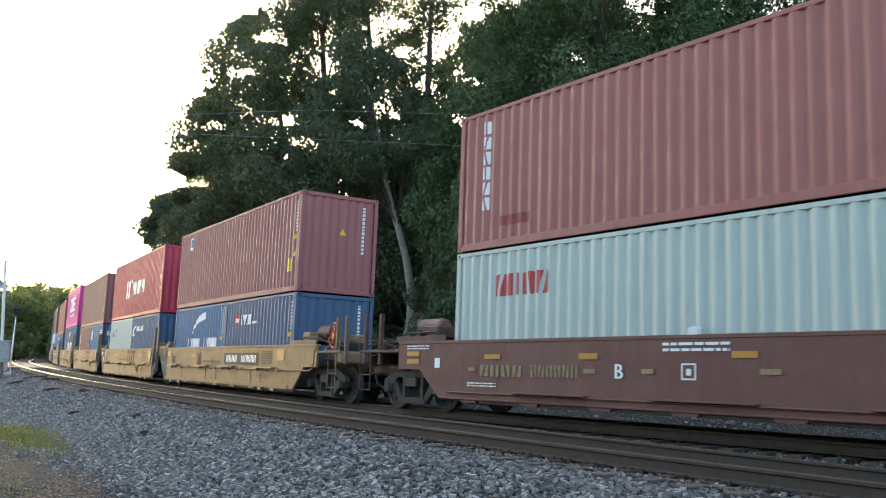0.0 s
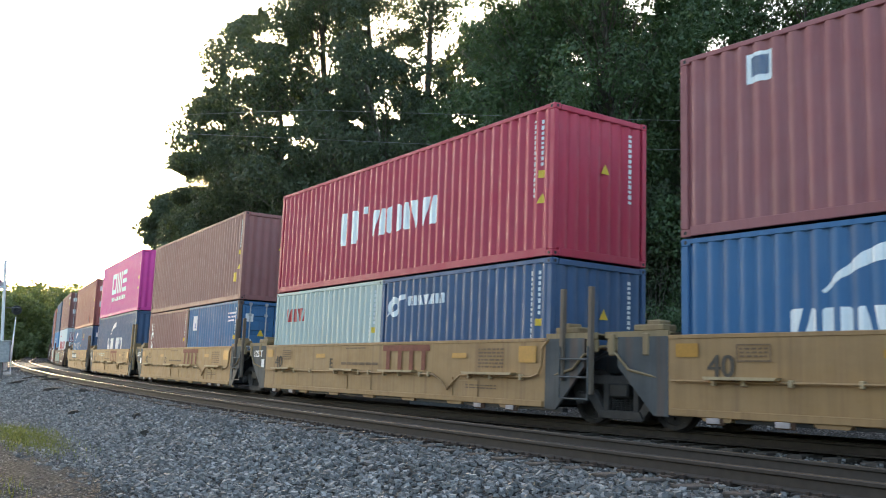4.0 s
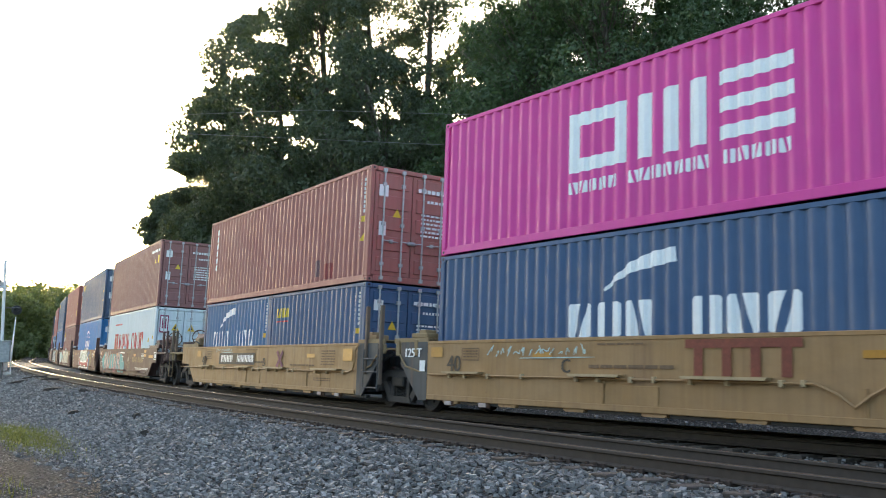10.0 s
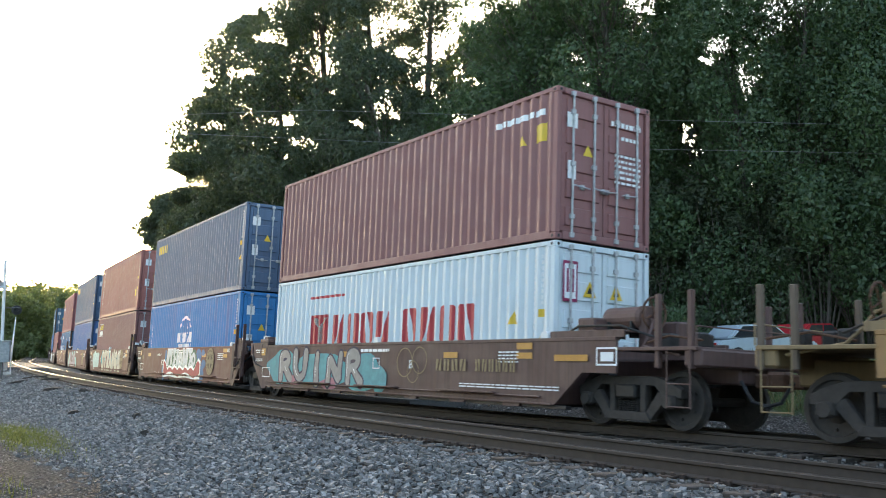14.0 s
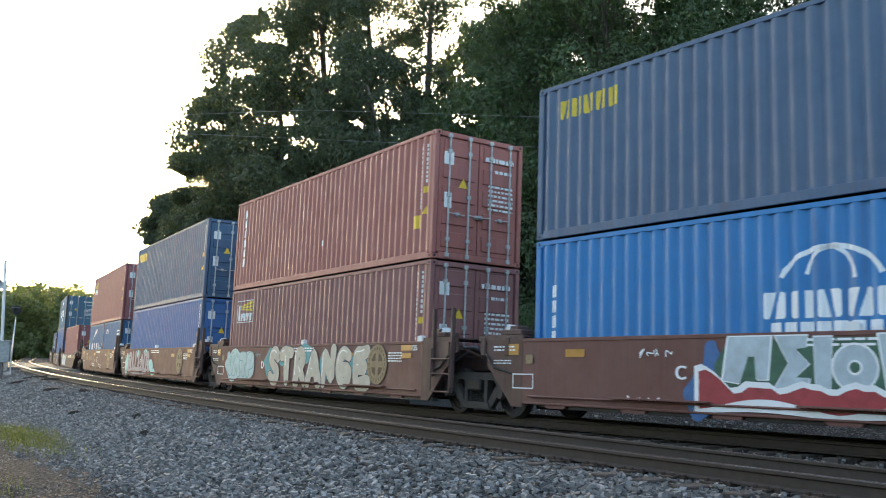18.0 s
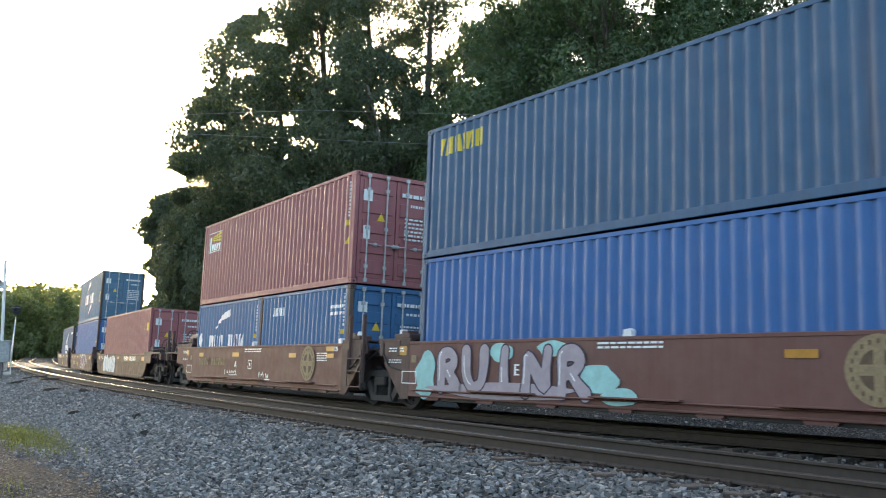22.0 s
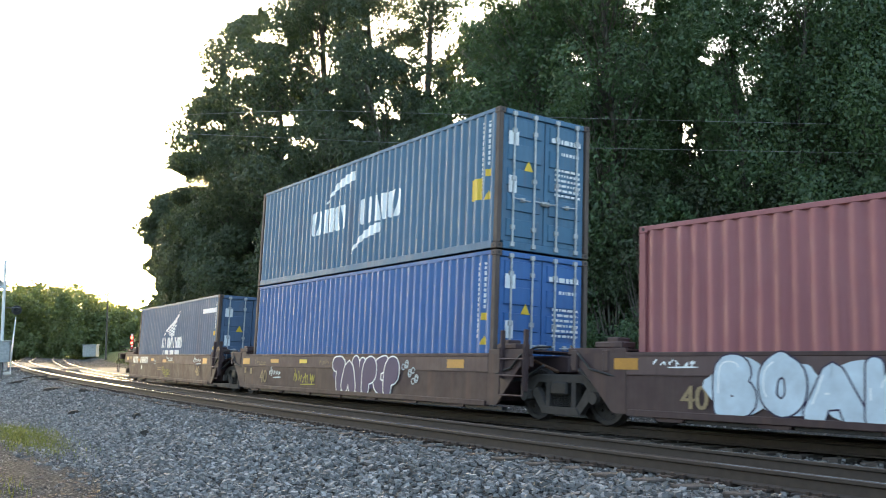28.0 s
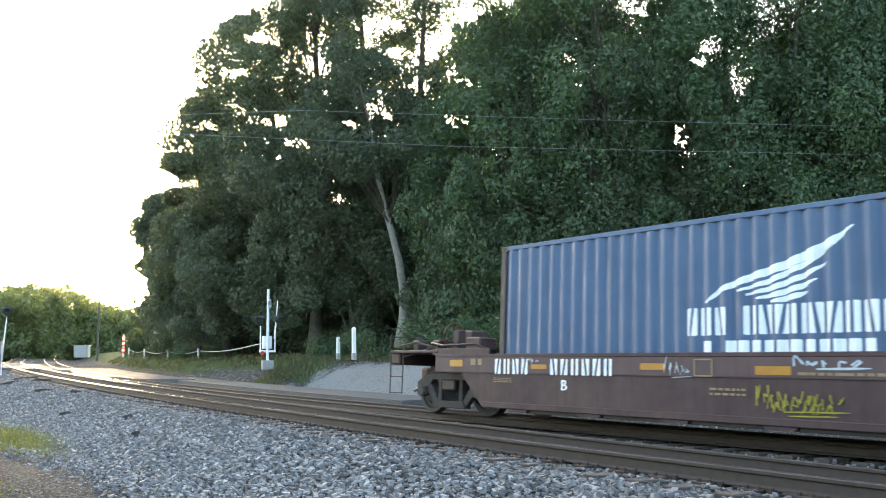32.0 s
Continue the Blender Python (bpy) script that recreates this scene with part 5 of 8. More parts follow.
    # 8
    beacon = [("emblem", frame_box(0.55, 1.85, 1.8, 2.55, 0.018), LETTER_WHITE, "thin white frame"), ("emblem", Pieces([[(0.86, 2.26), (1.76, 2.2), (1.76, 2.27), (0.86, 2.29)], [(0.86, 2.31), (1.76, 2.31), (1.76, 2.39), (0.86, 2.34)], [(0.86, 2.36), (1.76, 2.43), (1.76, 2.52), (0.86, 2.39)]]), LETTER_YELLOW, "yellow beams"), (nm, blocks(5, 0.86, 1.9, 1.76, 2.14, 0.95, 1) + rounded(0.62, 1.9, 0.8, 2.42, 0.05), LETTER_WHITE, "white name blocks")]
    low(8, 12.192, 0, BROWN, "purple-brown forty-foot container with a name plate", doors=True, marks=beacon, seed=21)
    top(8, HC, RED_BROWN, "red-brown forty-foot container with lock-rod doors, upper tier", doors=True, marks=[(nm, vertical_name(0.62, 2.62, 1.9, 6, 0.26), LETTER_WHITE, "white upright name blocks"), ("label", rect(11.3, 0.72, 11.65, 1.02), YELLOW, ""), ("patch", rect(6.53, 0.83, 6.68, 0.98), LETTER_WHITE, "")], seed=22)
    # 9
    low(9, 12.192, 0, COBALT, "cobalt blue forty-foot container", doors=True, post=SLATE, seed=23)
    top(9, HC, SLATE_DEEP, "blue forty-foot container with a yellow name, upper tier", doors=True, marks=[(nm, blocks(5, 0.5, 2.22, 2.0, 2.6, 0.95, 1), LETTER_YELLOW, "yellow name blocks")], post=SLATE, seed=24)
    # 10
    low(10, U20, 0, BLUE, "blue twenty-foot container with a white swoosh", marks=[(nm, blocks(7, 1.31, 1.02, 4.72, 1.5, 0.95, 1, (3,)), LETTER_WHITE, "white name blocks"), ("emblem", swoosh(1.97, 1.72, 1.4, 0.5), LETTER_WHITE, "white swoosh"), ("placard", [[(0.15, 1.35), (0.38, 1.1), (0.6, 1.35), (0.38, 1.62)]], LETTER_WHITE, "white diamond placard")], seed=25)
    low(10, U20, U20, BLUE, "blue twenty-foot container with a small white name", doors=True, marks=[(nm, blocks(5, 0.98, 1.95, 1.92, 2.2, 0.95, 1), LETTER_WHITE, "white name blocks"), (nm, bars(4.9, 1.8, 5.7, 2.15, 2, 3), LETTER_WHITE, "")], post=RUSTED_POST, seed=26)
    top(10, LO, MAROON, "maroon forty-foot container with a name plate, upper tier", doors=True, marks=beacon, seed=27)
    # 11
    low(11, 12.192, 0, MAROON, "maroon forty-foot container riding alone in its well", doors=True, tail_marks=False, marks=[("label", rect(11.5, 1.9, 11.8, 2.25) + triangle(11.1, 2.0, 0.2), YELLOW, "yellow labels")], seed=28)
    # 12
    low(12, 12.192, 0, COBALT, "cobalt blue forty-foot container with rusted posts", doors=True, post=RUSTED_POST, seed=29)
    top(12, HC, TEAL, "weathered teal forty-foot container with rusted posts, upper tier", doors=True, marks=[(nm, blocks(7, 3.6, 1.15, 8.47, 1.8, 0.95, 1, (3,)), LETTER_WHITE, "white name blocks"), ("emblem", swoosh(4.5, 1.95, 1.5, 0.55), LETTER_WHITE, "white swooshes"), ("emblem", swoosh(6.0, 0.45, 1.5, 0.55), LETTER_WHITE, "white swoosh"), ("label", rect(11.25, 1.05, 11.6, 1.5), YELLOW, "yellow capacity label")], post=RUSTED_POST, seed=30)
    # 13
    wing = band([(5.0, 1.6), (5.35, 1.9), (6.0, 2.12), (6.9, 2.38), (7.7, 2.72), (8.25, 3.1)], [0.05, 0.13, 0.17, 0.2, 0.2, 0.03])
    for x, z, far, rise in ((5.75, 1.84, 2.15, 0.92), (5.95, 1.74, 1.75, 0.6), (6.2, 1.64, 1.3, 0.36), (6.5, 1.55, 0.8, 0.18)):
        wing += band([(x, z), (x + far * 0.35, z + rise * 0.2), (x + far * 0.75, z + rise * 0.6), (x + far, z + rise)], [0.05, 0.13, 0.13, 0.03])
    low(13, 12.192, 0, SLATE, "dusty slate blue forty-foot container with a white wing emblem", doors=True, marks=[(nm, blocks(13, 4.3, 1.1, 7.6, 1.52, 0.95, 1, (3,)), LETTER_WHITE, "white name blocks"), (nm, blocks(13, 4.6, 0.84, 7.3, 1.02, 0.9, 2, (1,)), LETTER_WHITE, ""), ("emblem", [[(4.9 + (x - 5.3) * 0.72, 1.56 + (z - 1.55) * 0.62) for x, z in p] for p in wing], LETTER_WHITE, "white wing"), (nm, rect(10.2, 2.3, 11.95, 2.46), LETTER_WHITE, "")], post=RUSTED_POST, seed=31)


def cross(x, z, r):
    return [[(x - r, z - r * 0.7), (x - r * 0.6, z - r), (x + r, z + r * 0.7), (x + r * 0.6, z + r)], [(x - r, z + r * 0.7), (x - r * 0.6, z + r), (x - r * 0.05, z + r * 0.35), (x - r * 0.35, z + r * 0.05)], [(x + r, z - r * 0.7), (x + r * 0.6, z - r), (x + r * 0.05, z - r * 0.35), (x + r * 0.35, z - r * 0.05)]]


CROSS = plain("faded_purple_paint", (0.28, 0.10, 0.13), 0.7, 0, 8, 0.5, 0)


def ttx_marks(letter, number=False, name=True, at=4.05):
    out = [("lettering", bold(letters("40", 0.46), 0.84, 0.97), LETTER_STENCIL, "dark stencilled 40"),
           ("lettering", bold(letters(letter, 0.34), at if not number else 5.6, 0.95), LETTER_STENCIL, "dark stencilled letter"),
           ("lettering", bars(4.6, 0.9, 6.4, 1.02, 1, 5) + bars(4.8, 1.3, 5.8, 1.36, 1, 6), LETTER_FAINT, ""),
           ("lettering", bars(1.15, 1.1, 1.6, 1.26, 3, 6), LETTER_FAINT, ""),
           ("lettering", bars(10.3, 0.9, 11.1, 1.3, 6, 7) + bars(9.9, 0.5, 10.9, 0.6, 2, 8) + frame_box(1.1, 1.05, 1.65, 1.3), LETTER_FAINT, ""),
           ("reflector_plate", rect(0.05, 1.12, 0.45, 1.32) + rect(11.55, 1.02, 12.05, 1.32) + rect(9.4, 1.1, 9.9, 1.2) + rect(3.2, 1.1, 3.7, 1.2), ORANGE, "orange reflective plates")]
    if name:
        out.append(("lettering", Pieces(rect(6.62, 1.25, 8.57, 1.38) + rect(6.78, 0.84, 6.94, 1.25) + rect(7.28, 0.84, 7.44, 1.25) + rect(7.76, 0.84, 7.92, 1.25) + rect(8.25, 0.84, 8.41, 1.25)), LETTER_BROWN, "brown-red name shapes"))
    if number:
        out.append(("number_board", rect(6.9, 0.88, 10.0, 1.24), BLACK, "black number board"))
        out.append(("lettering", blocks(4, 7.1, 0.95, 8.15, 1.17, 0.9, 8) + blocks(6, 8.5, 0.95, 9.85, 1.17, 0.9, 7), LETTER_WHITE, "pale number bars"))
    return out


def disc(x, z, r, n=24):
    return [[(x + r * math.cos(6.28319 * k / n), z + r * math.sin(6.28319 * k / n)) for k in range(n)]]


def bn_marks(circle=True, unit_letter="D", cx=10.3, at=3.45):
    out = [("reflector_plate", rect(1.0, 1.12, 1.45, 1.25) + rect(4.4, 1.12, 5.0, 1.25) + rect(9.0, 1.1, 9.5, 1.22) + rect(11.4, 1.26, 11.85, 1.38) + rect(11.4, 1.09, 11.85, 1.2) + rect(-0.5, 1.16, -0.2, 1.36), ORANGE, "orange reflective plates"),
           ("lettering", bars(10.85, 1.0, 11.45, 1.24, 4, 6) + bars(-0.9, 1.22, -0.3, 1.34, 2, 8) + bars(-0.9, 0.98, -0.4, 1.08, 2, 9) + frame_box(-0.35, 0.55, 0.2, 0.82), LETTER_WHITE, ""),
           ("lettering", bold(letters(unit_letter, 0.30), at, 0.87), LETTER_WHITE, "white unit letter"),
           ("lettering", bars(5.5, 1.24, 6.9, 1.38, 2, 4), LETTER_WHITE, ""), ("placard", rect(0.0, 1.0, 0.18, 1.16), LETTER_TAN, ""),
           ("lettering", bold(letters("125", 0.16), 11.97, 1.31), LETTER_WHITE, "white stencilled 125")]
    if circle:
        out += [("emblem", disc(cx, 0.95, 0.46), LETTER_TAN, "faded tan round emblem"), ("emblem", disc(cx, 0.95, 0.27), EMBLEM_DIM, "dull brown field"), ("emblem", rect(cx - 0.28, 0.88, cx + 0.28, 1.02) + rect(cx - 0.07, 0.67, cx + 0.07, 0.88) + rect(cx - 0.07, 1.02, cx + 0.07, 1.23), LETTER_TAN, "tan cross of the emblem"), ("emblem", [p for a in range(0, 360, 18) for p in rect(cx + 0.365 * math.cos(radians(a)) - 0.018, 0.95 + 0.365 * math.sin(radians(a)) - 0.03, cx + 0.365 * math.cos(radians(a)) + 0.018, 0.95 + 0.365 * math.sin(radians(a)) + 0.03)], EMBLEM_DIM, "worn marks round the emblem")]
    return out


GRAF_PALE = plain("pale_aqua_spray_paint", (0.50, 0.68, 0.66), 0.6, 0, 6, 0.2, 0)
GRAF_CREAM = plain("cream_spray_paint", (0.55, 0.52, 0.42), 0.6, 0, 6, 0.2, 0)
GRAF_CYAN = plain("cyan_spray_paint", (0.07, 0.36, 0.40), 0.6, 0, 6, 0.3, 0)
GRAF_LILAC = plain("lilac_grey_spray_paint", (0.42, 0.36, 0.41), 0.6, 0, 6, 0.2, 0)
GRAF_SILVER = plain("silver_blue_spray_paint", (0.50, 0.60, 0.66), 0.5, 0.1, 6, 0.2, 0)
GRAF_RED = plain("red_spray_paint", (0.40, 0.05, 0.06), 0.6, 0, 6, 0.3, 0)
GRAF_GREY = plain("warm_grey_spray_paint", (0.34, 0.33, 0.31), 0.6, 0, 6, 0.25, 0)
GRAF_BLUE = plain("blue_spray_paint", (0.05, 0.16, 0.38), 0.6, 0, 6, 0.3, 0)
GRAF_PINK = plain("pink_spray_paint", (0.45, 0.17, 0.22), 0.6, 0, 6, 0.3, 0)
GRAF_DUSK = plain("dark_teal_spray_paint", (0.07, 0.12, 0.13), 0.6, 0, 6, 0.3, 0)
GRAF_GREEN = plain("dark_green_spray_paint", (0.05, 0.14, 0.09), 0.6, 0, 6, 0.4, 0)
GRAF_VIOLET = plain("dark_violet_fill_spray_paint", (0.055, 0.04, 0.12), 0.6, 0, 6, 0.2, 0)
GRAF_AQUA = plain("deep_aqua_spray_paint", (0.16, 0.40, 0.40), 0.6, 0, 6, 0.3, 0)
GRAF_MINT = plain("mint_spray_paint", (0.35, 0.68, 0.66), 0.6, 0, 6, 0.2, 0)
GRAF_ICE = plain("ice_blue_spray_paint", (0.64, 0.76, 0.84), 0.6, 0, 3, 0.25, 0)
EMBLEM_DIM = plain("dull_tan_emblem_paint", (0.15, 0.095, 0.055), 0.75, 0, 9, 0.35, 0)
GRAF_DARK = plain("dark_violet_spray_paint", (0.03, 0.02, 0.06), 0.6, 0, 6, 0.3, 0)
GRAF_YELLOW = plain("olive_yellow_spray_paint", (0.36, 0.32, 0.03), 0.6, 0, 6, 0.3, 0)


def frame_box(x0, z0, x1, z1, w=0.02):
    return Pieces(rect(x0, z0, x1, z0 + w) + rect(x0, z1 - w, x1, z1) + rect(x0, z0 + w, x0 + w, z1 - w) + rect(x1 - w, z0 + w, x1, z1 - w))


def blob(cx, cz, w, h, seed, n=18):
    r = random.Random(seed)
    k1, k2, p1, p2 = r.uniform(0.08, 0.16), r.uniform(0.05, 0.1), r.uniform(0, 6), r.uniform(0, 6)
    return [[(cx + w / 2 * math.cos(a) * (1 + k1 * math.sin(3 * a + p1) + k2 * math.sin(5 * a + p2)), cz + h / 2 * math.sin(a) * (1 + k1 * math.sin(2 * a + p2))) for a in [6.28319 * k / n for k in range(n)]]]


GLYPHS = {
    "S": [[(0.9, 0.82), (0.6, 1.0), (0.2, 0.9), (0.12, 0.68), (0.5, 0.5), (0.85, 0.32), (0.75, 0.06), (0.4, 0.0), (0.08, 0.16)]],
    "T": [[(0.02, 0.86), (0.3, 0.96), (0.98, 0.93)], [(0.52, 0.9), (0.5, 0.4), (0.55, 0.0)]],
    "R": [[(0.18, 0.0), (0.2, 0.5), (0.16, 0.92), (0.6, 1.0), (0.85, 0.76), (0.62, 0.52), (0.3, 0.46)], [(0.5, 0.48), (0.72, 0.22), (0.98, 0.0)]],
    "A": [[(0.02, 0.0), (0.25, 0.45), (0.48, 1.0), (0.75, 0.45), (0.98, 0.0)], [(0.28, 0.34), (0.74, 0.34)]],
    "N": [[(0.1, 0.0), (0.15, 0.5), (0.14, 0.96), (0.5, 0.5), (0.86, 0.06), (0.84, 0.5), (0.92, 1.0)]],
    "G": [[(0.9, 0.86), (0.5, 1.0), (0.14, 0.78), (0.1, 0.3), (0.42, 0.0), (0.85, 0.1), (0.92, 0.42), (0.52, 0.46)]],
    "E": [[(0.95, 1.0), (0.55, 0.9), (0.15, 0.94), (0.12, 0.5), (0.14, 0.06), (0.5, 0.04), (0.98, 0.1)], [(0.15, 0.52), (0.72, 0.54)]],
    "B": [[(0.14, 0.0), (0.14, 0.96), (0.7, 0.96), (0.8, 0.7), (0.3, 0.52), (0.85, 0.42), (0.84, 0.06), (0.14, 0.02)]],
    "O": [[(0.5, 1.0), (0.14, 0.8), (0.1, 0.25), (0.5, 0.0), (0.88, 0.25), (0.88, 0.8), (0.5, 1.0)]],
    "K": [[(0.16, 0.0), (0.16, 1.0)], [(0.92, 1.0), (0.25, 0.5), (0.95, 0.0)]],
    "U": [[(0.1, 1.0), (0.1, 0.35), (0.4, 0.0), (0.8, 0.15), (0.88, 0.6), (0.9, 1.0)]],
    "I": [[(0.5, 0.0), (0.46, 0.5), (0.52, 1.0)]],
}


def eased(raw):
    pts = []
    for p, q in zip(raw, raw[1:]):
        pts += [(p[0] + (q[0] - p[0]) * f / 4, p[1] + (q[1] - p[1]) * f / 4) for f in range(4)]
    pts.append(raw[-1])
    for _ in range(3):
        pts = [pts[0]] + [((u[0] + 2 * v[0] + t[0]) / 4, (u[1] + 2 * v[1] + t[1]) / 4) for u, v, t in zip(pts, pts[1:], pts[2:])] + [pts[-1]]
    return pts


def stroke(pts, fat):
    """A thick round-ended line of even or swelling width."""
    strip = band(pts, fat)
    (b0, _, _, a0), (_, d1, c1, _) = strip[0], strip[-1]
    caps = []
    for (x, z), p, q in ((pts[0], a0, b0), (pts[-1], d1, c1)):
        t, r = math.atan2(p[1] - z, p[0] - x), math.hypot(p[0] - x, p[1] - z)
        caps.append([p] + [(x + r * math.cos(t + math.pi * k / 8), z + r * math.sin(t + math.pi * k / 8)) for k in range(1, 8)] + [q])
    return caps[:1] + strip + caps[1:]


def puffed(car, text, x0, x1, z0, z1, fill, edge, fat=0.26, rim=0.05, seed=1, shine=True, proud=0.005):
    """Balloon letters, each one overlapping the next, with a rim, a fill and a line of shine."""
    r = random.Random(seed)
    w = (x1 - x0) / len(text)
    for k, ch in enumerate(text):
        a, b, d = [], [], []
        dz = r.uniform(-0.03, 0.03)
        for raw in GLYPHS[ch]:
            half = fat / 2 + rim
            pts = eased([(x0 + k * w + half * 0.75 + x * (w - half * 1.1), z0 + half + dz + z * (z1 - z0 - 2 * half)) for x, z in raw])
            swell = [fat * (1.0 + 0.16 * math.sin(i * 0.35 + k)) for i in range(len(pts))]
            a += stroke(pts, [f + 2 * rim for f in swell])
            b += stroke(pts, swell)
            m = len(pts) // 3
            d += band([(x - fat * 0.24, z + fat * 0.2) for x, z in pts[1:m + 2]], [fat * 0.09] * (m + 1))
        lift = proud + 0.0035 * (k % 2)
        letter = part("graffiti_letter", flat(b, proud=lift + 0.0018), fill, car, "sprayed balloon letter")
        part("letter_outline", flat(a, proud=lift), edge, letter)
        if shine:
            part("letter_shine", flat(d, proud=lift + 0.003), LETTER_WHITE, letter)


def cloud(car, spots, mat, label, proud=0.0035, seed=5):
    """Soft-edged sprayed patches behind letters."""
    for k, (x, z, w, h) in enumerate(spots):
        part("spray_cloud", flat(blob(x, z, w, h, seed + k, 22), proud=proud + 0.0004 * k), mat, car, label)


def wild(car, x0, x1, z0, z1, count, seed, fill, edge, fat=0.2, rim=0.04, proud=0.006):
    """A sprayed piece that cannot be read: interlocking upright strokes."""
    r = random.Random(seed)
    w = (x1 - x0) / count
    forms = [((-0.35, 0.0), (-0.3, 0.9), (0.35, 1.0), (0.4, 0.5), (-0.1, 0.45)), ((0.4, 1.0), (-0.35, 0.85), (-0.3, 0.1), (0.4, 0.0)), ((-0.4, 0.05), (0.0, 1.0), (0.4, 0.0)), ((-0.35, 1.0), (-0.25, 0.1), (0.3, 0.05), (0.35, 0.95)), ((-0.4, 0.95), (0.4, 0.95), (0.0, 0.5), (0.05, 0.0))]
    r.shuffle(forms)
    for k in range(count):
        c = x0 + (k + 0.5) * w
        form = forms[(k * 2 + k // 5) % 5]
        half = fat / 2 + rim
        pts = eased([(c + x * w * 0.95, z0 + half + z * (z1 - z0 - 2 * half)) for x, z in form])
        fillet = part("graffiti_stroke", flat(stroke(pts, [fat * (1 + 0.1 * math.sin(i * 0.4)) for i in range(len(pts))]), proud=proud + 0.0018 + 0.0035 * (k % 2)), fill, car, "sprayed upright stroke")
        part("stroke_outline", flat(stroke(pts, [fat * (1 + 0.1 * math.sin(i * 0.4)) + 2 * rim for i in range(len(pts))]), proud=proud + 0.0035 * (k % 2)), edge, fillet)


def scrawl(x0, x1, z0, z1, count, seed, width=0.03):
    """A quick handwritten tag that cannot be read: uneven joined strokes."""
    r = random.Random(seed)
    out = []
    w, h = (x1 - x0) / count, z1 - z0
    for k in range(count):
        c = x0 + (k + 0.5) * w
        tall = r.uniform(0.6, 1.0) if k else 1.15
        pts = [(c + w * r.uniform(-0.5, -0.1), z0 + h * r.uniform(0, 0.25))]
        for q in range(r.choice((2, 3, 3, 4))):
            pts.append((c + w * r.uniform(-0.55, 0.6), z0 + h * (r.uniform(0.6, 1.0) * tall if q % 2 == 0 else r.uniform(0.0, 0.4))))
        pts = eased(pts)
        out += band(pts, [width * (0.7 + 0.5 * r.random()) for _ in pts])
    if count > 4:
        out += band([(x0 + (x1 - x0) * f, z0 - h * 0.12 + h * 0.1 * f) for f in (0.35, 0.6, 0.85, 1.05)], [width * 0.6, width, width, width * 0.4])
    return out


def wavy(x0, x1, z0, z1, up, down, n, seed):
    """A band with a lobed upper edge and a scalloped lower one."""
    r = random.Random(seed)
    top_edge, low_edge = [], []
    for k in range(n * 6 + 1):
        f = k / (n * 6)
        x = x0 + (x1 - x0) * f
        rise = 0.28 * (smooth(0.12, 0.0, f) + smooth(0.84, 0.96, f))
        top_edge.append((x, z1 + rise + up * abs(math.sin(f * n * 3.1 + 0.4)) * r.uniform(0.6, 1.0)))
        low_edge.append((x, z0 + down * abs(math.sin(f * n * 1.05)) ** 1.5))
    return [[low_edge[k], low_edge[k + 1], top_edge[k + 1], top_edge[k]] for k in range(n * 6)]


def dripping_piece(car):
    """Silver angular shapes over a red dripping base with a white rim."""
    def lay(name, polys, mat, lift, label=""):
        return part(name, flat(polys, proud=lift), mat, car, label)
    lay("sprayed_backing", [[(4.1, 0.62), (8.3, 0.62), (8.45, 1.0), (8.2, 1.36), (4.3, 1.38), (4.05, 1.0)]], GRAF_GREEN, 0.0065, "dark green sprayed backing")
    zig = [(0.0, 1.4), (0.48, 1.4), (0.46, 1.24), (0.3, 1.22), (0.5, 1.02), (0.3, 0.84), (0.5, 0.84), (0.48, 0.68), (-0.02, 0.68), (0.2, 1.03)]
    shapes = [[(4.2, 0.78), (4.3, 1.4), (4.98, 1.4), (4.92, 0.8), (4.74, 0.8), (4.72, 1.12), (4.62, 1.12), (4.48, 0.74)], [(5.05 + x, z) for x, z in zig],
              [(5.62, 1.38), (5.88, 1.38), (5.84, 0.68), (5.64, 0.68)], [(6.5, 1.4), (6.74, 1.4), (6.84, 1.02), (6.92, 1.4), (7.24, 1.4), (7.14, 0.68), (6.94, 0.68), (6.87, 0.9), (6.8, 0.7), (6.6, 0.7)], [(7.3 + x, z) for x, z in zig]]
    white = []
    for p in shapes:
        cx, cz = sum(x for x, _ in p) / len(p), sum(z for _, z in p) / len(p)
        white.append([(cx + (x - cx) * 1.09, cz + (z - cz) * 1.05) for x, z in p])
    lay("shape_outline", white + ring(6.18, 0.98, 0.07, 0.32, 20), LETTER_WHITE, 0.008)
    for p in shapes:
        lay("graffiti_shape", [p], GRAF_SILVER, 0.0095, "silver sprayed angular shape")
    lay("graffiti_shape", ring(6.18, 0.98, 0.10, 0.29, 20), GRAF_SILVER, 0.0095, "silver sprayed ring")
    lay("graffiti_shape", ring(7.98, 1.0, 0.10, 0.26, 20), GRAF_SILVER, 0.0098, "silver sprayed ring")
    lay("graffiti_rim", wavy(3.70, 8.92, 0.30, 0.66, 0.16, 0.05, 7, 3), LETTER_WHITE, 0.0112, "white sprayed rim")
    lay("graffiti_base", wavy(3.78, 8.84, 0.36, 0.58, 0.155, 0.17, 7, 3), GRAF_RED, 0.0126, "red dripping sprayed base")


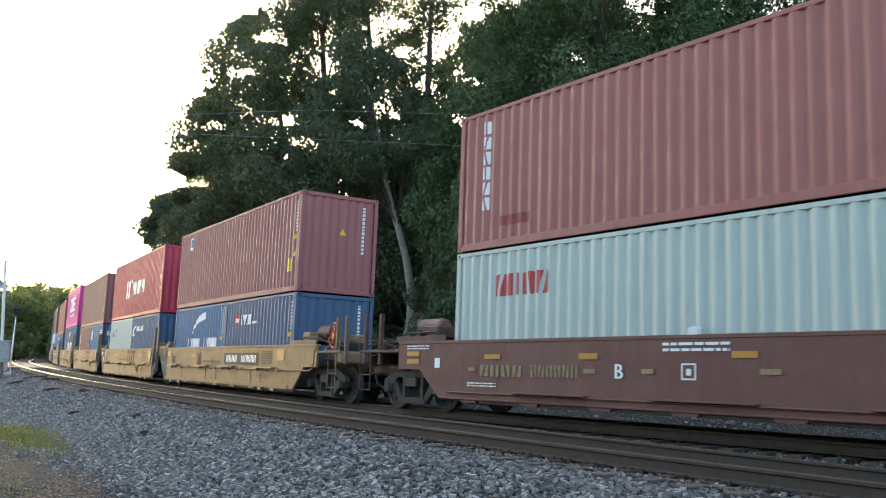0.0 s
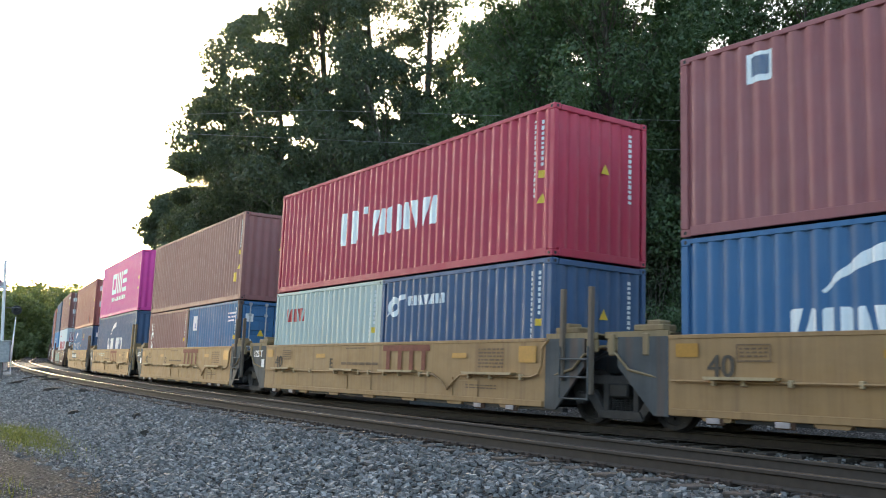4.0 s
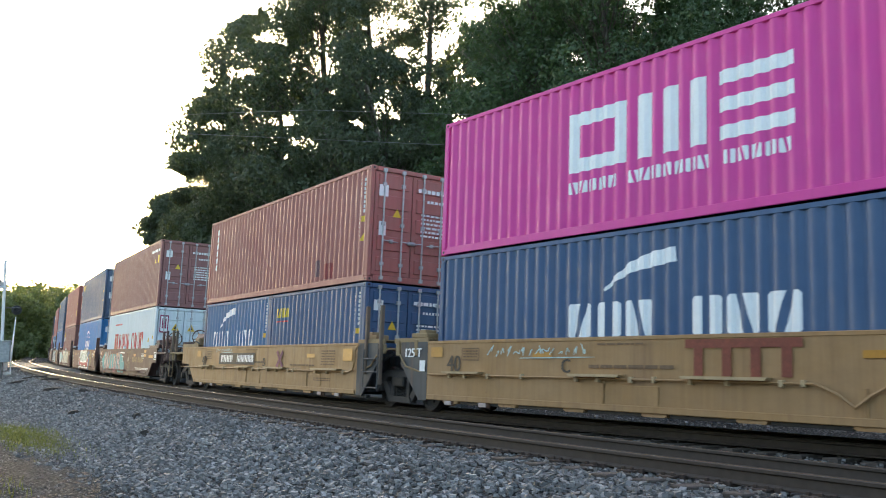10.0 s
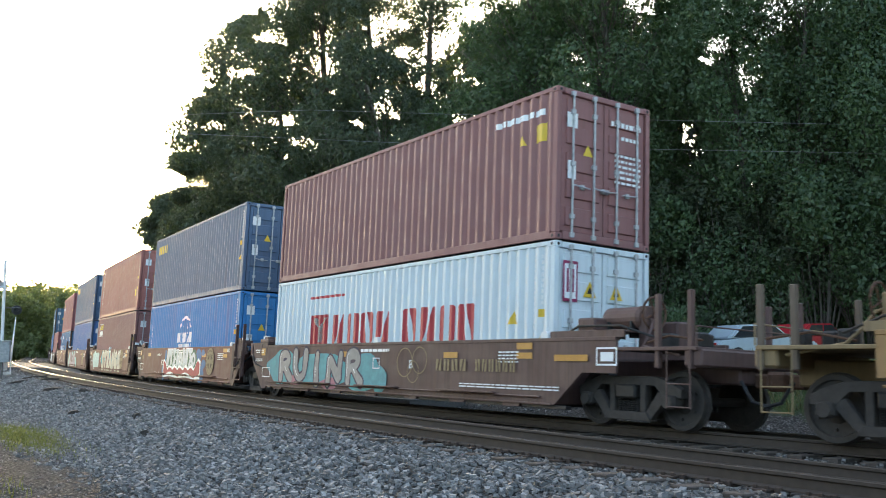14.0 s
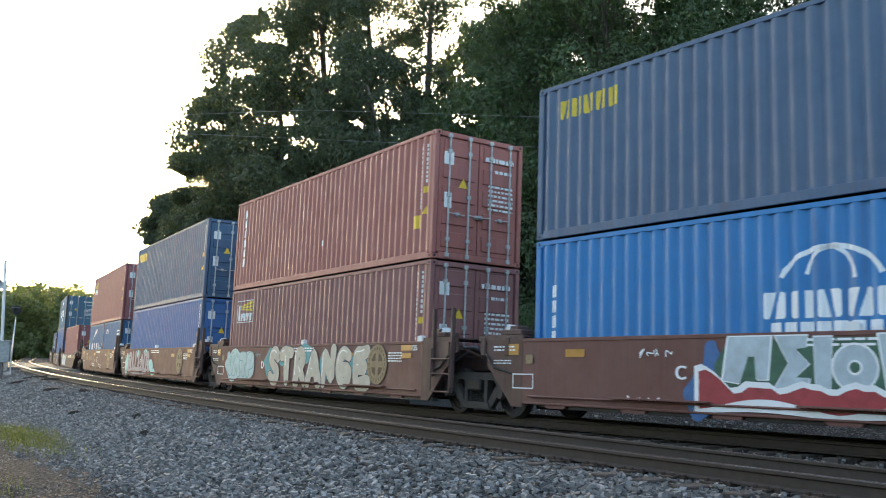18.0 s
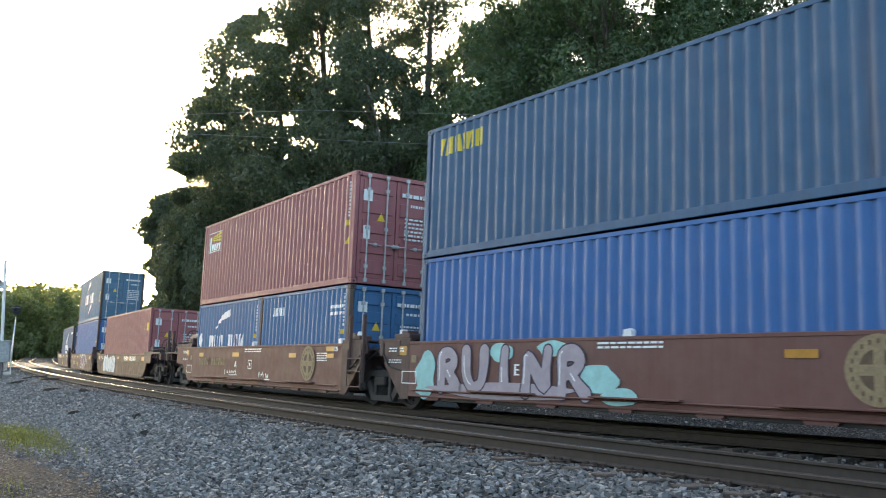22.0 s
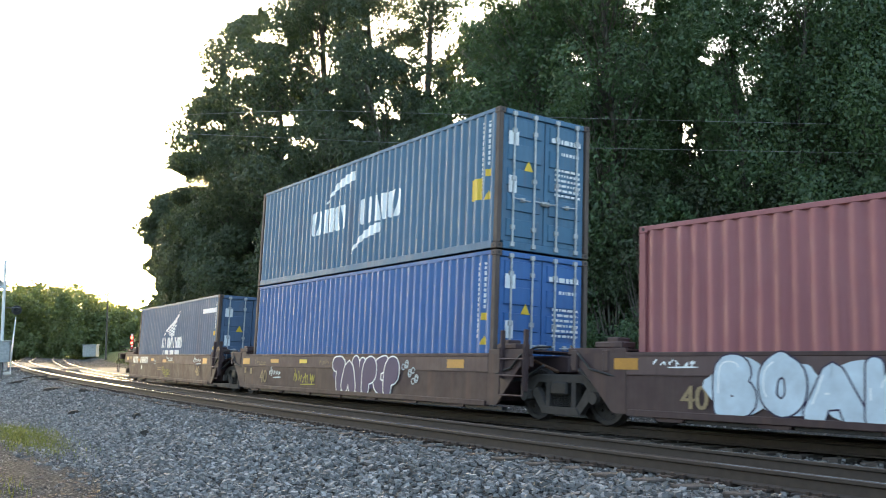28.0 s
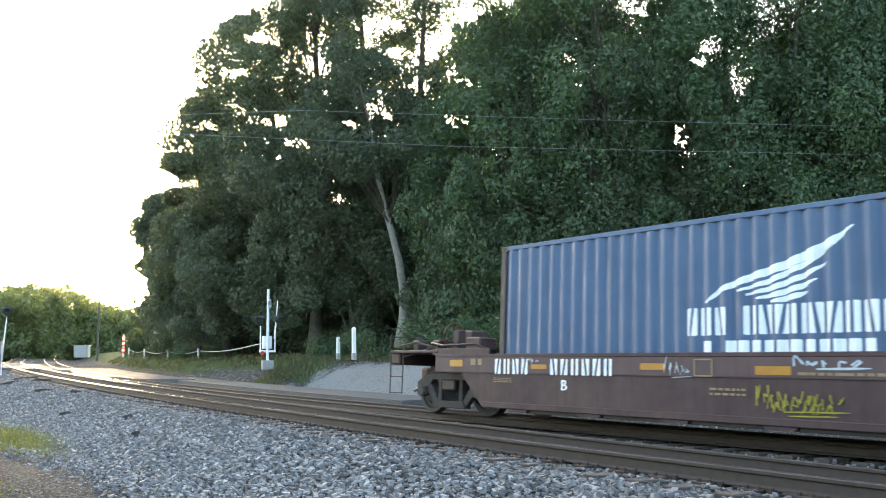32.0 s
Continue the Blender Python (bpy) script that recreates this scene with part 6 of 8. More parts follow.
def couple_cars():
    y = "mustard yellow well car"
    bn = "oxide red well car"
    nk = "dirty dark brown well car"
    B0 = [("lettering", blocks(4, 1.07, 0.75, 2.34, 0.97, 0.9, 1) + blocks(6, 2.53, 0.76, 3.77, 0.98, 0.9, 2), LETTER_TAN, "faded tan name and number bars"),
          ("lettering", bold(letters("B", 0.34), 4.68, 0.87), LETTER_WHITE, "white unit letter"), ("lettering", bars(5.59, 1.18, 6.82, 1.36, 2, 3), LETTER_WHITE, ""),
          ("stencil_box", frame_box(5.95, 0.77, 6.22, 1.02, 0.025) + rect(6.04, 0.84, 6.13, 0.94), LETTER_WHITE, "white stencilled box"),
          ("reflector_plate", rect(1.24, 1.08, 1.7, 1.17) + rect(3.78, 1.08, 4.22, 1.18) + rect(6.85, 1.1, 7.28, 1.2) + rect(-1.4, 0.98, -0.95, 1.08) + rect(-1.4, 1.14, -0.95, 1.24), ORANGE, "orange reflective plates"),
          ("placard", rect(-0.38, 0.9, -0.2, 1.1), LETTER_WHITE, ""), ("placard", rect(0.75, 0.84, 0.95, 0.92) + rect(3.89, 0.84, 4.17, 0.92) + rect(5.17, 0.85, 5.42, 0.93) + rect(7.31, 0.87, 7.65, 0.95), LETTER_TAN, "faded tan plates"), ("lettering", bars(0.72, 0.54, 1.6, 0.64, 2, 9) + bars(-1.4, 1.27, -0.6, 1.38, 2, 7), LETTER_WHITE, "")]
    well_car(0, "bnsf", "coupler", "joint", bn + " with faded tan lettering", BN, BN_END, BN_END, B0)
    well_car(1, "ttx", "joint", "coupler", y + " with a black number board", TTX, TTX_END, TTX_DECK, ttx_marks("A", True, False) + [("painted_cross", cross(4.1, 1.05, 0.24), CROSS, "faded purple and orange cross")])
    well_car(2, "ttx", "joint", "joint", y + " with dark grey ends and a brown name", TTX, TTX_END, TTX_DECK, ttx_marks("E") + T125)
    well_car(3, "ttx", "joint", "joint", y + " with dark grey ends and a brown name", TTX, TTX_END, TTX_DECK, ttx_marks("D") + T125)
    well_car(4, "ttx", "joint", "joint", y + " scrawled with pale green chalk", TTX, TTX_END, TTX_DECK, ttx_marks("C") + T125 + [("graffiti", scrawl(1.9, 4.6, 1.12, 1.38, 14, 3, 0.02), GRAF_PALE, "pale green scrawl")])
    well_car(5, "ttx", "coupler", "joint", y + " with a black number board", TTX, TTX_END, TTX_DECK, ttx_marks("B", False, False, 6.35) + [("number_board", rect(2.4, 0.88, 5.6, 1.24), BLACK, "black number board"), ("lettering", blocks(4, 2.55, 0.95, 3.7, 1.17, 0.9, 8) + blocks(6, 4.05, 0.95, 5.5, 1.17, 0.9, 7), LETTER_WHITE, "pale number bars"), ("painted_cross", cross(7.55, 1.05, 0.26), CROSS, "faded purple and orange cross"), ("lettering", bars(8.3, 0.86, 9.9, 0.94, 1, 12), LETTER_FAINT, ""), ("graffiti", scrawl(2.1, 3.6, 1.26, 1.42, 10, 4, 0.02), GRAF_PALE, "pale green scrawl")])
    g6 = well_car(6, "bnsf", "joint", "coupler", bn + " with a cyan and grey sprayed piece", BN6, BN6, BN6, bn_marks(False, "B")[:2] + [("stencil_box", frame_box(13.5, 0.98, 13.98, 1.28, 0.03) + rect(13.6, 1.05, 13.9, 1.2), LETTER_WHITE, "white stencilled box"), ("reflector_plate", rect(12.45, 1.05, 13.3, 1.16), ORANGE, ""), ("lettering", bold(letters("B", 0.26), 7.75, 0.95), LETTER_WHITE, "white unit letter"), ("lettering", bars(5.5, 1.2, 6.8, 1.34, 1, 3) + bars(9.6, 0.52, 12.6, 0.62, 2, 5), LETTER_WHITE, ""), ("stencil_box", frame_box(6.1, 0.85, 6.4, 1.1), LETTER_WHITE, ""), ("graffiti", ring(7.5, 1.0, 0.30, 0.325, 20) + ring(8.1, 1.05, 0.27, 0.295, 20) + ring(7.85, 0.8, 0.22, 0.24, 20), LETTER_TAN, "thin tan loops"), ("lettering", blocks(4, 8.7, 0.84, 9.85, 1.08, 0.8, 1) + blocks(6, 10.1, 0.84, 11.4, 1.08, 0.8, 2), LETTER_TAN, "faded tan name and number bars")])
    cloud(g6, ((1.0, 0.85, 1.8, 0.9), (3.4, 0.8, 3.2, 0.95), (5.6, 0.75, 1.7, 0.95), (6.4, 0.6, 0.7, 0.6)), GRAF_CYAN, "cyan sprayed cloud")
    cloud(g6, ((3.9, 0.45, 0.9, 0.3), (1.9, 0.5, 0.7, 0.3)), GRAF_PINK, "pink sprayed cloud", 0.0055)
    puffed(g6, "RUINR", 0.7, 5.6, 0.34, 1.36, GRAF_GREY, GRAF_DARK, 0.23, 0.05, 2)
    g7 = well_car(7, "bnsf", "joint", "joint", bn + " with a silver and red sprayed piece", BN, BN_END, BN_END, bn_marks(True, "C", 10.01)[:1] + bn_marks(True, "C", 10.01)[1:] + [("graffiti", scrawl(2.6, 3.3, 1.1, 1.28, 4, 6, 0.02) + scrawl(2.4, 3.1, 0.4, 0.55, 4, 7, 0.02), LETTER_WHITE, "small white tag")])
    cloud(g7, ((3.78, 0.55, 0.5, 0.7), (4.0, 1.1, 0.3, 0.6), (8.95, 0.5, 0.8, 0.6), (8.6, 1.15, 0.7, 0.45), (9.25, 0.85, 0.5, 0.3), (9.15, 1.25, 0.35, 0.25)), GRAF_BLUE, "blue sprayed cloud")
    dripping_piece(g7)
    g8 = well_car(8, "bnsf", "joint", "joint", bn + " sprayed with big cream letters", BN, BN_END, BN_END, bn_marks(True, "D", 10.35) + [("graffiti", scrawl(2.9, 3.3, 1.1, 1.28, 3, 4, 0.02), GRAF_CYAN, "")])
    cloud(g8, ((4.0, 0.95, 0.75, 0.8), (9.75, 0.95, 0.9, 0.85), (5.0, 1.15, 0.8, 0.6), (6.4, 1.2, 0.9, 0.5), (7.6, 0.9, 0.6, 0.8), (8.8, 0.95, 0.9, 0.7)), GRAF_CYAN, "cyan sprayed cloud")
    cloud(g8, ((1.05, 0.86, 1.3, 0.95), (1.7, 0.85, 1.4, 0.92), (2.25, 0.85, 1.2, 0.9)), GRAF_PALE, "pale aqua sprayed mass", 0.0045)
    wild(g8, 0.5, 2.75, 0.48, 1.3, 4, 33, GRAF_PALE, GRAF_AQUA, 0.24, 0.025, 0.007)
    puffed(g8, "STRANGE", 3.85, 9.95, 0.28, 1.47, GRAF_CREAM, GRAF_DARK, 0.33, 0.024, 3)
    g9 = well_car(9, "bnsf", "joint", "joint", bn + " with a lilac and mint sprayed piece", BN, BN_END, BN_END, bn_marks(True, "E", 10.32))
    cloud(g9, ((0.55, 0.75, 0.7, 0.95), (5.5, 0.75, 0.9, 0.55), (6.0, 0.47, 0.8, 0.3), (3.0, 1.2, 0.7, 0.35), (4.4, 1.27, 0.8, 0.26), (0.5, 0.45, 0.6, 0.25)), GRAF_MINT, "mint sprayed cloud")
    cloud(g9, ((3.0, 0.48, 4.2, 0.3),), GRAF_LILAC, "lilac sprayed base", 0.0075)
    puffed(g9, "RUINR", 0.85, 5.3, 0.36, 1.4, GRAF_LILAC, GRAF_DARK, 0.25, 0.03, 4)
    well_car(10, "bnsf", "coupler", "joint", bn + " with faded tan lettering", BN, BN_END, BN_END, bn_marks(True, "A", 10.3, 4.75) + [("lettering", blocks(4, 1.0, 0.84, 2.1, 1.08, 0.8, 1) + blocks(6, 2.35, 0.84, 3.75, 1.08, 0.8, 2), LETTER_TAN, "faded tan name and number bars"), ("graffiti", scrawl(3.8, 4.95, 0.56, 0.78, 6, 7, 0.028), LETTER_WHITE, "white tag"), ("graffiti", scrawl(6.8, 7.7, 0.48, 0.72, 5, 9, 0.028), LETTER_WHITE, "white tag"), ("stencil_box", frame_box(5.9, 0.75, 6.2, 1.02) + rect(5.98, 0.83, 6.1, 0.93), LETTER_WHITE, "white stencilled box")])
    g11 = well_car(11, "nok", "joint", "coupler", nk + " with silver puffed shapes", NOK, NOK, NOK, [("reflector_plate", rect(-0.34, 0.92, 0.15, 1.1) + rect(5.69, 0.97, 6.21, 1.07) + rect(8.3, 0.95, 8.9, 1.07) + rect(12.0, 0.92, 12.6, 1.08), ORANGE, "orange reflective plates"), ("lettering", bold(letters("40", 0.5), 1.22, 0.5), LETTER_TAN, "tan stencilled 40"), ("lettering", blocks(4, 7.6, 0.9, 8.6, 1.1, 0.8, 1) + blocks(6, 9.0, 0.9, 10.6, 1.1, 0.8, 2), LETTER_WHITE, "pale name and number bars"), ("graffiti", scrawl(0.45, 1.25, 0.97, 1.1, 6, 8, 0.025), LETTER_WHITE, "")], sill_top=1.18)
    cloud(g11, ((1.95, 0.68, 1.0, 0.82), (2.8, 0.68, 1.0, 0.82), (3.7, 0.68, 1.0, 0.82), (4.7, 0.68, 1.1, 0.82)), GRAF_ICE, "ice blue sprayed mass", 0.0085)
    puffed(g11, "BOAKS", 1.5, 5.2, 0.21, 1.17, GRAF_ICE, GRAF_DARK, 0.27, 0.025, 6, True, 0.0105)
    g12 = well_car(12, "nok", "joint", "joint", nk + " with dark violet and white shapes", NOK, NOK, NOK, [("reflector_plate", rect(-0.27, 0.9, 0.26, 1.07) + rect(1.85, 0.95, 2.4, 1.05) + rect(10.9, 0.9, 11.5, 1.07), ORANGE, "orange reflective plates"), ("lettering", bold(letters("40", 0.52), 1.37, 0.54), LETTER_TAN, "tan stencilled 40"), ("graffiti", scrawl(1.8, 2.6, 0.56, 0.84, 5, 12, 0.04), GRAF_SILVER, "pale blue tag"), ("graffiti", scrawl(3.5, 4.75, 0.42, 0.8, 9, 14, 0.035), GRAF_YELLOW, "olive yellow scrawl"), ("reflector_plate", rect(3.8, 0.95, 4.28, 1.05), YELLOW, "yellow plate"), ("graffiti", scrawl(0.7, 1.5, 0.9, 1.05, 6, 15, 0.015) + scrawl(5.0, 6.0, 0.9, 1.1, 6, 16, 0.012), LETTER_TAN, ""), ("placard", rect(-0.1, 0.64, 0.05, 0.8) + rect(0.35, 0.62, 0.5, 0.78), LETTER_TAN, ""), ("lettering", bars(6.2, 0.5, 7.6, 0.62, 2, 3), LETTER_WHITE, "")], sill_top=1.18)
    cloud(g12, ((6.5, 0.66, 1.2, 0.7), (7.4, 0.66, 1.4, 0.7), (8.3, 0.66, 1.1, 0.7)), GRAF_VIOLET, "dark violet sprayed mass", 0.0085)
    wild(g12, 5.9, 8.95, 0.21, 1.17, 6, 61, GRAF_VIOLET, LETTER_WHITE, 0.33, 0.035, 0.0105)
    part("graffiti", flat([p for k in range(9) for p in ring(9.2 + 0.07 * k + 0.06 * (k % 2), 0.9 - 0.05 * k + 0.09 * (k % 3), 0.05, 0.075, 10)], proud=0.01), GRAF_SILVER, g12, "cluster of pale blue rings")
    well_car(13, "nok", "coupler", "joint", nk + " with yellow and white scrawls", NOK, NOK, NOK, [("lettering", blocks(4, 0.08, 0.82, 1.05, 1.1, 0.8, 1) + blocks(6, 1.55, 0.82, 3.05, 1.1, 0.8, 2), LETTER_WHITE, "pale name and number bars"), ("lettering", bold(letters("B", 0.26), 1.93, 0.64), LETTER_WHITE, "white unit letter"), ("reflector_plate", rect(-1.25, 0.95, -0.85, 1.08) + rect(1.1, 0.92, 1.5, 1.0) + rect(3.6, 0.93, 4.1, 1.03) + rect(5.65, 0.88, 6.2, 1.0) + rect(11.4, 0.88, 11.9, 1.06), ORANGE, "orange reflective plates"), ("graffiti", scrawl(5.65, 6.95, 0.42, 0.8, 12, 9, 0.022) + scrawl(5.8, 6.8, 0.36, 0.66, 8, 19, 0.02), GRAF_YELLOW, "yellow scrawl"), ("graffiti", scrawl(6.2, 7.25, 0.98, 1.16, 5, 10, 0.032), GRAF_SILVER, "pale blue scrawl"), ("placard", rect(-0.6, 0.98, -0.45, 1.1) + rect(-0.38, 0.98, -0.26, 1.1), LETTER_TAN, "small pale plates"), ("stencil_box", frame_box(4.62, 0.84, 4.95, 1.1), LETTER_TAN, "pale stencilled box"), ("lettering", bars(4.9, 0.56, 5.5, 0.7, 2, 21) + bars(6.3, 0.86, 7.5, 0.94, 1, 22) + bars(0.1, 0.66, 0.6, 0.76, 3, 23), LETTER_TAN, ""), ("graffiti", scrawl(4.05, 4.55, 0.84, 1.1, 5, 24, 0.014) + scrawl(0.85, 1.35, 1.02, 1.14, 4, 25, 0.014), GRAF_SILVER, "faint pale tag"), ("lettering", bold(letters("40", 0.5), 10.85, 0.6), LETTER_TAN, "tan stencilled 40"), ("graffiti", scrawl(10.25, 11.2, 0.88, 1.15, 5, 12, 0.04), GRAF_SILVER, "")], sill_top=1.18)


T125 = [("lettering", bold(letters("125 T", 0.27), -0.62, 1.2), LETTER_WHITE, "white stencilled 125 T"), ("placard", rect(-0.35, 0.82, -0.15, 1.05), LETTER_WHITE, "")]
load_train()
couple_cars()


# ---- trees and shrubs ----
def leaf_mesh(name, centres, sizes, rs, mat, parent, label="", kind="", droop=0.35, out=None, stray=0.75, fine=True):
    """Leaves that face outwards from their clump and the sky, each hanging a little."""
    n = len(centres)
    nrm = rs.normal(size=(n, 3)) * stray
    if out is not None:
        nrm += out * 0.9
    nrm[:, 2] += 0.12
    nrm /= np.linalg.norm(nrm, axis=1)[:, None] + 1e-9
    d = rs.normal(size=(n, 3))
    d[:, 2] -= droop * 2
    d -= nrm * np.sum(d * nrm, 1)[:, None]
    d /= np.linalg.norm(d, axis=1)[:, None] + 1e-9
    e = np.cross(nrm, d)
    L, W = sizes[:, None], (sizes * rs.uniform(0.45, 0.7, n))[:, None]
    if fine:
        bend = nrm * L * rs.uniform(-0.16, 0.16, n)[:, None]
        v = np.stack([centres - d * L * 0.5, centres + e * W * 0.5 + bend, centres + d * L * 0.5, centres - e * W * 0.5 + bend], 1).reshape(-1, 3)
        k = np.arange(n) * 4
        f = np.concatenate([np.stack([k, k + 1, k + 2], 1), np.stack([k, k + 2, k + 3], 1)])
    else:
        v = np.stack([centres - d * L * 0.5 - e * W * 0.5, centres - d * L * 0.4 + e * W * 0.7, centres + d * L * 0.6], 1).reshape(-1, 3)
        k = np.arange(n) * 3
        f = np.stack([k, k + 1, k + 2], 1)
    ob = from_arrays(name, v, f, mat, parent, label)
    return tagged(ob, kind=kind)


BARK = plain("grey_bark", (0.13, 0.115, 0.095), 0.9, 0, 6, 0.45, 0.5)
PALE_BARK = plain("pale_bark", (0.30, 0.28, 0.24), 0.85, 0, 5, 0.35, 0.4)
LEAF_DARK = leafy("dark_green_leaves", (0.047, 0.068, 0.042), (0.078, 0.110, 0.062))
LEAF_MID = leafy("mid_green_leaves", (0.044, 0.080, 0.038), (0.075, 0.130, 0.058))
# Paler and yellower: haze and low sun are tinted into these far leaves.
LEAF_HAZED = leafy("hazed_yellow_green_leaves", (0.08, 0.115, 0.05), (0.16, 0.20, 0.085), 0.07)


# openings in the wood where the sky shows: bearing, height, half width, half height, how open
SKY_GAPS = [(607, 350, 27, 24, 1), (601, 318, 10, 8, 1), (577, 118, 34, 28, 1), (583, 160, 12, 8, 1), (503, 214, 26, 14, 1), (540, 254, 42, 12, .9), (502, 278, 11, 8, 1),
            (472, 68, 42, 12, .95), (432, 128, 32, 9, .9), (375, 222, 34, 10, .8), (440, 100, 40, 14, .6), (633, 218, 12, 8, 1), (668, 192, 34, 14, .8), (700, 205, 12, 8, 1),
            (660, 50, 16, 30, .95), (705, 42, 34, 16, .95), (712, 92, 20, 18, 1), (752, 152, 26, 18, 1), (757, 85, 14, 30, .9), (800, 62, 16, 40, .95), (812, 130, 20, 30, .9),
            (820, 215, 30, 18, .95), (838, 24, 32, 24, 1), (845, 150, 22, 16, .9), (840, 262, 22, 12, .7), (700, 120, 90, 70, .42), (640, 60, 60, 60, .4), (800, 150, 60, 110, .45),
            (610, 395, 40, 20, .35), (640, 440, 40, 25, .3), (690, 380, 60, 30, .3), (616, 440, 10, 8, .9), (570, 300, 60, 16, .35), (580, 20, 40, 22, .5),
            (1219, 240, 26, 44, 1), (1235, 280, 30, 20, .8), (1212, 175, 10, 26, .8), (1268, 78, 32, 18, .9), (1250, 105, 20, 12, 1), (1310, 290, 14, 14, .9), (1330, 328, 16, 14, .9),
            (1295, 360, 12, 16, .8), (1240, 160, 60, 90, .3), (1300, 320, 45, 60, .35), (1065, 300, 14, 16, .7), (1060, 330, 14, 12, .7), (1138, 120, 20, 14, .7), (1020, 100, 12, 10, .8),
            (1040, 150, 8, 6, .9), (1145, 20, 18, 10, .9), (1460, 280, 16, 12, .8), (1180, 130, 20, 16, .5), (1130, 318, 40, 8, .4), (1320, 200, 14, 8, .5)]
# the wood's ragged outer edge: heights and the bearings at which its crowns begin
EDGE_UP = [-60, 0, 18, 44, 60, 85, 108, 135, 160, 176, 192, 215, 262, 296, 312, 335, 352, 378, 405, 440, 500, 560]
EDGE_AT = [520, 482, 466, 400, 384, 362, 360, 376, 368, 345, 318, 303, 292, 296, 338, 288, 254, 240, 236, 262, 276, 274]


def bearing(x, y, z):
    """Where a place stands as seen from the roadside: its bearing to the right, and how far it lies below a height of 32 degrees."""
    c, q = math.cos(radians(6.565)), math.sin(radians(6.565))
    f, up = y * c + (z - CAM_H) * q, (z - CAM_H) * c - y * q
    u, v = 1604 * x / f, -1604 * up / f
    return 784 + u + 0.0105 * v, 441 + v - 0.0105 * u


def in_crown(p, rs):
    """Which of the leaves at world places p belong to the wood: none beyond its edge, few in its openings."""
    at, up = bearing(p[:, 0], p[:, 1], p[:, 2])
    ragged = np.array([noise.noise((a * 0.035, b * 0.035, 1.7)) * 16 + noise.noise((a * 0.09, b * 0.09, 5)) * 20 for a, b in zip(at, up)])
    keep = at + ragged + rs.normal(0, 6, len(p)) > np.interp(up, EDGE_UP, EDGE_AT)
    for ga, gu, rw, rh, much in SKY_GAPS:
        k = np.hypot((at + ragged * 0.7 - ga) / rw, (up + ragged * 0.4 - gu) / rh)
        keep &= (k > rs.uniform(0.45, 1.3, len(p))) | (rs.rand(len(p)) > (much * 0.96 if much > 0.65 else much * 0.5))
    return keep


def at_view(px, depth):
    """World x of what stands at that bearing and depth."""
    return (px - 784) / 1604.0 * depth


def tree(px, depth, height, spread, low_at, leaves, seed, mat, label, leaf=0.34, bark=None, lean=(0, 0), clumps=34, girth=1.0, foot=None, fine=True):
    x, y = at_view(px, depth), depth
    rs, r = np.random.RandomState(seed), random.Random(seed)
    s, d = to_line(np.array([x]), np.array([y]))
    z0 = foot if foot is not None else float(ground_z(s, d)[0]) - 0.1
    t = thing("tree", label, "tree", "trees behind the track", m=Matrix.Translation((x, y, z0)))
    h = height - z0
    bark = bark or BARK
    b = bmesh.new()
    n = 9
    spine = [(lean[0] * (k / n) ** 2 + 0.25 * math.sin(seed + k * 0.9), lean[1] * (k / n) ** 2 + 0.2 * math.cos(seed * 2 + k), h * 0.86 * k / n) for k in range(n + 1)]
    r0 = (0.009 * h + 0.06) * girth
    tube(b, spine, [r0 * (1 - 0.82 * k / n) * (1.35 if k == 0 else 1) for k in range(n + 1)], 9)
    part("trunk", b, bark, t, smooth=True)
    cs = []
    b = bmesh.new()
    for k in range(clumps):
        zt = r.uniform(low_at, 1.0)
        rad = spread * (1 - 0.75 * max(0, (zt - 0.55) / 0.45) ** 1.6) * (0.55 + 0.45 * min(1, (zt - low_at + 0.08) / 0.25))
        a = r.uniform(0, 6.283)
        q = math.sqrt(r.uniform(0.08, 1))
        f = min(0.98, max(0.12, zt - 0.12 - 0.1 * q))
        i = f / 0.86 * n
        i0 = min(n - 1, int(i))
        p0 = Vector(spine[i0]).lerp(Vector(spine[i0 + 1]), min(1, i - i0))
        c = Vector((lean[0] * zt * zt + math.cos(a) * rad * q, lean[1] * zt + math.sin(a) * rad * q, zt * h))
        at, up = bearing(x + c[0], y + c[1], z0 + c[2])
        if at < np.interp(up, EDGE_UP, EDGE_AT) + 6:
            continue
        mid = p0.lerp(c, 0.55) + Vector((0, 0, 0.12 * (c - p0).length))
        rr = r0 * 0.16 * (1.1 - zt * 0.6)
        tube(b, [p0, mid, c], [rr, rr * 0.6, rr * 0.2], 5)
        cs.append((c, r.uniform(0.75, 1.5) * (0.55 + spread * 0.09)))
    part("branchwork", b, BARK, t, smooth=True)
    cen, siz, out = [], [], []
    shape = np.array([0.95, 0.95, 1.4]) if mat is LEAF_MID else np.array([1.15, 1.15, 1.0])
    size, many = (leaf * 0.74, 2.5) if fine else (leaf * 1.1, 1.6)
    per = max(20, int(leaves * many) // max(1, len(cs)))
    for c, rad in cs:
        m = int(per * r.uniform(0.7, 1.3))
        g = rs.normal(size=(m, 3))
        g /= np.linalg.norm(g, axis=1)[:, None]
        away = np.array([c[0] - lean[0] * c[2] / h, c[1] - lean[1] * c[2] / h, 0.0])
        out.append(g * 0.8 + away / (np.linalg.norm(away) + 0.5) * 0.6)
        g *= (rs.uniform(0.2, 1, m) ** 0.35)[:, None] * rad * shape
        cen.append(np.array(c) + g)
        siz.append(rs.uniform(0.6, 1.35, m) * size)
    cen, siz, out = np.concatenate(cen), np.concatenate(siz), np.concatenate(out)
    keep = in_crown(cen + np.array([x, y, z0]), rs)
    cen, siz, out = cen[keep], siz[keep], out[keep]
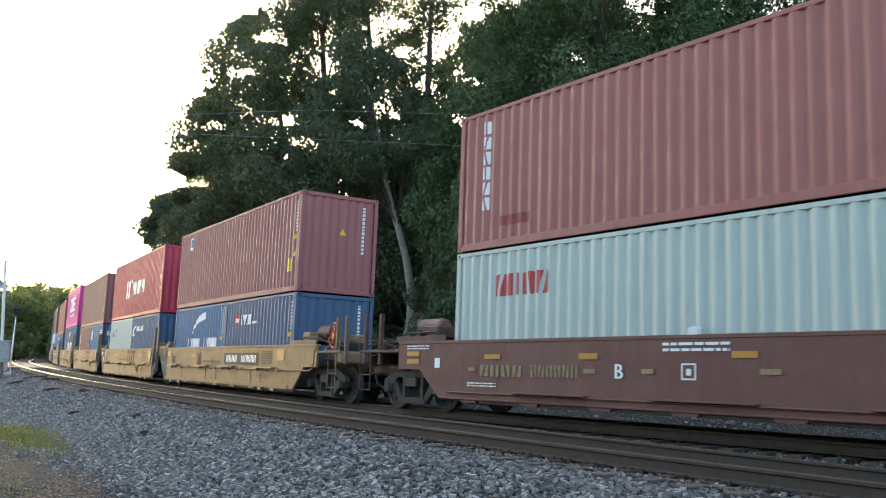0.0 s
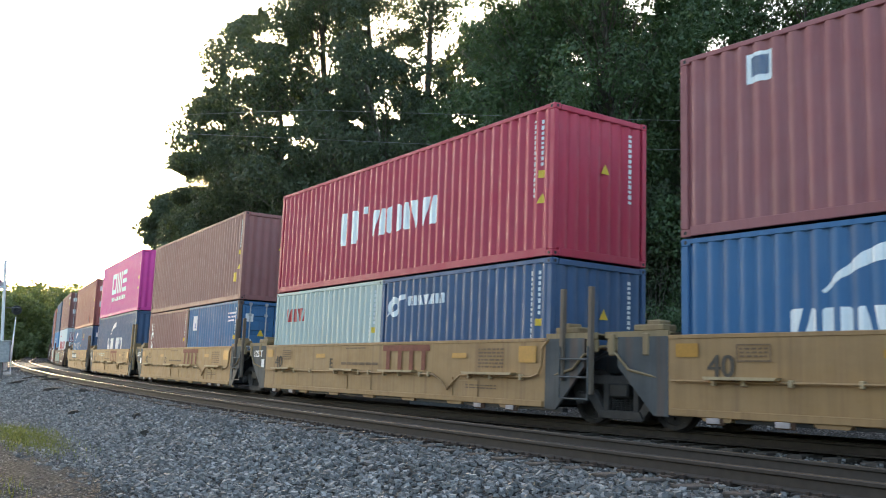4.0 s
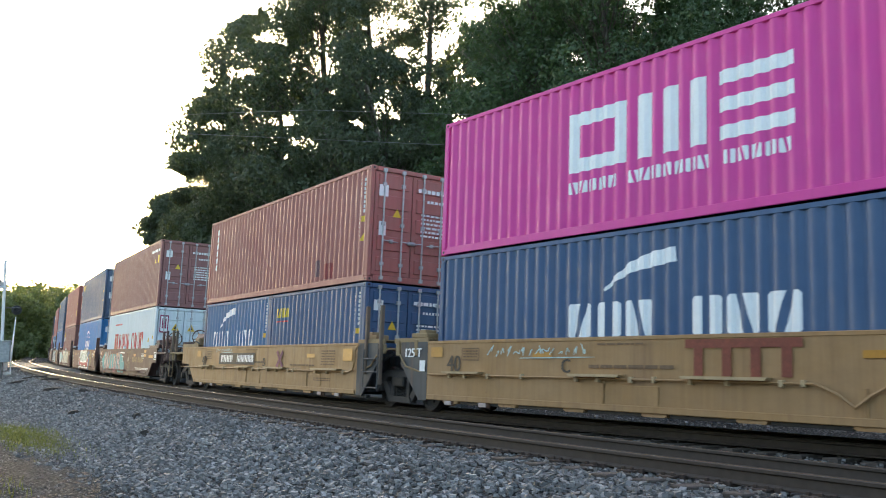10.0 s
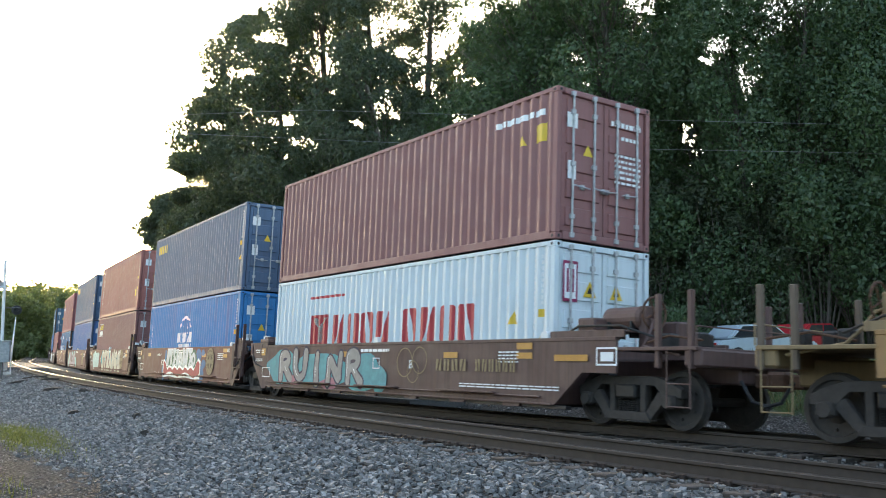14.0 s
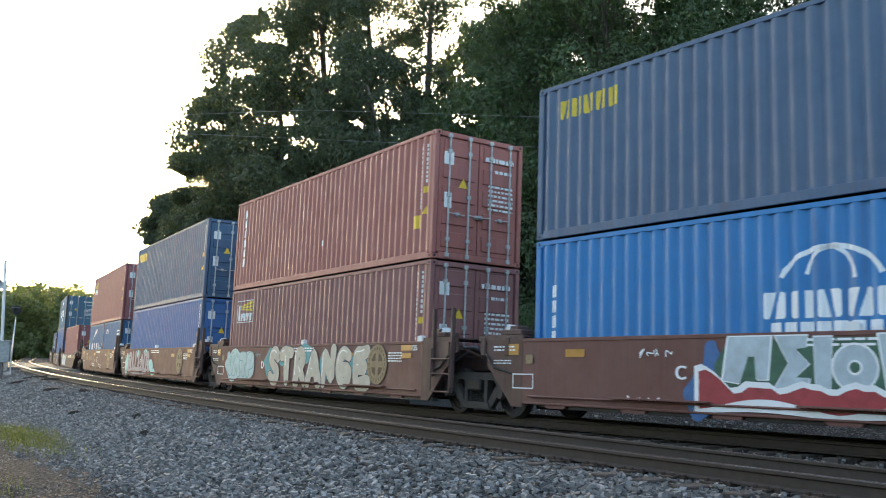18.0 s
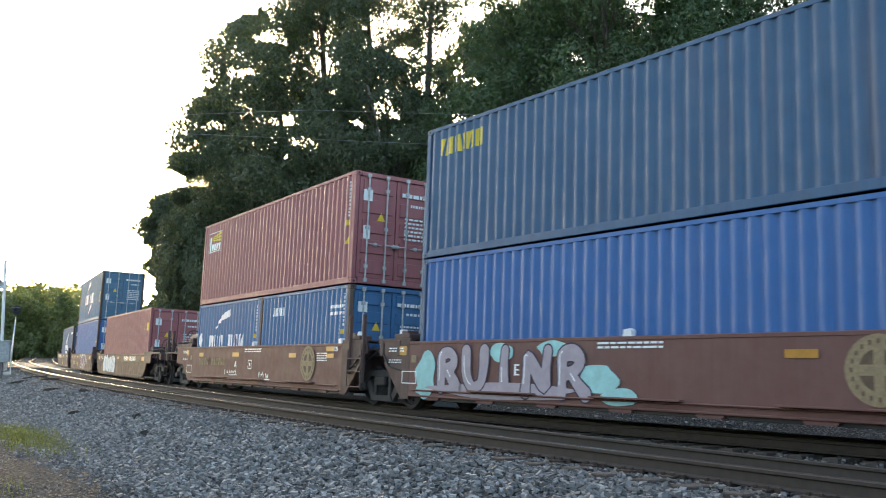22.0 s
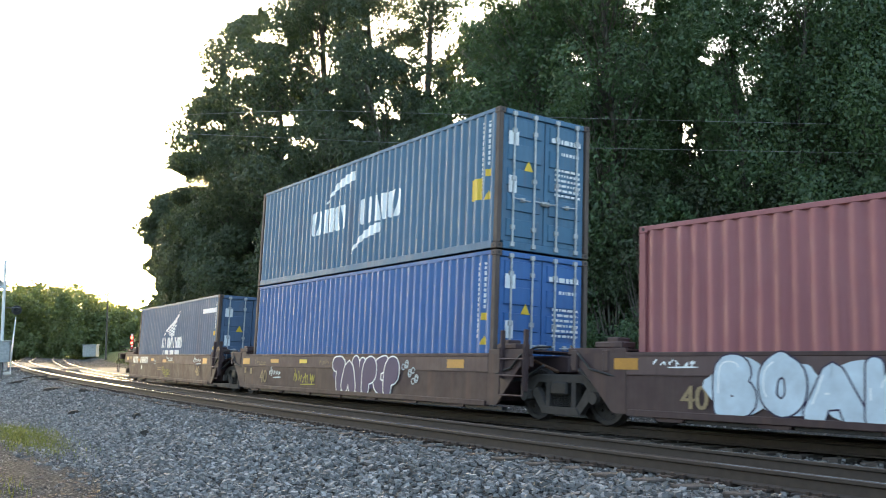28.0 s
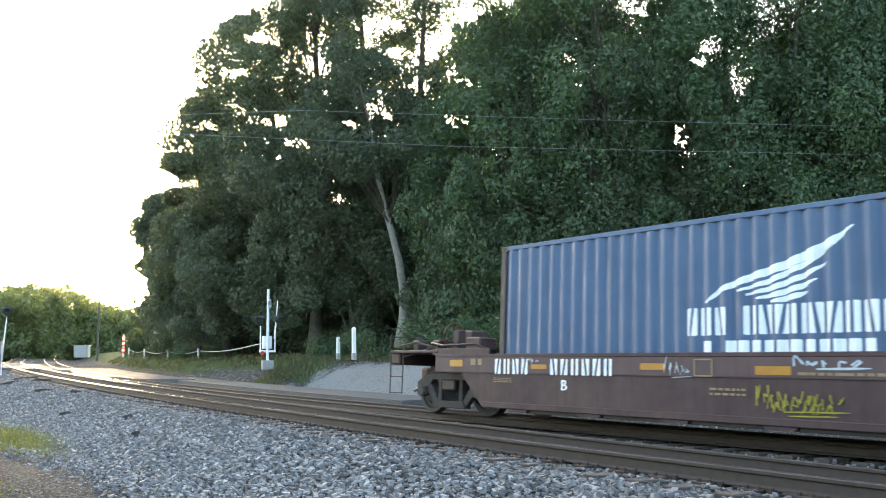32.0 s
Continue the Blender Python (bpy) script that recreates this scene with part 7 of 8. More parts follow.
    leaf_mesh("crown", cen, siz, rs, mat, t, out=out, fine=False)
    return t


def bush(px, depth, w, h, leaves, seed, mat, leaf=0.22, label="leafy green bush at the wood's edge", z=None):
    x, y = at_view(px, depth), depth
    rs, r = np.random.RandomState(seed), random.Random(seed)
    s, d = to_line(np.array([x]), np.array([y]))
    z0 = float(ground_z(s, d)[0]) if z is None else z
    t = thing("bush", label, "bush", "bushes behind the track", m=Matrix.Translation((x, y, z0)))
    b = bmesh.new()
    cen, siz, out = [], [], []
    n = max(6, int(w * h / 1.3))
    for k in range(n):
        a, q, zz = r.uniform(0, 6.28), math.sqrt(r.random()), r.random() ** 0.8
        sh = 1 - 0.45 * zz
        c = np.array([math.cos(a) * q * w / 2 * sh, math.sin(a) * q * w / 3 * sh, 0.25 + zz * (h - 0.5)])
        tube(b, [(c[0] * 0.25, c[1] * 0.25, 0), tuple(c * np.array([0.7, 0.7, 0.6])), tuple(c)], [0.035, 0.02, 0.008], 5)
        m = int(leaves / n)
        g = rs.normal(size=(m, 3))
        g /= np.linalg.norm(g, axis=1)[:, None]
        g *= (rs.uniform(0.1, 1, m) ** 0.5)[:, None] * r.uniform(0.5, 0.95)
        cen.append(c + g)
        out.append(g + 0.3 * c / (np.linalg.norm(c) + 0.1))
        siz.append(rs.uniform(0.6, 1.3, m) * leaf)
    part("stem_work", b, BARK, t)
    c = np.concatenate(cen)
    c[:, 2] = np.maximum(c[:, 2], 0.05)
    leaf_mesh("foliage", c, np.concatenate(siz), rs, mat, t, out=np.concatenate(out))
    return t


def plant_trees():
    tall = "tall dark broadleaf tree with a gappy crown"
    dense = "dense green broadleaf tree hung with vines"
    tree(292, 96, 18.0, 4.6, 0.04, 19000, 1, LEAF_DARK, tall, 0.36, clumps=150)
    tree(345, 90, 18.0, 4.2, 0.05, 12000, 21, LEAF_DARK, tall, 0.36, clumps=80)
    tree(362, 80, 25.0, 4.2, 0.06, 22000, 2, LEAF_DARK, tall, 0.33, clumps=100)
    tree(415, 70, 29.0, 5.2, 0.06, 32000, 3, LEAF_DARK, tall, 0.30, clumps=110)
    tree(490, 67, 34.5, 7.0, 0.06, 40000, 4, LEAF_DARK, tall, 0.28, clumps=170)
    tree(575, 60, 37.0, 7.2, 0.08, 38000, 5, LEAF_DARK, tall, 0.27, clumps=170)
    tree(722, 52, 19.5, 5.6, 0.58, 9000, 6, LEAF_DARK, "slender leaning tree with a pale trunk", 0.25, PALE_BARK, (-2.6, 0), 60, girth=1.35, foot=1.6)
    tree(650, 60, 38, 7.2, 0.10, 38000, 16, LEAF_DARK, tall, 0.27, clumps=110)
    tree(765, 58, 37, 6.0, 0.10, 32000, 7, LEAF_DARK, tall, 0.27, clumps=110)
    tree(850, 46, 15.5, 3.6, 0.05, 12000, 8, LEAF_MID, dense, 0.25, clumps=80)
    tree(950, 44, 25.5, 4.4, 0.05, 22000, 9, LEAF_MID, dense, 0.24, clumps=170)
    tree(1085, 42, 26.5, 4.8, 0.05, 22000, 10, LEAF_MID, dense, 0.24, clumps=170)
    tree(1190, 46, 27.0, 4.8, 0.06, 17000, 11, LEAF_MID, tall, 0.25, clumps=90)
    tree(1325, 40, 21.5, 4.8, 0.05, 20000, 12, LEAF_MID, dense, 0.23, clumps=110)
    tree(1440, 38, 19.5, 4.6, 0.05, 20000, 13, LEAF_MID, dense, 0.22, clumps=110)
    tree(1550, 37, 20.5, 4.6, 0.05, 18000, 14, LEAF_MID, dense, 0.22, clumps=100)
    tree(1690, 36, 19.0, 4.6, 0.05, 12000, 15, LEAF_MID, dense, 0.25, clumps=80)
    # second row, closing the wood
    for k, (px, dep, h) in enumerate(((375, 104, 16), (440, 92, 20), (520, 82, 19), (620, 80, 18), (700, 78, 19), (780, 78, 20), (860, 68, 25), (930, 64, 26), (1020, 60, 26), (1110, 60, 24), (1240, 56, 19), (1370, 52, 19), (1500, 50, 19), (1620, 48, 20))):
        tree(px, dep, h, 6.0, 0.03, 8500, 60 + k, LEAF_DARK, "tall dark tree deep in the wood", 0.5, clumps=80, fine=False)
    for k, (px, dep, w, h) in enumerate(((303, 94, 2.6, 6.5), (318, 92, 4, 7), (336, 88, 6, 6), (352, 78, 6, 6.5), (395, 70, 6, 7), (440, 72, 6, 7.5), (500, 71, 6, 7), (550, 69, 6, 7.5), (600, 66, 6, 7), (655, 56, 5, 6), (750, 54, 6, 7), (790, 49, 5, 6.5), (835, 46, 5, 7), (890, 44, 5, 7), (950, 42, 5, 7.5),
                                               (1010, 41, 5, 7), (1080, 40, 5, 7), (1150, 39, 5, 7.5), (1220, 39, 5, 7), (1290, 38, 5, 7), (1370, 37, 5, 7), (1450, 36, 5, 7), (1530, 36, 5, 7), (1610, 35, 5, 7))):
        bush(px, dep, w, h, 4200, 100 + k, LEAF_DARK, 0.2)
    for k, (px, dep, w, h) in enumerate(((345, 76, 3, 1.6), (400, 70, 3, 1.5), (590, 52, 2.5, 1.4), (660, 46, 3, 1.6), (760, 42, 3, 1.7), (815, 40, 3, 1.8), (870, 39, 3, 1.8), (930, 37, 3, 1.9), (1000, 36, 3, 1.9), (1090, 35, 3, 1.9), (1190, 34, 3, 1.8))):
        bush(px, dep, w, h, 1500, 140 + k, LEAF_MID, 0.13, "low green shrub on the bank")


def woods(name, label, stand, leaf, mat, seed, per=34):
    """Many trees too far off to tell apart. stand: rows of x, y, top and half width."""
    rs, r = np.random.RandomState(seed), random.Random(seed)
    cen, siz, out = [], [], []
    for x, y, top_z, w in stand:
        for j in range(11):
            f = r.random()
            a = r.uniform(0, 6.28)
            q = math.sqrt(r.random()) * w * (1.1 - 0.6 * f)
            c = np.array([x + math.cos(a) * q, y + math.sin(a) * q, 0.5 + (top_z - 1.2) * f])
            g = rs.normal(size=(per, 3))
            g /= np.linalg.norm(g, axis=1)[:, None]
            out.append(g)
            cen.append(c + g * (rs.uniform(0.1, 1, per) ** 0.5)[:, None] * r.uniform(1.0, 2.2))
            siz.append(rs.uniform(0.6, 1.3, per) * leaf)
    ob = leaf_mesh(name, np.concatenate(cen), np.concatenate(siz), rs, mat, None, label, "stuff", out=np.concatenate(out), fine=False)
    ob["category"] = "woods"
    return ob


def far_woods():
    r = random.Random(77)
    stand = []
    for k in range(300):
        px, dep = r.uniform(-240, 330), r.uniform(165, 250)
        ridge = np.interp(px, [-240, 0, 50, 90, 130, 150, 200, 250, 330], [505, 514, 503, 505, 503, 514, 541, 552, 560]) + r.uniform(-4, 12)
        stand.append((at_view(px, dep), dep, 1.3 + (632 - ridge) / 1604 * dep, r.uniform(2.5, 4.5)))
    wood = []
    for k in range(210):
        px, dep = r.uniform(285, 1700), 0
        dep = float(np.interp(px, [285, 500, 900, 1700], [108, 98, 86, 66])) + r.uniform(0, 12)
        wood.append((at_view(px, dep), dep, 1.3 + (626 - r.uniform(330, 430)) / 1604 * dep, r.uniform(2.5, 3.5)))
    woods("inner_woods", "dark green depth of the wood behind the trees", wood, 1.3, LEAF_DARK, 80, 22)
    woods("far_woods", "far yellow-green woods with haze and sun glow in their leaf colour", stand, 0.62, LEAF_HAZED, 78, 80)
    # Unseen trees, added to hold back sky light from the train's side.
    stand = []
    for k in range(90):
        s, d = r.uniform(-8, 150), r.uniform(24, 34)
        p = on_line(s, d)
        stand.append((float(p[0]), float(p[1]), r.uniform(6.5, 9.5), r.uniform(2.5, 3.5)))
    for k in range(60):
        s, d = r.uniform(24, 160), -r.uniform(17, 28)
        p = on_line(s, d)
        stand.append((float(p[0]), float(p[1]), r.uniform(14, 20), r.uniform(2.5, 3.5)))
    woods("sky_blocking_woods", "unseen dark green woods added to block sky light behind the viewer", stand, 1.3, LEAF_DARK, 79, 16)


def grass(name, label, spots, mat, seed, h0, h1, width=0.012):
    """Blades at world places, rooted on the ground."""
    rs = np.random.RandomState(seed)
    x, y = spots
    s, d = to_line(x, y)
    z = ground_z(s, d)
    n = len(x)
    h = rs.uniform(h0, h1, n)
    a = rs.uniform(0, 6.283, n)
    ln = rs.uniform(0.1, 0.6, n) * h
    w = width * rs.uniform(0.7, 1.5, n)
    dx, dy = np.cos(a), np.sin(a)
    b = np.stack([x, y, z - 0.02], 1)
    sx = np.stack([-dy * w, dx * w, 0 * w], 1)
    m1 = b + np.stack([dx * ln * 0.3, dy * ln * 0.3, h * 0.6], 1)
    tip = b + np.stack([dx * ln, dy * ln, h], 1)
    v = np.stack([b - sx, b + sx, m1 + sx * 0.7, m1 - sx * 0.7, tip], 1).reshape(-1, 3)
    k = np.arange(n) * 5
    f = np.stack([k, k + 1, k + 2, k + 3], 1).tolist() + np.stack([k + 3, k + 2, k + 4], 1).tolist()
    ob = from_arrays(name, v, f, mat)
    return tagged(ob, label, "grass", kind="stuff")


def grow_grass():
    rs = np.random.RandomState(21)
    n = 9000
    u, v = rs.normal(size=n), rs.normal(size=n)
    p = on_line(-2.3 + u * 1.6, 8.55 + v * 0.27 + 0.05 * u)
    q = on_line(3.8 + u[:2600] * 0.9, 10.5 + v[:2600] * 0.22)
    x, y = np.concatenate([p[:, 0], q[:, 0]]), np.concatenate([p[:, 1], q[:, 1]])
    grass("roadside_grass", "short bright grass strip beside the gravel", (x, y), leafy("dusty_grass", (0.07, 0.095, 0.025), (0.17, 0.195, 0.06), 0.04), 22, 0.03, 0.13, 0.006)
    n = 42000
    s, d = rs.uniform(-100, 12, n), -rs.uniform(6.2, 13.0, n)
    keep = ~((s > -40) & (s < -6) & (d > -7.2 + 0.6 * np.sin(s))) & ~((s > -25) & (s < -10) & (d > -9.8 + 0.5 * np.sin(s * 2.1))) & ~((d > -6) & (s > -76) & (s < -36))
    verge = rs.rand(2600)
    s, d = np.append(s[keep], -30 + 6 * verge), np.append(d[keep], -rs.uniform(5.0, 8.5, 2600))
    tuft = np.array([noise.noise((a * 0.35, b * 0.6, 9)) for a, b in zip(s, d)]) + 0.35 * smooth(8.5, 11.5, -d)
    s, d = s[tuft > 0.02], d[tuft > 0.02]
    p = on_line(s, d)
    grass("bank_grass", "tall weedy grass on the bank behind the track", (p[:, 0], p[:, 1]), leafy("weedy_grass", (0.05, 0.062, 0.028), (0.12, 0.13, 0.062), 0.02), 23, 0.08, 0.42, 0.02)


plant_trees()
far_woods()
grow_grass()


# ---- level crossing ----
def asphalt():
    m, n, l, p = material("worn_asphalt")
    co = n.new("ShaderNodeTexCoord").outputs["Object"]
    col = mix(n, l, noise_tex(n, l, co, 30, 5), (0.09, 0.09, 0.09), (0.18, 0.175, 0.17))
    col = mix(n, l, ramp(n, l, noise_tex(n, l, co, 0.6, 5), [(0.4, 0.0), (0.7, 0.5)]), col, (0.07, 0.07, 0.072))
    l.new(col, p.inputs["Base Color"])
    l.new(ramp(n, l, noise_tex(n, l, co, 0.8, 4), [(0.35, 0.55), (0.7, 0.8)]), p.inputs["Roughness"])
    p.inputs["Specular IOR Level"].default_value, p.inputs["IOR"].default_value = 0.1, 1.12
    bump(n, l, p, noise_tex(n, l, co, 60, 4), 0.25, 0.006)
    return m


ASPHALT = asphalt()


def slab(name, label, s0, s1, d0, d1, zfun, skew=0.0, thick=0.35, mat=None):
    """A strip of paving laid along the line."""
    ss, ds = np.linspace(s0, s1, 40), np.linspace(d0, d1, 12)
    v, f = [], []
    for layer in (0, 1):
        for s in ss:
            for d in ds:
                sd = s + skew * d
                p = on_line(sd, d)
                v.append((float(p[0]), float(p[1]), float(zfun(sd, d)) - layer * thick))
    n, N = 12, 40 * 12
    for i in range(39):
        for j in range(11):
            a = i * n + j
            f += [(a, a + 1, a + n + 1, a + n), (N + a, N + a + n, N + a + n + 1, N + a + 1)]
    rim = [j for j in range(n)] + [i * n + n - 1 for i in range(1, 40)] + [39 * n + j for j in range(n - 2, -1, -1)] + [i * n for i in range(38, 0, -1)]
    for a, b in zip(rim, rim[1:] + rim[:1]):
        f.append((a, N + a, N + b, b))
    ob = from_arrays(name, v, f, mat or ASPHALT)
    return tagged(ob, label, "road", kind="structure")


def road_level(s, d):
    near = line_z(s) + near_z(s) + (d - NEAR_D) * 0.055
    return float(np.where(d > 1.9, np.where(d > 5.8, near - (d - 5.8) * 0.06, near), line_z(s) + np.clip(d, -2, 1.9) * 0.055) - 0.035)


def crossing():
    slab("road_near", "worn grey asphalt road up to the crossing", -72, -38, 5.05, 26, road_level, -0.5)
    slab("road_between", "asphalt between the rails of the crossing", -72, -38, 3.55, 4.85, road_level, -0.5)
    slab("road_middle", "asphalt between the two tracks", -72, -38, 0.85, 3.35, road_level, -0.5)
    slab("road_inner", "asphalt between the rails of the crossing", -72, -38, -0.68, 0.68, road_level, -0.5)
    slab("road_far", "asphalt road beyond the crossing", -74, -36, -4.2, -0.85, road_level, -0.4)
    slab("road_lane", "patched asphalt lane beside the track", -40, -7, -5.4, -3.3, lambda s, d: line_z(s) - 0.20 + 0.0 * d, 0.0, 0.3, plain("rough_patched_asphalt", (0.10, 0.098, 0.094), 0.9, 0, 18, 0.4, 0.6))


def mast(x, y, z, h, label, flip=1):
    t = thing("crossing_signal", label, "crossing signal", "crossing signals", m=pose(x, y, z, 0, 0, 20))
    white = plain("aluminium_white_paint", (0.80, 0.82, 0.84), 0.45, 0.0, 12, 0.1)
    b = bmesh.new()
    tube(b, [(0, 0, 0), (0, 0, h)], [0.085, 0.07], 10)
    part("mast", b, white, t)
    b = bmesh.new()
    rbox(b, -0.3, 0.3, -0.3, 0.3, -0.4, 0.12, 0.03)
    part("concrete_base", b, plain("concrete", (0.36, 0.35, 0.33), 0.9), t)
    b = bmesh.new()
    tube(b, [(-0.75, 0, h * 0.62), (0.75, 0, h * 0.62)], 0.03, 8)
    part("cross_arm", b, STEEL, t)
    for sx in (-1, 1):
        b = bmesh.new()
        lathe(b, [(0.0, 0.24), (-0.02, 0.24), (-0.03, 0.1), (-0.14, 0.1)], 18, "y", (sx * 0.6, 0.02, h * 0.62 - 0.12))
        k = part("signal_backplate", b, BLACK, t)
        b = bmesh.new()
        lathe(b, [(0.0, 0.105), (-0.30, 0.12), (-0.30, 0.10), (-0.02, 0.09)], 14, "y", (sx * 0.6, 0.0, h * 0.62 - 0.12))
        part("hood", b, BLACK, k)
        b = bmesh.new()
        lathe(b, [(-0.03, 0.09), (-0.05, 0.05)], 12, "y", (sx * 0.6, 0.0, h * 0.62 - 0.12))
        part("red_lens", b, plain("red_lens", (0.35, 0.02, 0.015), 0.15), k)
    for a in (-45, 45):
        b = bmesh.new()
        box(b, -0.62, 0.62, -0.012, 0.012, -0.11, 0.11)
        part("crossbuck_board", b, white, t, m=pose(0.09 * flip, 0.06 if a > 0 else 0.085, h * 0.80) @ Matrix.Rotation(radians(a * 1.25), 4, "Y") @ pose(0, 0, 0, 0, 0, 70))
    b = bmesh.new()
    rbox(b, -0.25, 0.25, 0.06, 0.45, 0.75, 1.45, 0.03)
    part("gate_machine", b, white, t)
    b = bmesh.new()
    for x0 in (-0.38, 0.42):
        rbox(b, x0 - 0.03, x0 + 0.03, 0.1, 0.16, 0.55, 2.0, 0.008)
    rbox(b, -0.42, 0.46, 0.08, 0.18, 0.55, 0.68, 0.01)
    part("counterweight_frame", b, white, t)
    b = bmesh.new()
    prism(b, [(0.36, 1.3), (0.46, 1.3), (0.58, 3.4), (0.54, 3.4)], 0.2, 0.24)
    part("gate_arm", b, white, t)
    b = bmesh.new()
    lathe(b, [(0, 0.12), (0.05, 0.12)], 14, "y", (-0.28, -0.02, 0.5))
    part("red_reflector", b, plain("red_reflector", (0.45, 0.05, 0.04), 0.3), t)
    return t


def post(x, y, z, h, label, w=0.13):
    t = thing("marker_post", label, "post", "white posts")
    t.matrix_basis = pose(x, y, z, 0, random.Random(int(abs(x * 7))).uniform(-2, 2), 30)
    white = paint("chipped_white_post_paint", (0.74, 0.74, 0.72), 0.7, 0.3, 0.3, 0.1)
    b = bmesh.new()
    rbox(b, -w / 2, w / 2, -w / 2, w / 2, -0.2, h * 0.96, 0.015)
    prism(b, [(-w / 2, h * 0.96), (w / 2, h * 0.96), (0, h)], -w / 2, w / 2)
    part("shaft", b, white, t)
    b = bmesh.new()
    rbox(b, -w / 2 - 0.012, w / 2 + 0.012, -w / 2 - 0.012, w / 2 + 0.012, -0.2, 0.1, 0.01)
    part("foot", b, plain("concrete", (0.36, 0.35, 0.33), 0.9), t)


def lineside():
    mast(-9.25, 50, 0.90, 4.0, "white crossing mast with dark signal heads and raised gate")
    mast(-21.85, 45, -0.1, 6.2, "white crossing mast beside the road", -1)
    t = thing("relay_box", "grey metal relay box on the crossing mast's pole", "relay box", m=pose(-21.6, 44.4, 1.05, 0, 0, 20))
    b = bmesh.new()
    rbox(b, -0.42, 0.42, -0.25, 0.25, 0.0, 1.0, 0.03)
    part("cabinet", b, plain("grey_enamel", (0.38, 0.40, 0.40), 0.5), t)
    b = bmesh.new()
    rbox(b, -0.46, 0.46, -0.29, 0.29, 1.0, 1.06, 0.02)
    part("lid", b, plain("grey_enamel", (0.38, 0.40, 0.40), 0.5), t)
    b = bmesh.new()
    rbox(b, -0.12, 0.12, -0.12, 0.12, -1.3, 0.0, 0.01)
    part("leg", b, STEEL, t)
    post(-3.71, 41, 1.25, 1.26, "tall white marker post in the grass", 0.16)
    post(-4.96, 46, 1.25, 0.93, "short white marker post in the grass", 0.16)
    ends = []
    for x, y, z, h in ((-18.77, 72, 1.0, 0.93), (-23.53, 80, 1.15, 0.8), (-28.76, 90, 1.3, 0.75), (-33.0, 98, 1.5, 0.8)):
        post(x, y, z, h, "low white guard post beside the road")
        ends.append((x, y, z + h * 0.75))
    ends = [(-9.4, 50.1, 2.0)] + ends
    t = thing("guard_cable", "slack pale cable strung along white posts", "cable")
    for a, c in zip(ends, ends[1:]):
        b = bmesh.new()
        a, c = Vector(a), Vector(c)
        tube(b, [a.lerp(c, k / 8) - Vector((0, 0, 0.22 * math.sin(math.pi * k / 8))) for k in range(9)], 0.03, 6)
        part("cable_span", b, plain("pale_rope", (0.6, 0.58, 0.54), 0.8), t)
    # red lamps of the far gate
    t = thing("gate_lamp_post", "red and white gate arm with three lit red lamps", "crossing gate", m=pose(-34.26, 100, 1.6))
    b = bmesh.new()
    for k in range(5):
        rbox(b, -0.14, 0.14, -0.05, 0.05, 0.1 + k * 0.4, 0.3 + k * 0.4, 0.01)
    part("striping", b, plain("red_stripe", (0.5, 0.03, 0.02), 0.5), t)
    b = bmesh.new()
    rbox(b, -0.12, 0.12, -0.04, 0.04, -0.3, 2.15, 0.01)
    part("arm", b, WHITE, t)
    for k in (0.45, 1.15, 1.75):
        b = bmesh.new()
        lathe(b, [(-0.09, 0.15), (-0.14, 0.09)], 12, "y", (0, 0, k))
        part("lit_lamp", b, glow("lit_red_lamp", (1.0, 0.06, 0.04), 3.0), t)
    t = thing("cabinet", "small grey equipment cabinet beside the road", "cabinet", m=pose(-46.5, 120, 1.3))
    b = bmesh.new()
    rbox(b, -0.9, 0.9, -0.5, 0.5, 0, 1.5, 0.04)
    part("body", b, plain("grey_enamel", (0.38, 0.40, 0.40), 0.5), t)
    b = bmesh.new()
    rbox(b, -1.0, 1.0, -0.6, 0.6, 1.5, 1.6, 0.03)
    part("lid", b, plain("grey_enamel", (0.38, 0.40, 0.40), 0.5), t)
    t = thing("utility_pole", "thin wooden utility pole before the far woods", "pole", m=pose(-48.6, 131, 1.2))
    b = bmesh.new()
    tube(b, [(0, 0, -1), (0.05, 0, 9.8)], [0.16, 0.1], 9)
    part("shaft", b, BARK, t)
    b = bmesh.new()
    rbox(b, -0.9, 0.9, -0.06, 0.06, 9.1, 9.22, 0.01)
    part("cross_arm", b, BARK, t)
    # overhead wires before the trees
    for label, pts in (("thin overhead wire before the trees", [(-16, 40, 10.9), (-9.79, 34, 9.73), (0.82, 34, 9.15), (16.96, 34, 8.67), (30, 33, 8.6)]), ("upper thin overhead wire before the trees", [(-16, 40, 12.0), (-5.03, 34, 10.61), (6, 34, 10.15), (17.03, 34, 9.77), (30, 33, 9.6)])):
        t = thing("overhead_wire", label, "wire", "overhead wires")
        b = bmesh.new()
        tube(b, pts, 0.009, 5)
        part("wire", b, plain("dull_wire", (0.22, 0.225, 0.23), 0.6, 0.2), t)


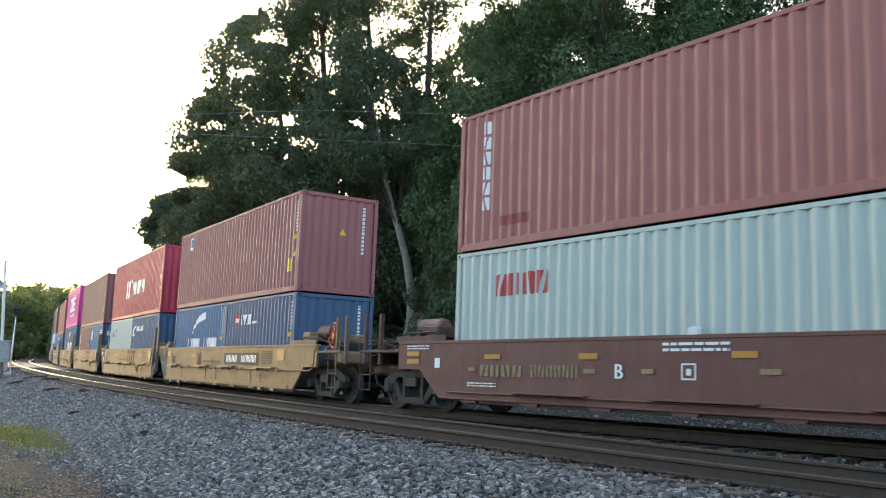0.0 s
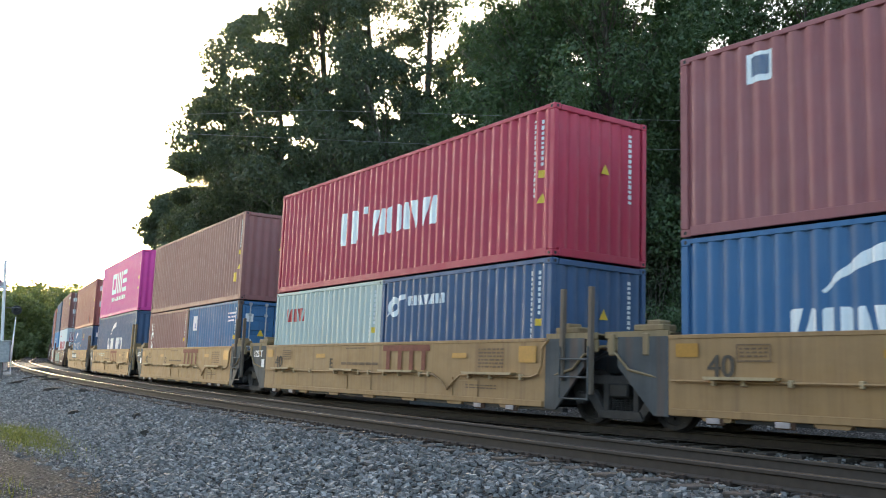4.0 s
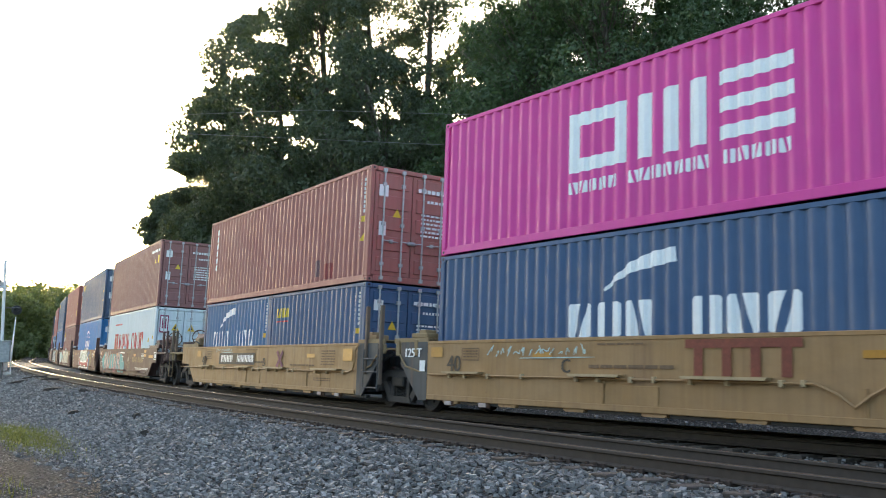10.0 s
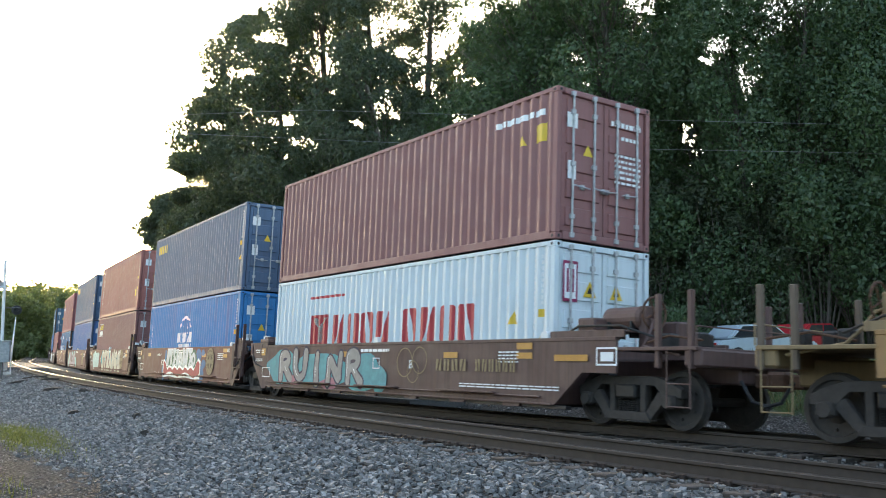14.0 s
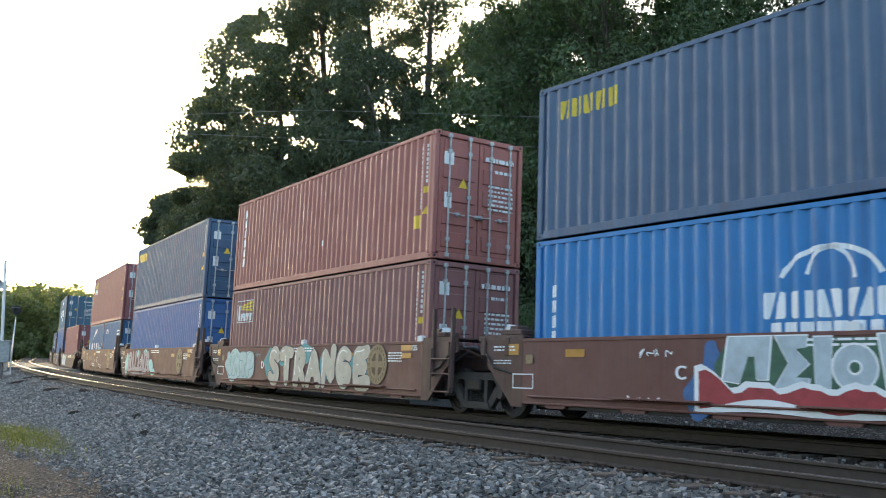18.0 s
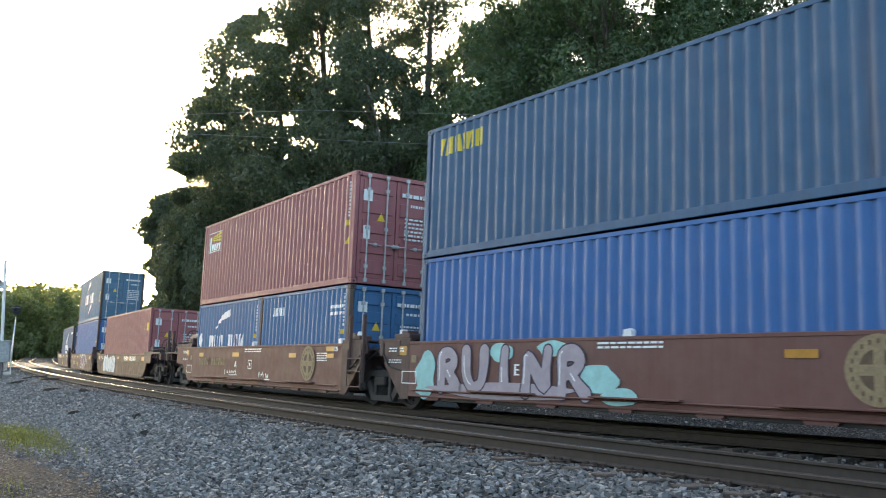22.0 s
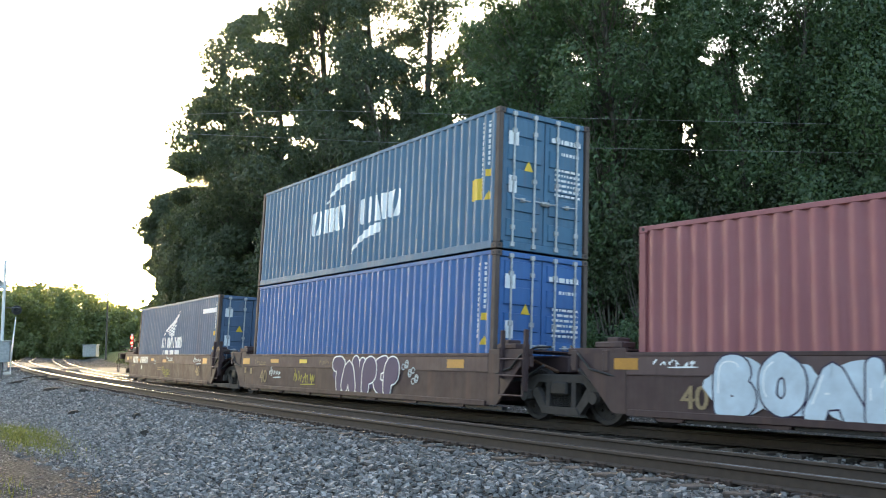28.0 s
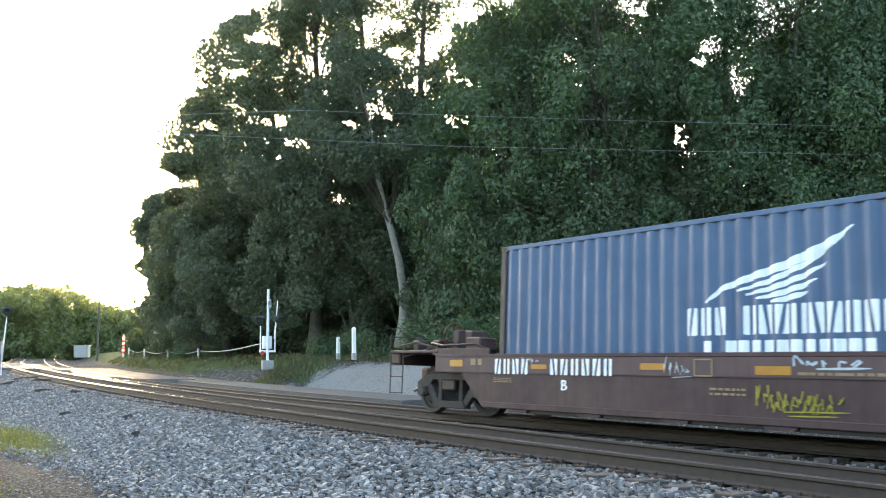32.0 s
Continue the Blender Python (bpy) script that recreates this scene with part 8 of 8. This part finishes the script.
def parked_car(x, y, yaw, rgb, label, z):
    t = thing("parked_car", label, "car", "parked cars", m=pose(x, y, z, 0, 0, yaw))
    body = plain("car_paint_" + label.split()[0], rgb, 0.25, 0.1, 4, 0.1, 0)
    b = bmesh.new()
    prism(b, [(-2.2, 0.35), (-2.25, 0.7), (-2.05, 0.86), (-1.0, 0.95), (1.35, 0.95), (2.1, 0.8), (2.25, 0.6), (2.2, 0.35)], -0.86, 0.86)
    bmesh.ops.bevel(b, geom=b.edges[:], offset=0.06, segments=2, affect="EDGES", clamp_overlap=True)
    part("body", b, body, t)
    b = bmesh.new()
    prism(b, [(-1.75, 0.93), (-1.15, 1.42), (0.35, 1.45), (1.1, 0.93)], -0.74, 0.74)
    bmesh.ops.bevel(b, geom=b.edges[:], offset=0.07, segments=2, affect="EDGES", clamp_overlap=True)
    part("cabin", b, body, t)
    glass = plain("dark_car_glass", (0.03, 0.035, 0.04), 0.08, 0, 2, 0.1, 0)
    for sy in (-1, 1):
        b = bmesh.new()
        prism(b, [(-1.45, 0.98), (-1.05, 1.36), (-0.35, 1.38), (-0.35, 0.98)], sy * 0.748, sy * 0.735)
        part("side_window", b, glass, t)
        b = bmesh.new()
        prism(b, [(-0.28, 0.98), (-0.28, 1.38), (0.3, 1.38), (0.9, 0.98)], sy * 0.748, sy * 0.735)
        part("side_window", b, glass, t)
        for wx in (-1.4, 1.4):
            b = bmesh.new()
            lathe(b, [(sy * 0.68, 0.2), (sy * 0.68, 0.31), (sy * 0.88, 0.31), (sy * 0.88, 0.2)], 20, "y", (wx, 0, 0.31))
            w = part("wheel", b, BLACK, t)
            b = bmesh.new()
            lathe(b, [(sy * 0.80, 0.19), (sy * 0.885, 0.17), (sy * 0.87, 0.05)], 16, "y", (wx, 0, 0.31))
            part("hubcap", b, STEEL, w)
        b = bmesh.new()
        rbox(b, -2.27, -2.18, sy * 0.55 - 0.18, sy * 0.55 + 0.18, 0.62, 0.78, 0.02)
        part("tail_light", b, plain("red_tail_light", (0.4, 0.02, 0.02), 0.2), t)


def scraps():
    """Broken sleeper ends lying on the stones."""
    wood = plain("black_rotten_timber", (0.075, 0.064, 0.054), 0.95, 0, 10, 0.5, 0.8)
    r = random.Random(31)
    for x, y, n, ln in ((-17.33, 37.65, 1, 1.6), (-17.5, 39.4, 1, 1.3), (-15.4, 36.0, 1, 0.9), (-12.73, 29.89, 1, 0.7), (-6.49, 19.32, 1, 0.22), (-5.46, 16.72, 1, 0.17), (-8.91, 22.07, 1, 0.28), (-10.71, 27.3, 1, 0.35)):
        s, d = to_line(np.array([x]), np.array([y]))
        z = float(ground_z(s, d)[0])
        t = thing("timber_scrap", "black rotten piece of sleeper on the ballast", "wood scrap", "timber scraps", m=pose(x, y, z + 0.035, r.uniform(-4, 4), r.uniform(-4, 4), r.uniform(0, 180)))
        b = bmesh.new()
        w = min(0.12, ln * 0.16)
        prism(b, [(-ln / 2, -0.03), (ln * 0.46, -0.04), (ln / 2, 0.02), (ln * 0.3, 0.07), (-ln * 0.2, 0.06), (-ln * 0.45, 0.03)], -w, w)
        part("splintered_wood", b, wood, t)


crossing()
lineside()
scraps()
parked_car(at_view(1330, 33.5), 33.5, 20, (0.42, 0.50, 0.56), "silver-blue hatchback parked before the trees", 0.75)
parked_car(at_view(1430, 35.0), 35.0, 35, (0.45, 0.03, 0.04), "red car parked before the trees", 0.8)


# ---- the train's run ----
def motions():
    times = [0.5 * k for k in range(65)]
    for ob, unit, x, z in TRAIN:
        rows = []
        for t in times[::2]:
            s = UNIT_S[unit] + gone(t)
            mid = line_pose(s + 6.1)
            rows.append((t, mid @ Matrix.Translation((x - 6.1, 0, z))))
        walk(ob, rows)
    for w, x in WHEELS:
        turn = [(k / 15, Matrix.Translation((x, 0, WHEEL_R)) @ Matrix.Rotation(gone(k / 15) / WHEEL_R, 4, "Y")) for k in range(481)]
        walk(w, turn)


motions()
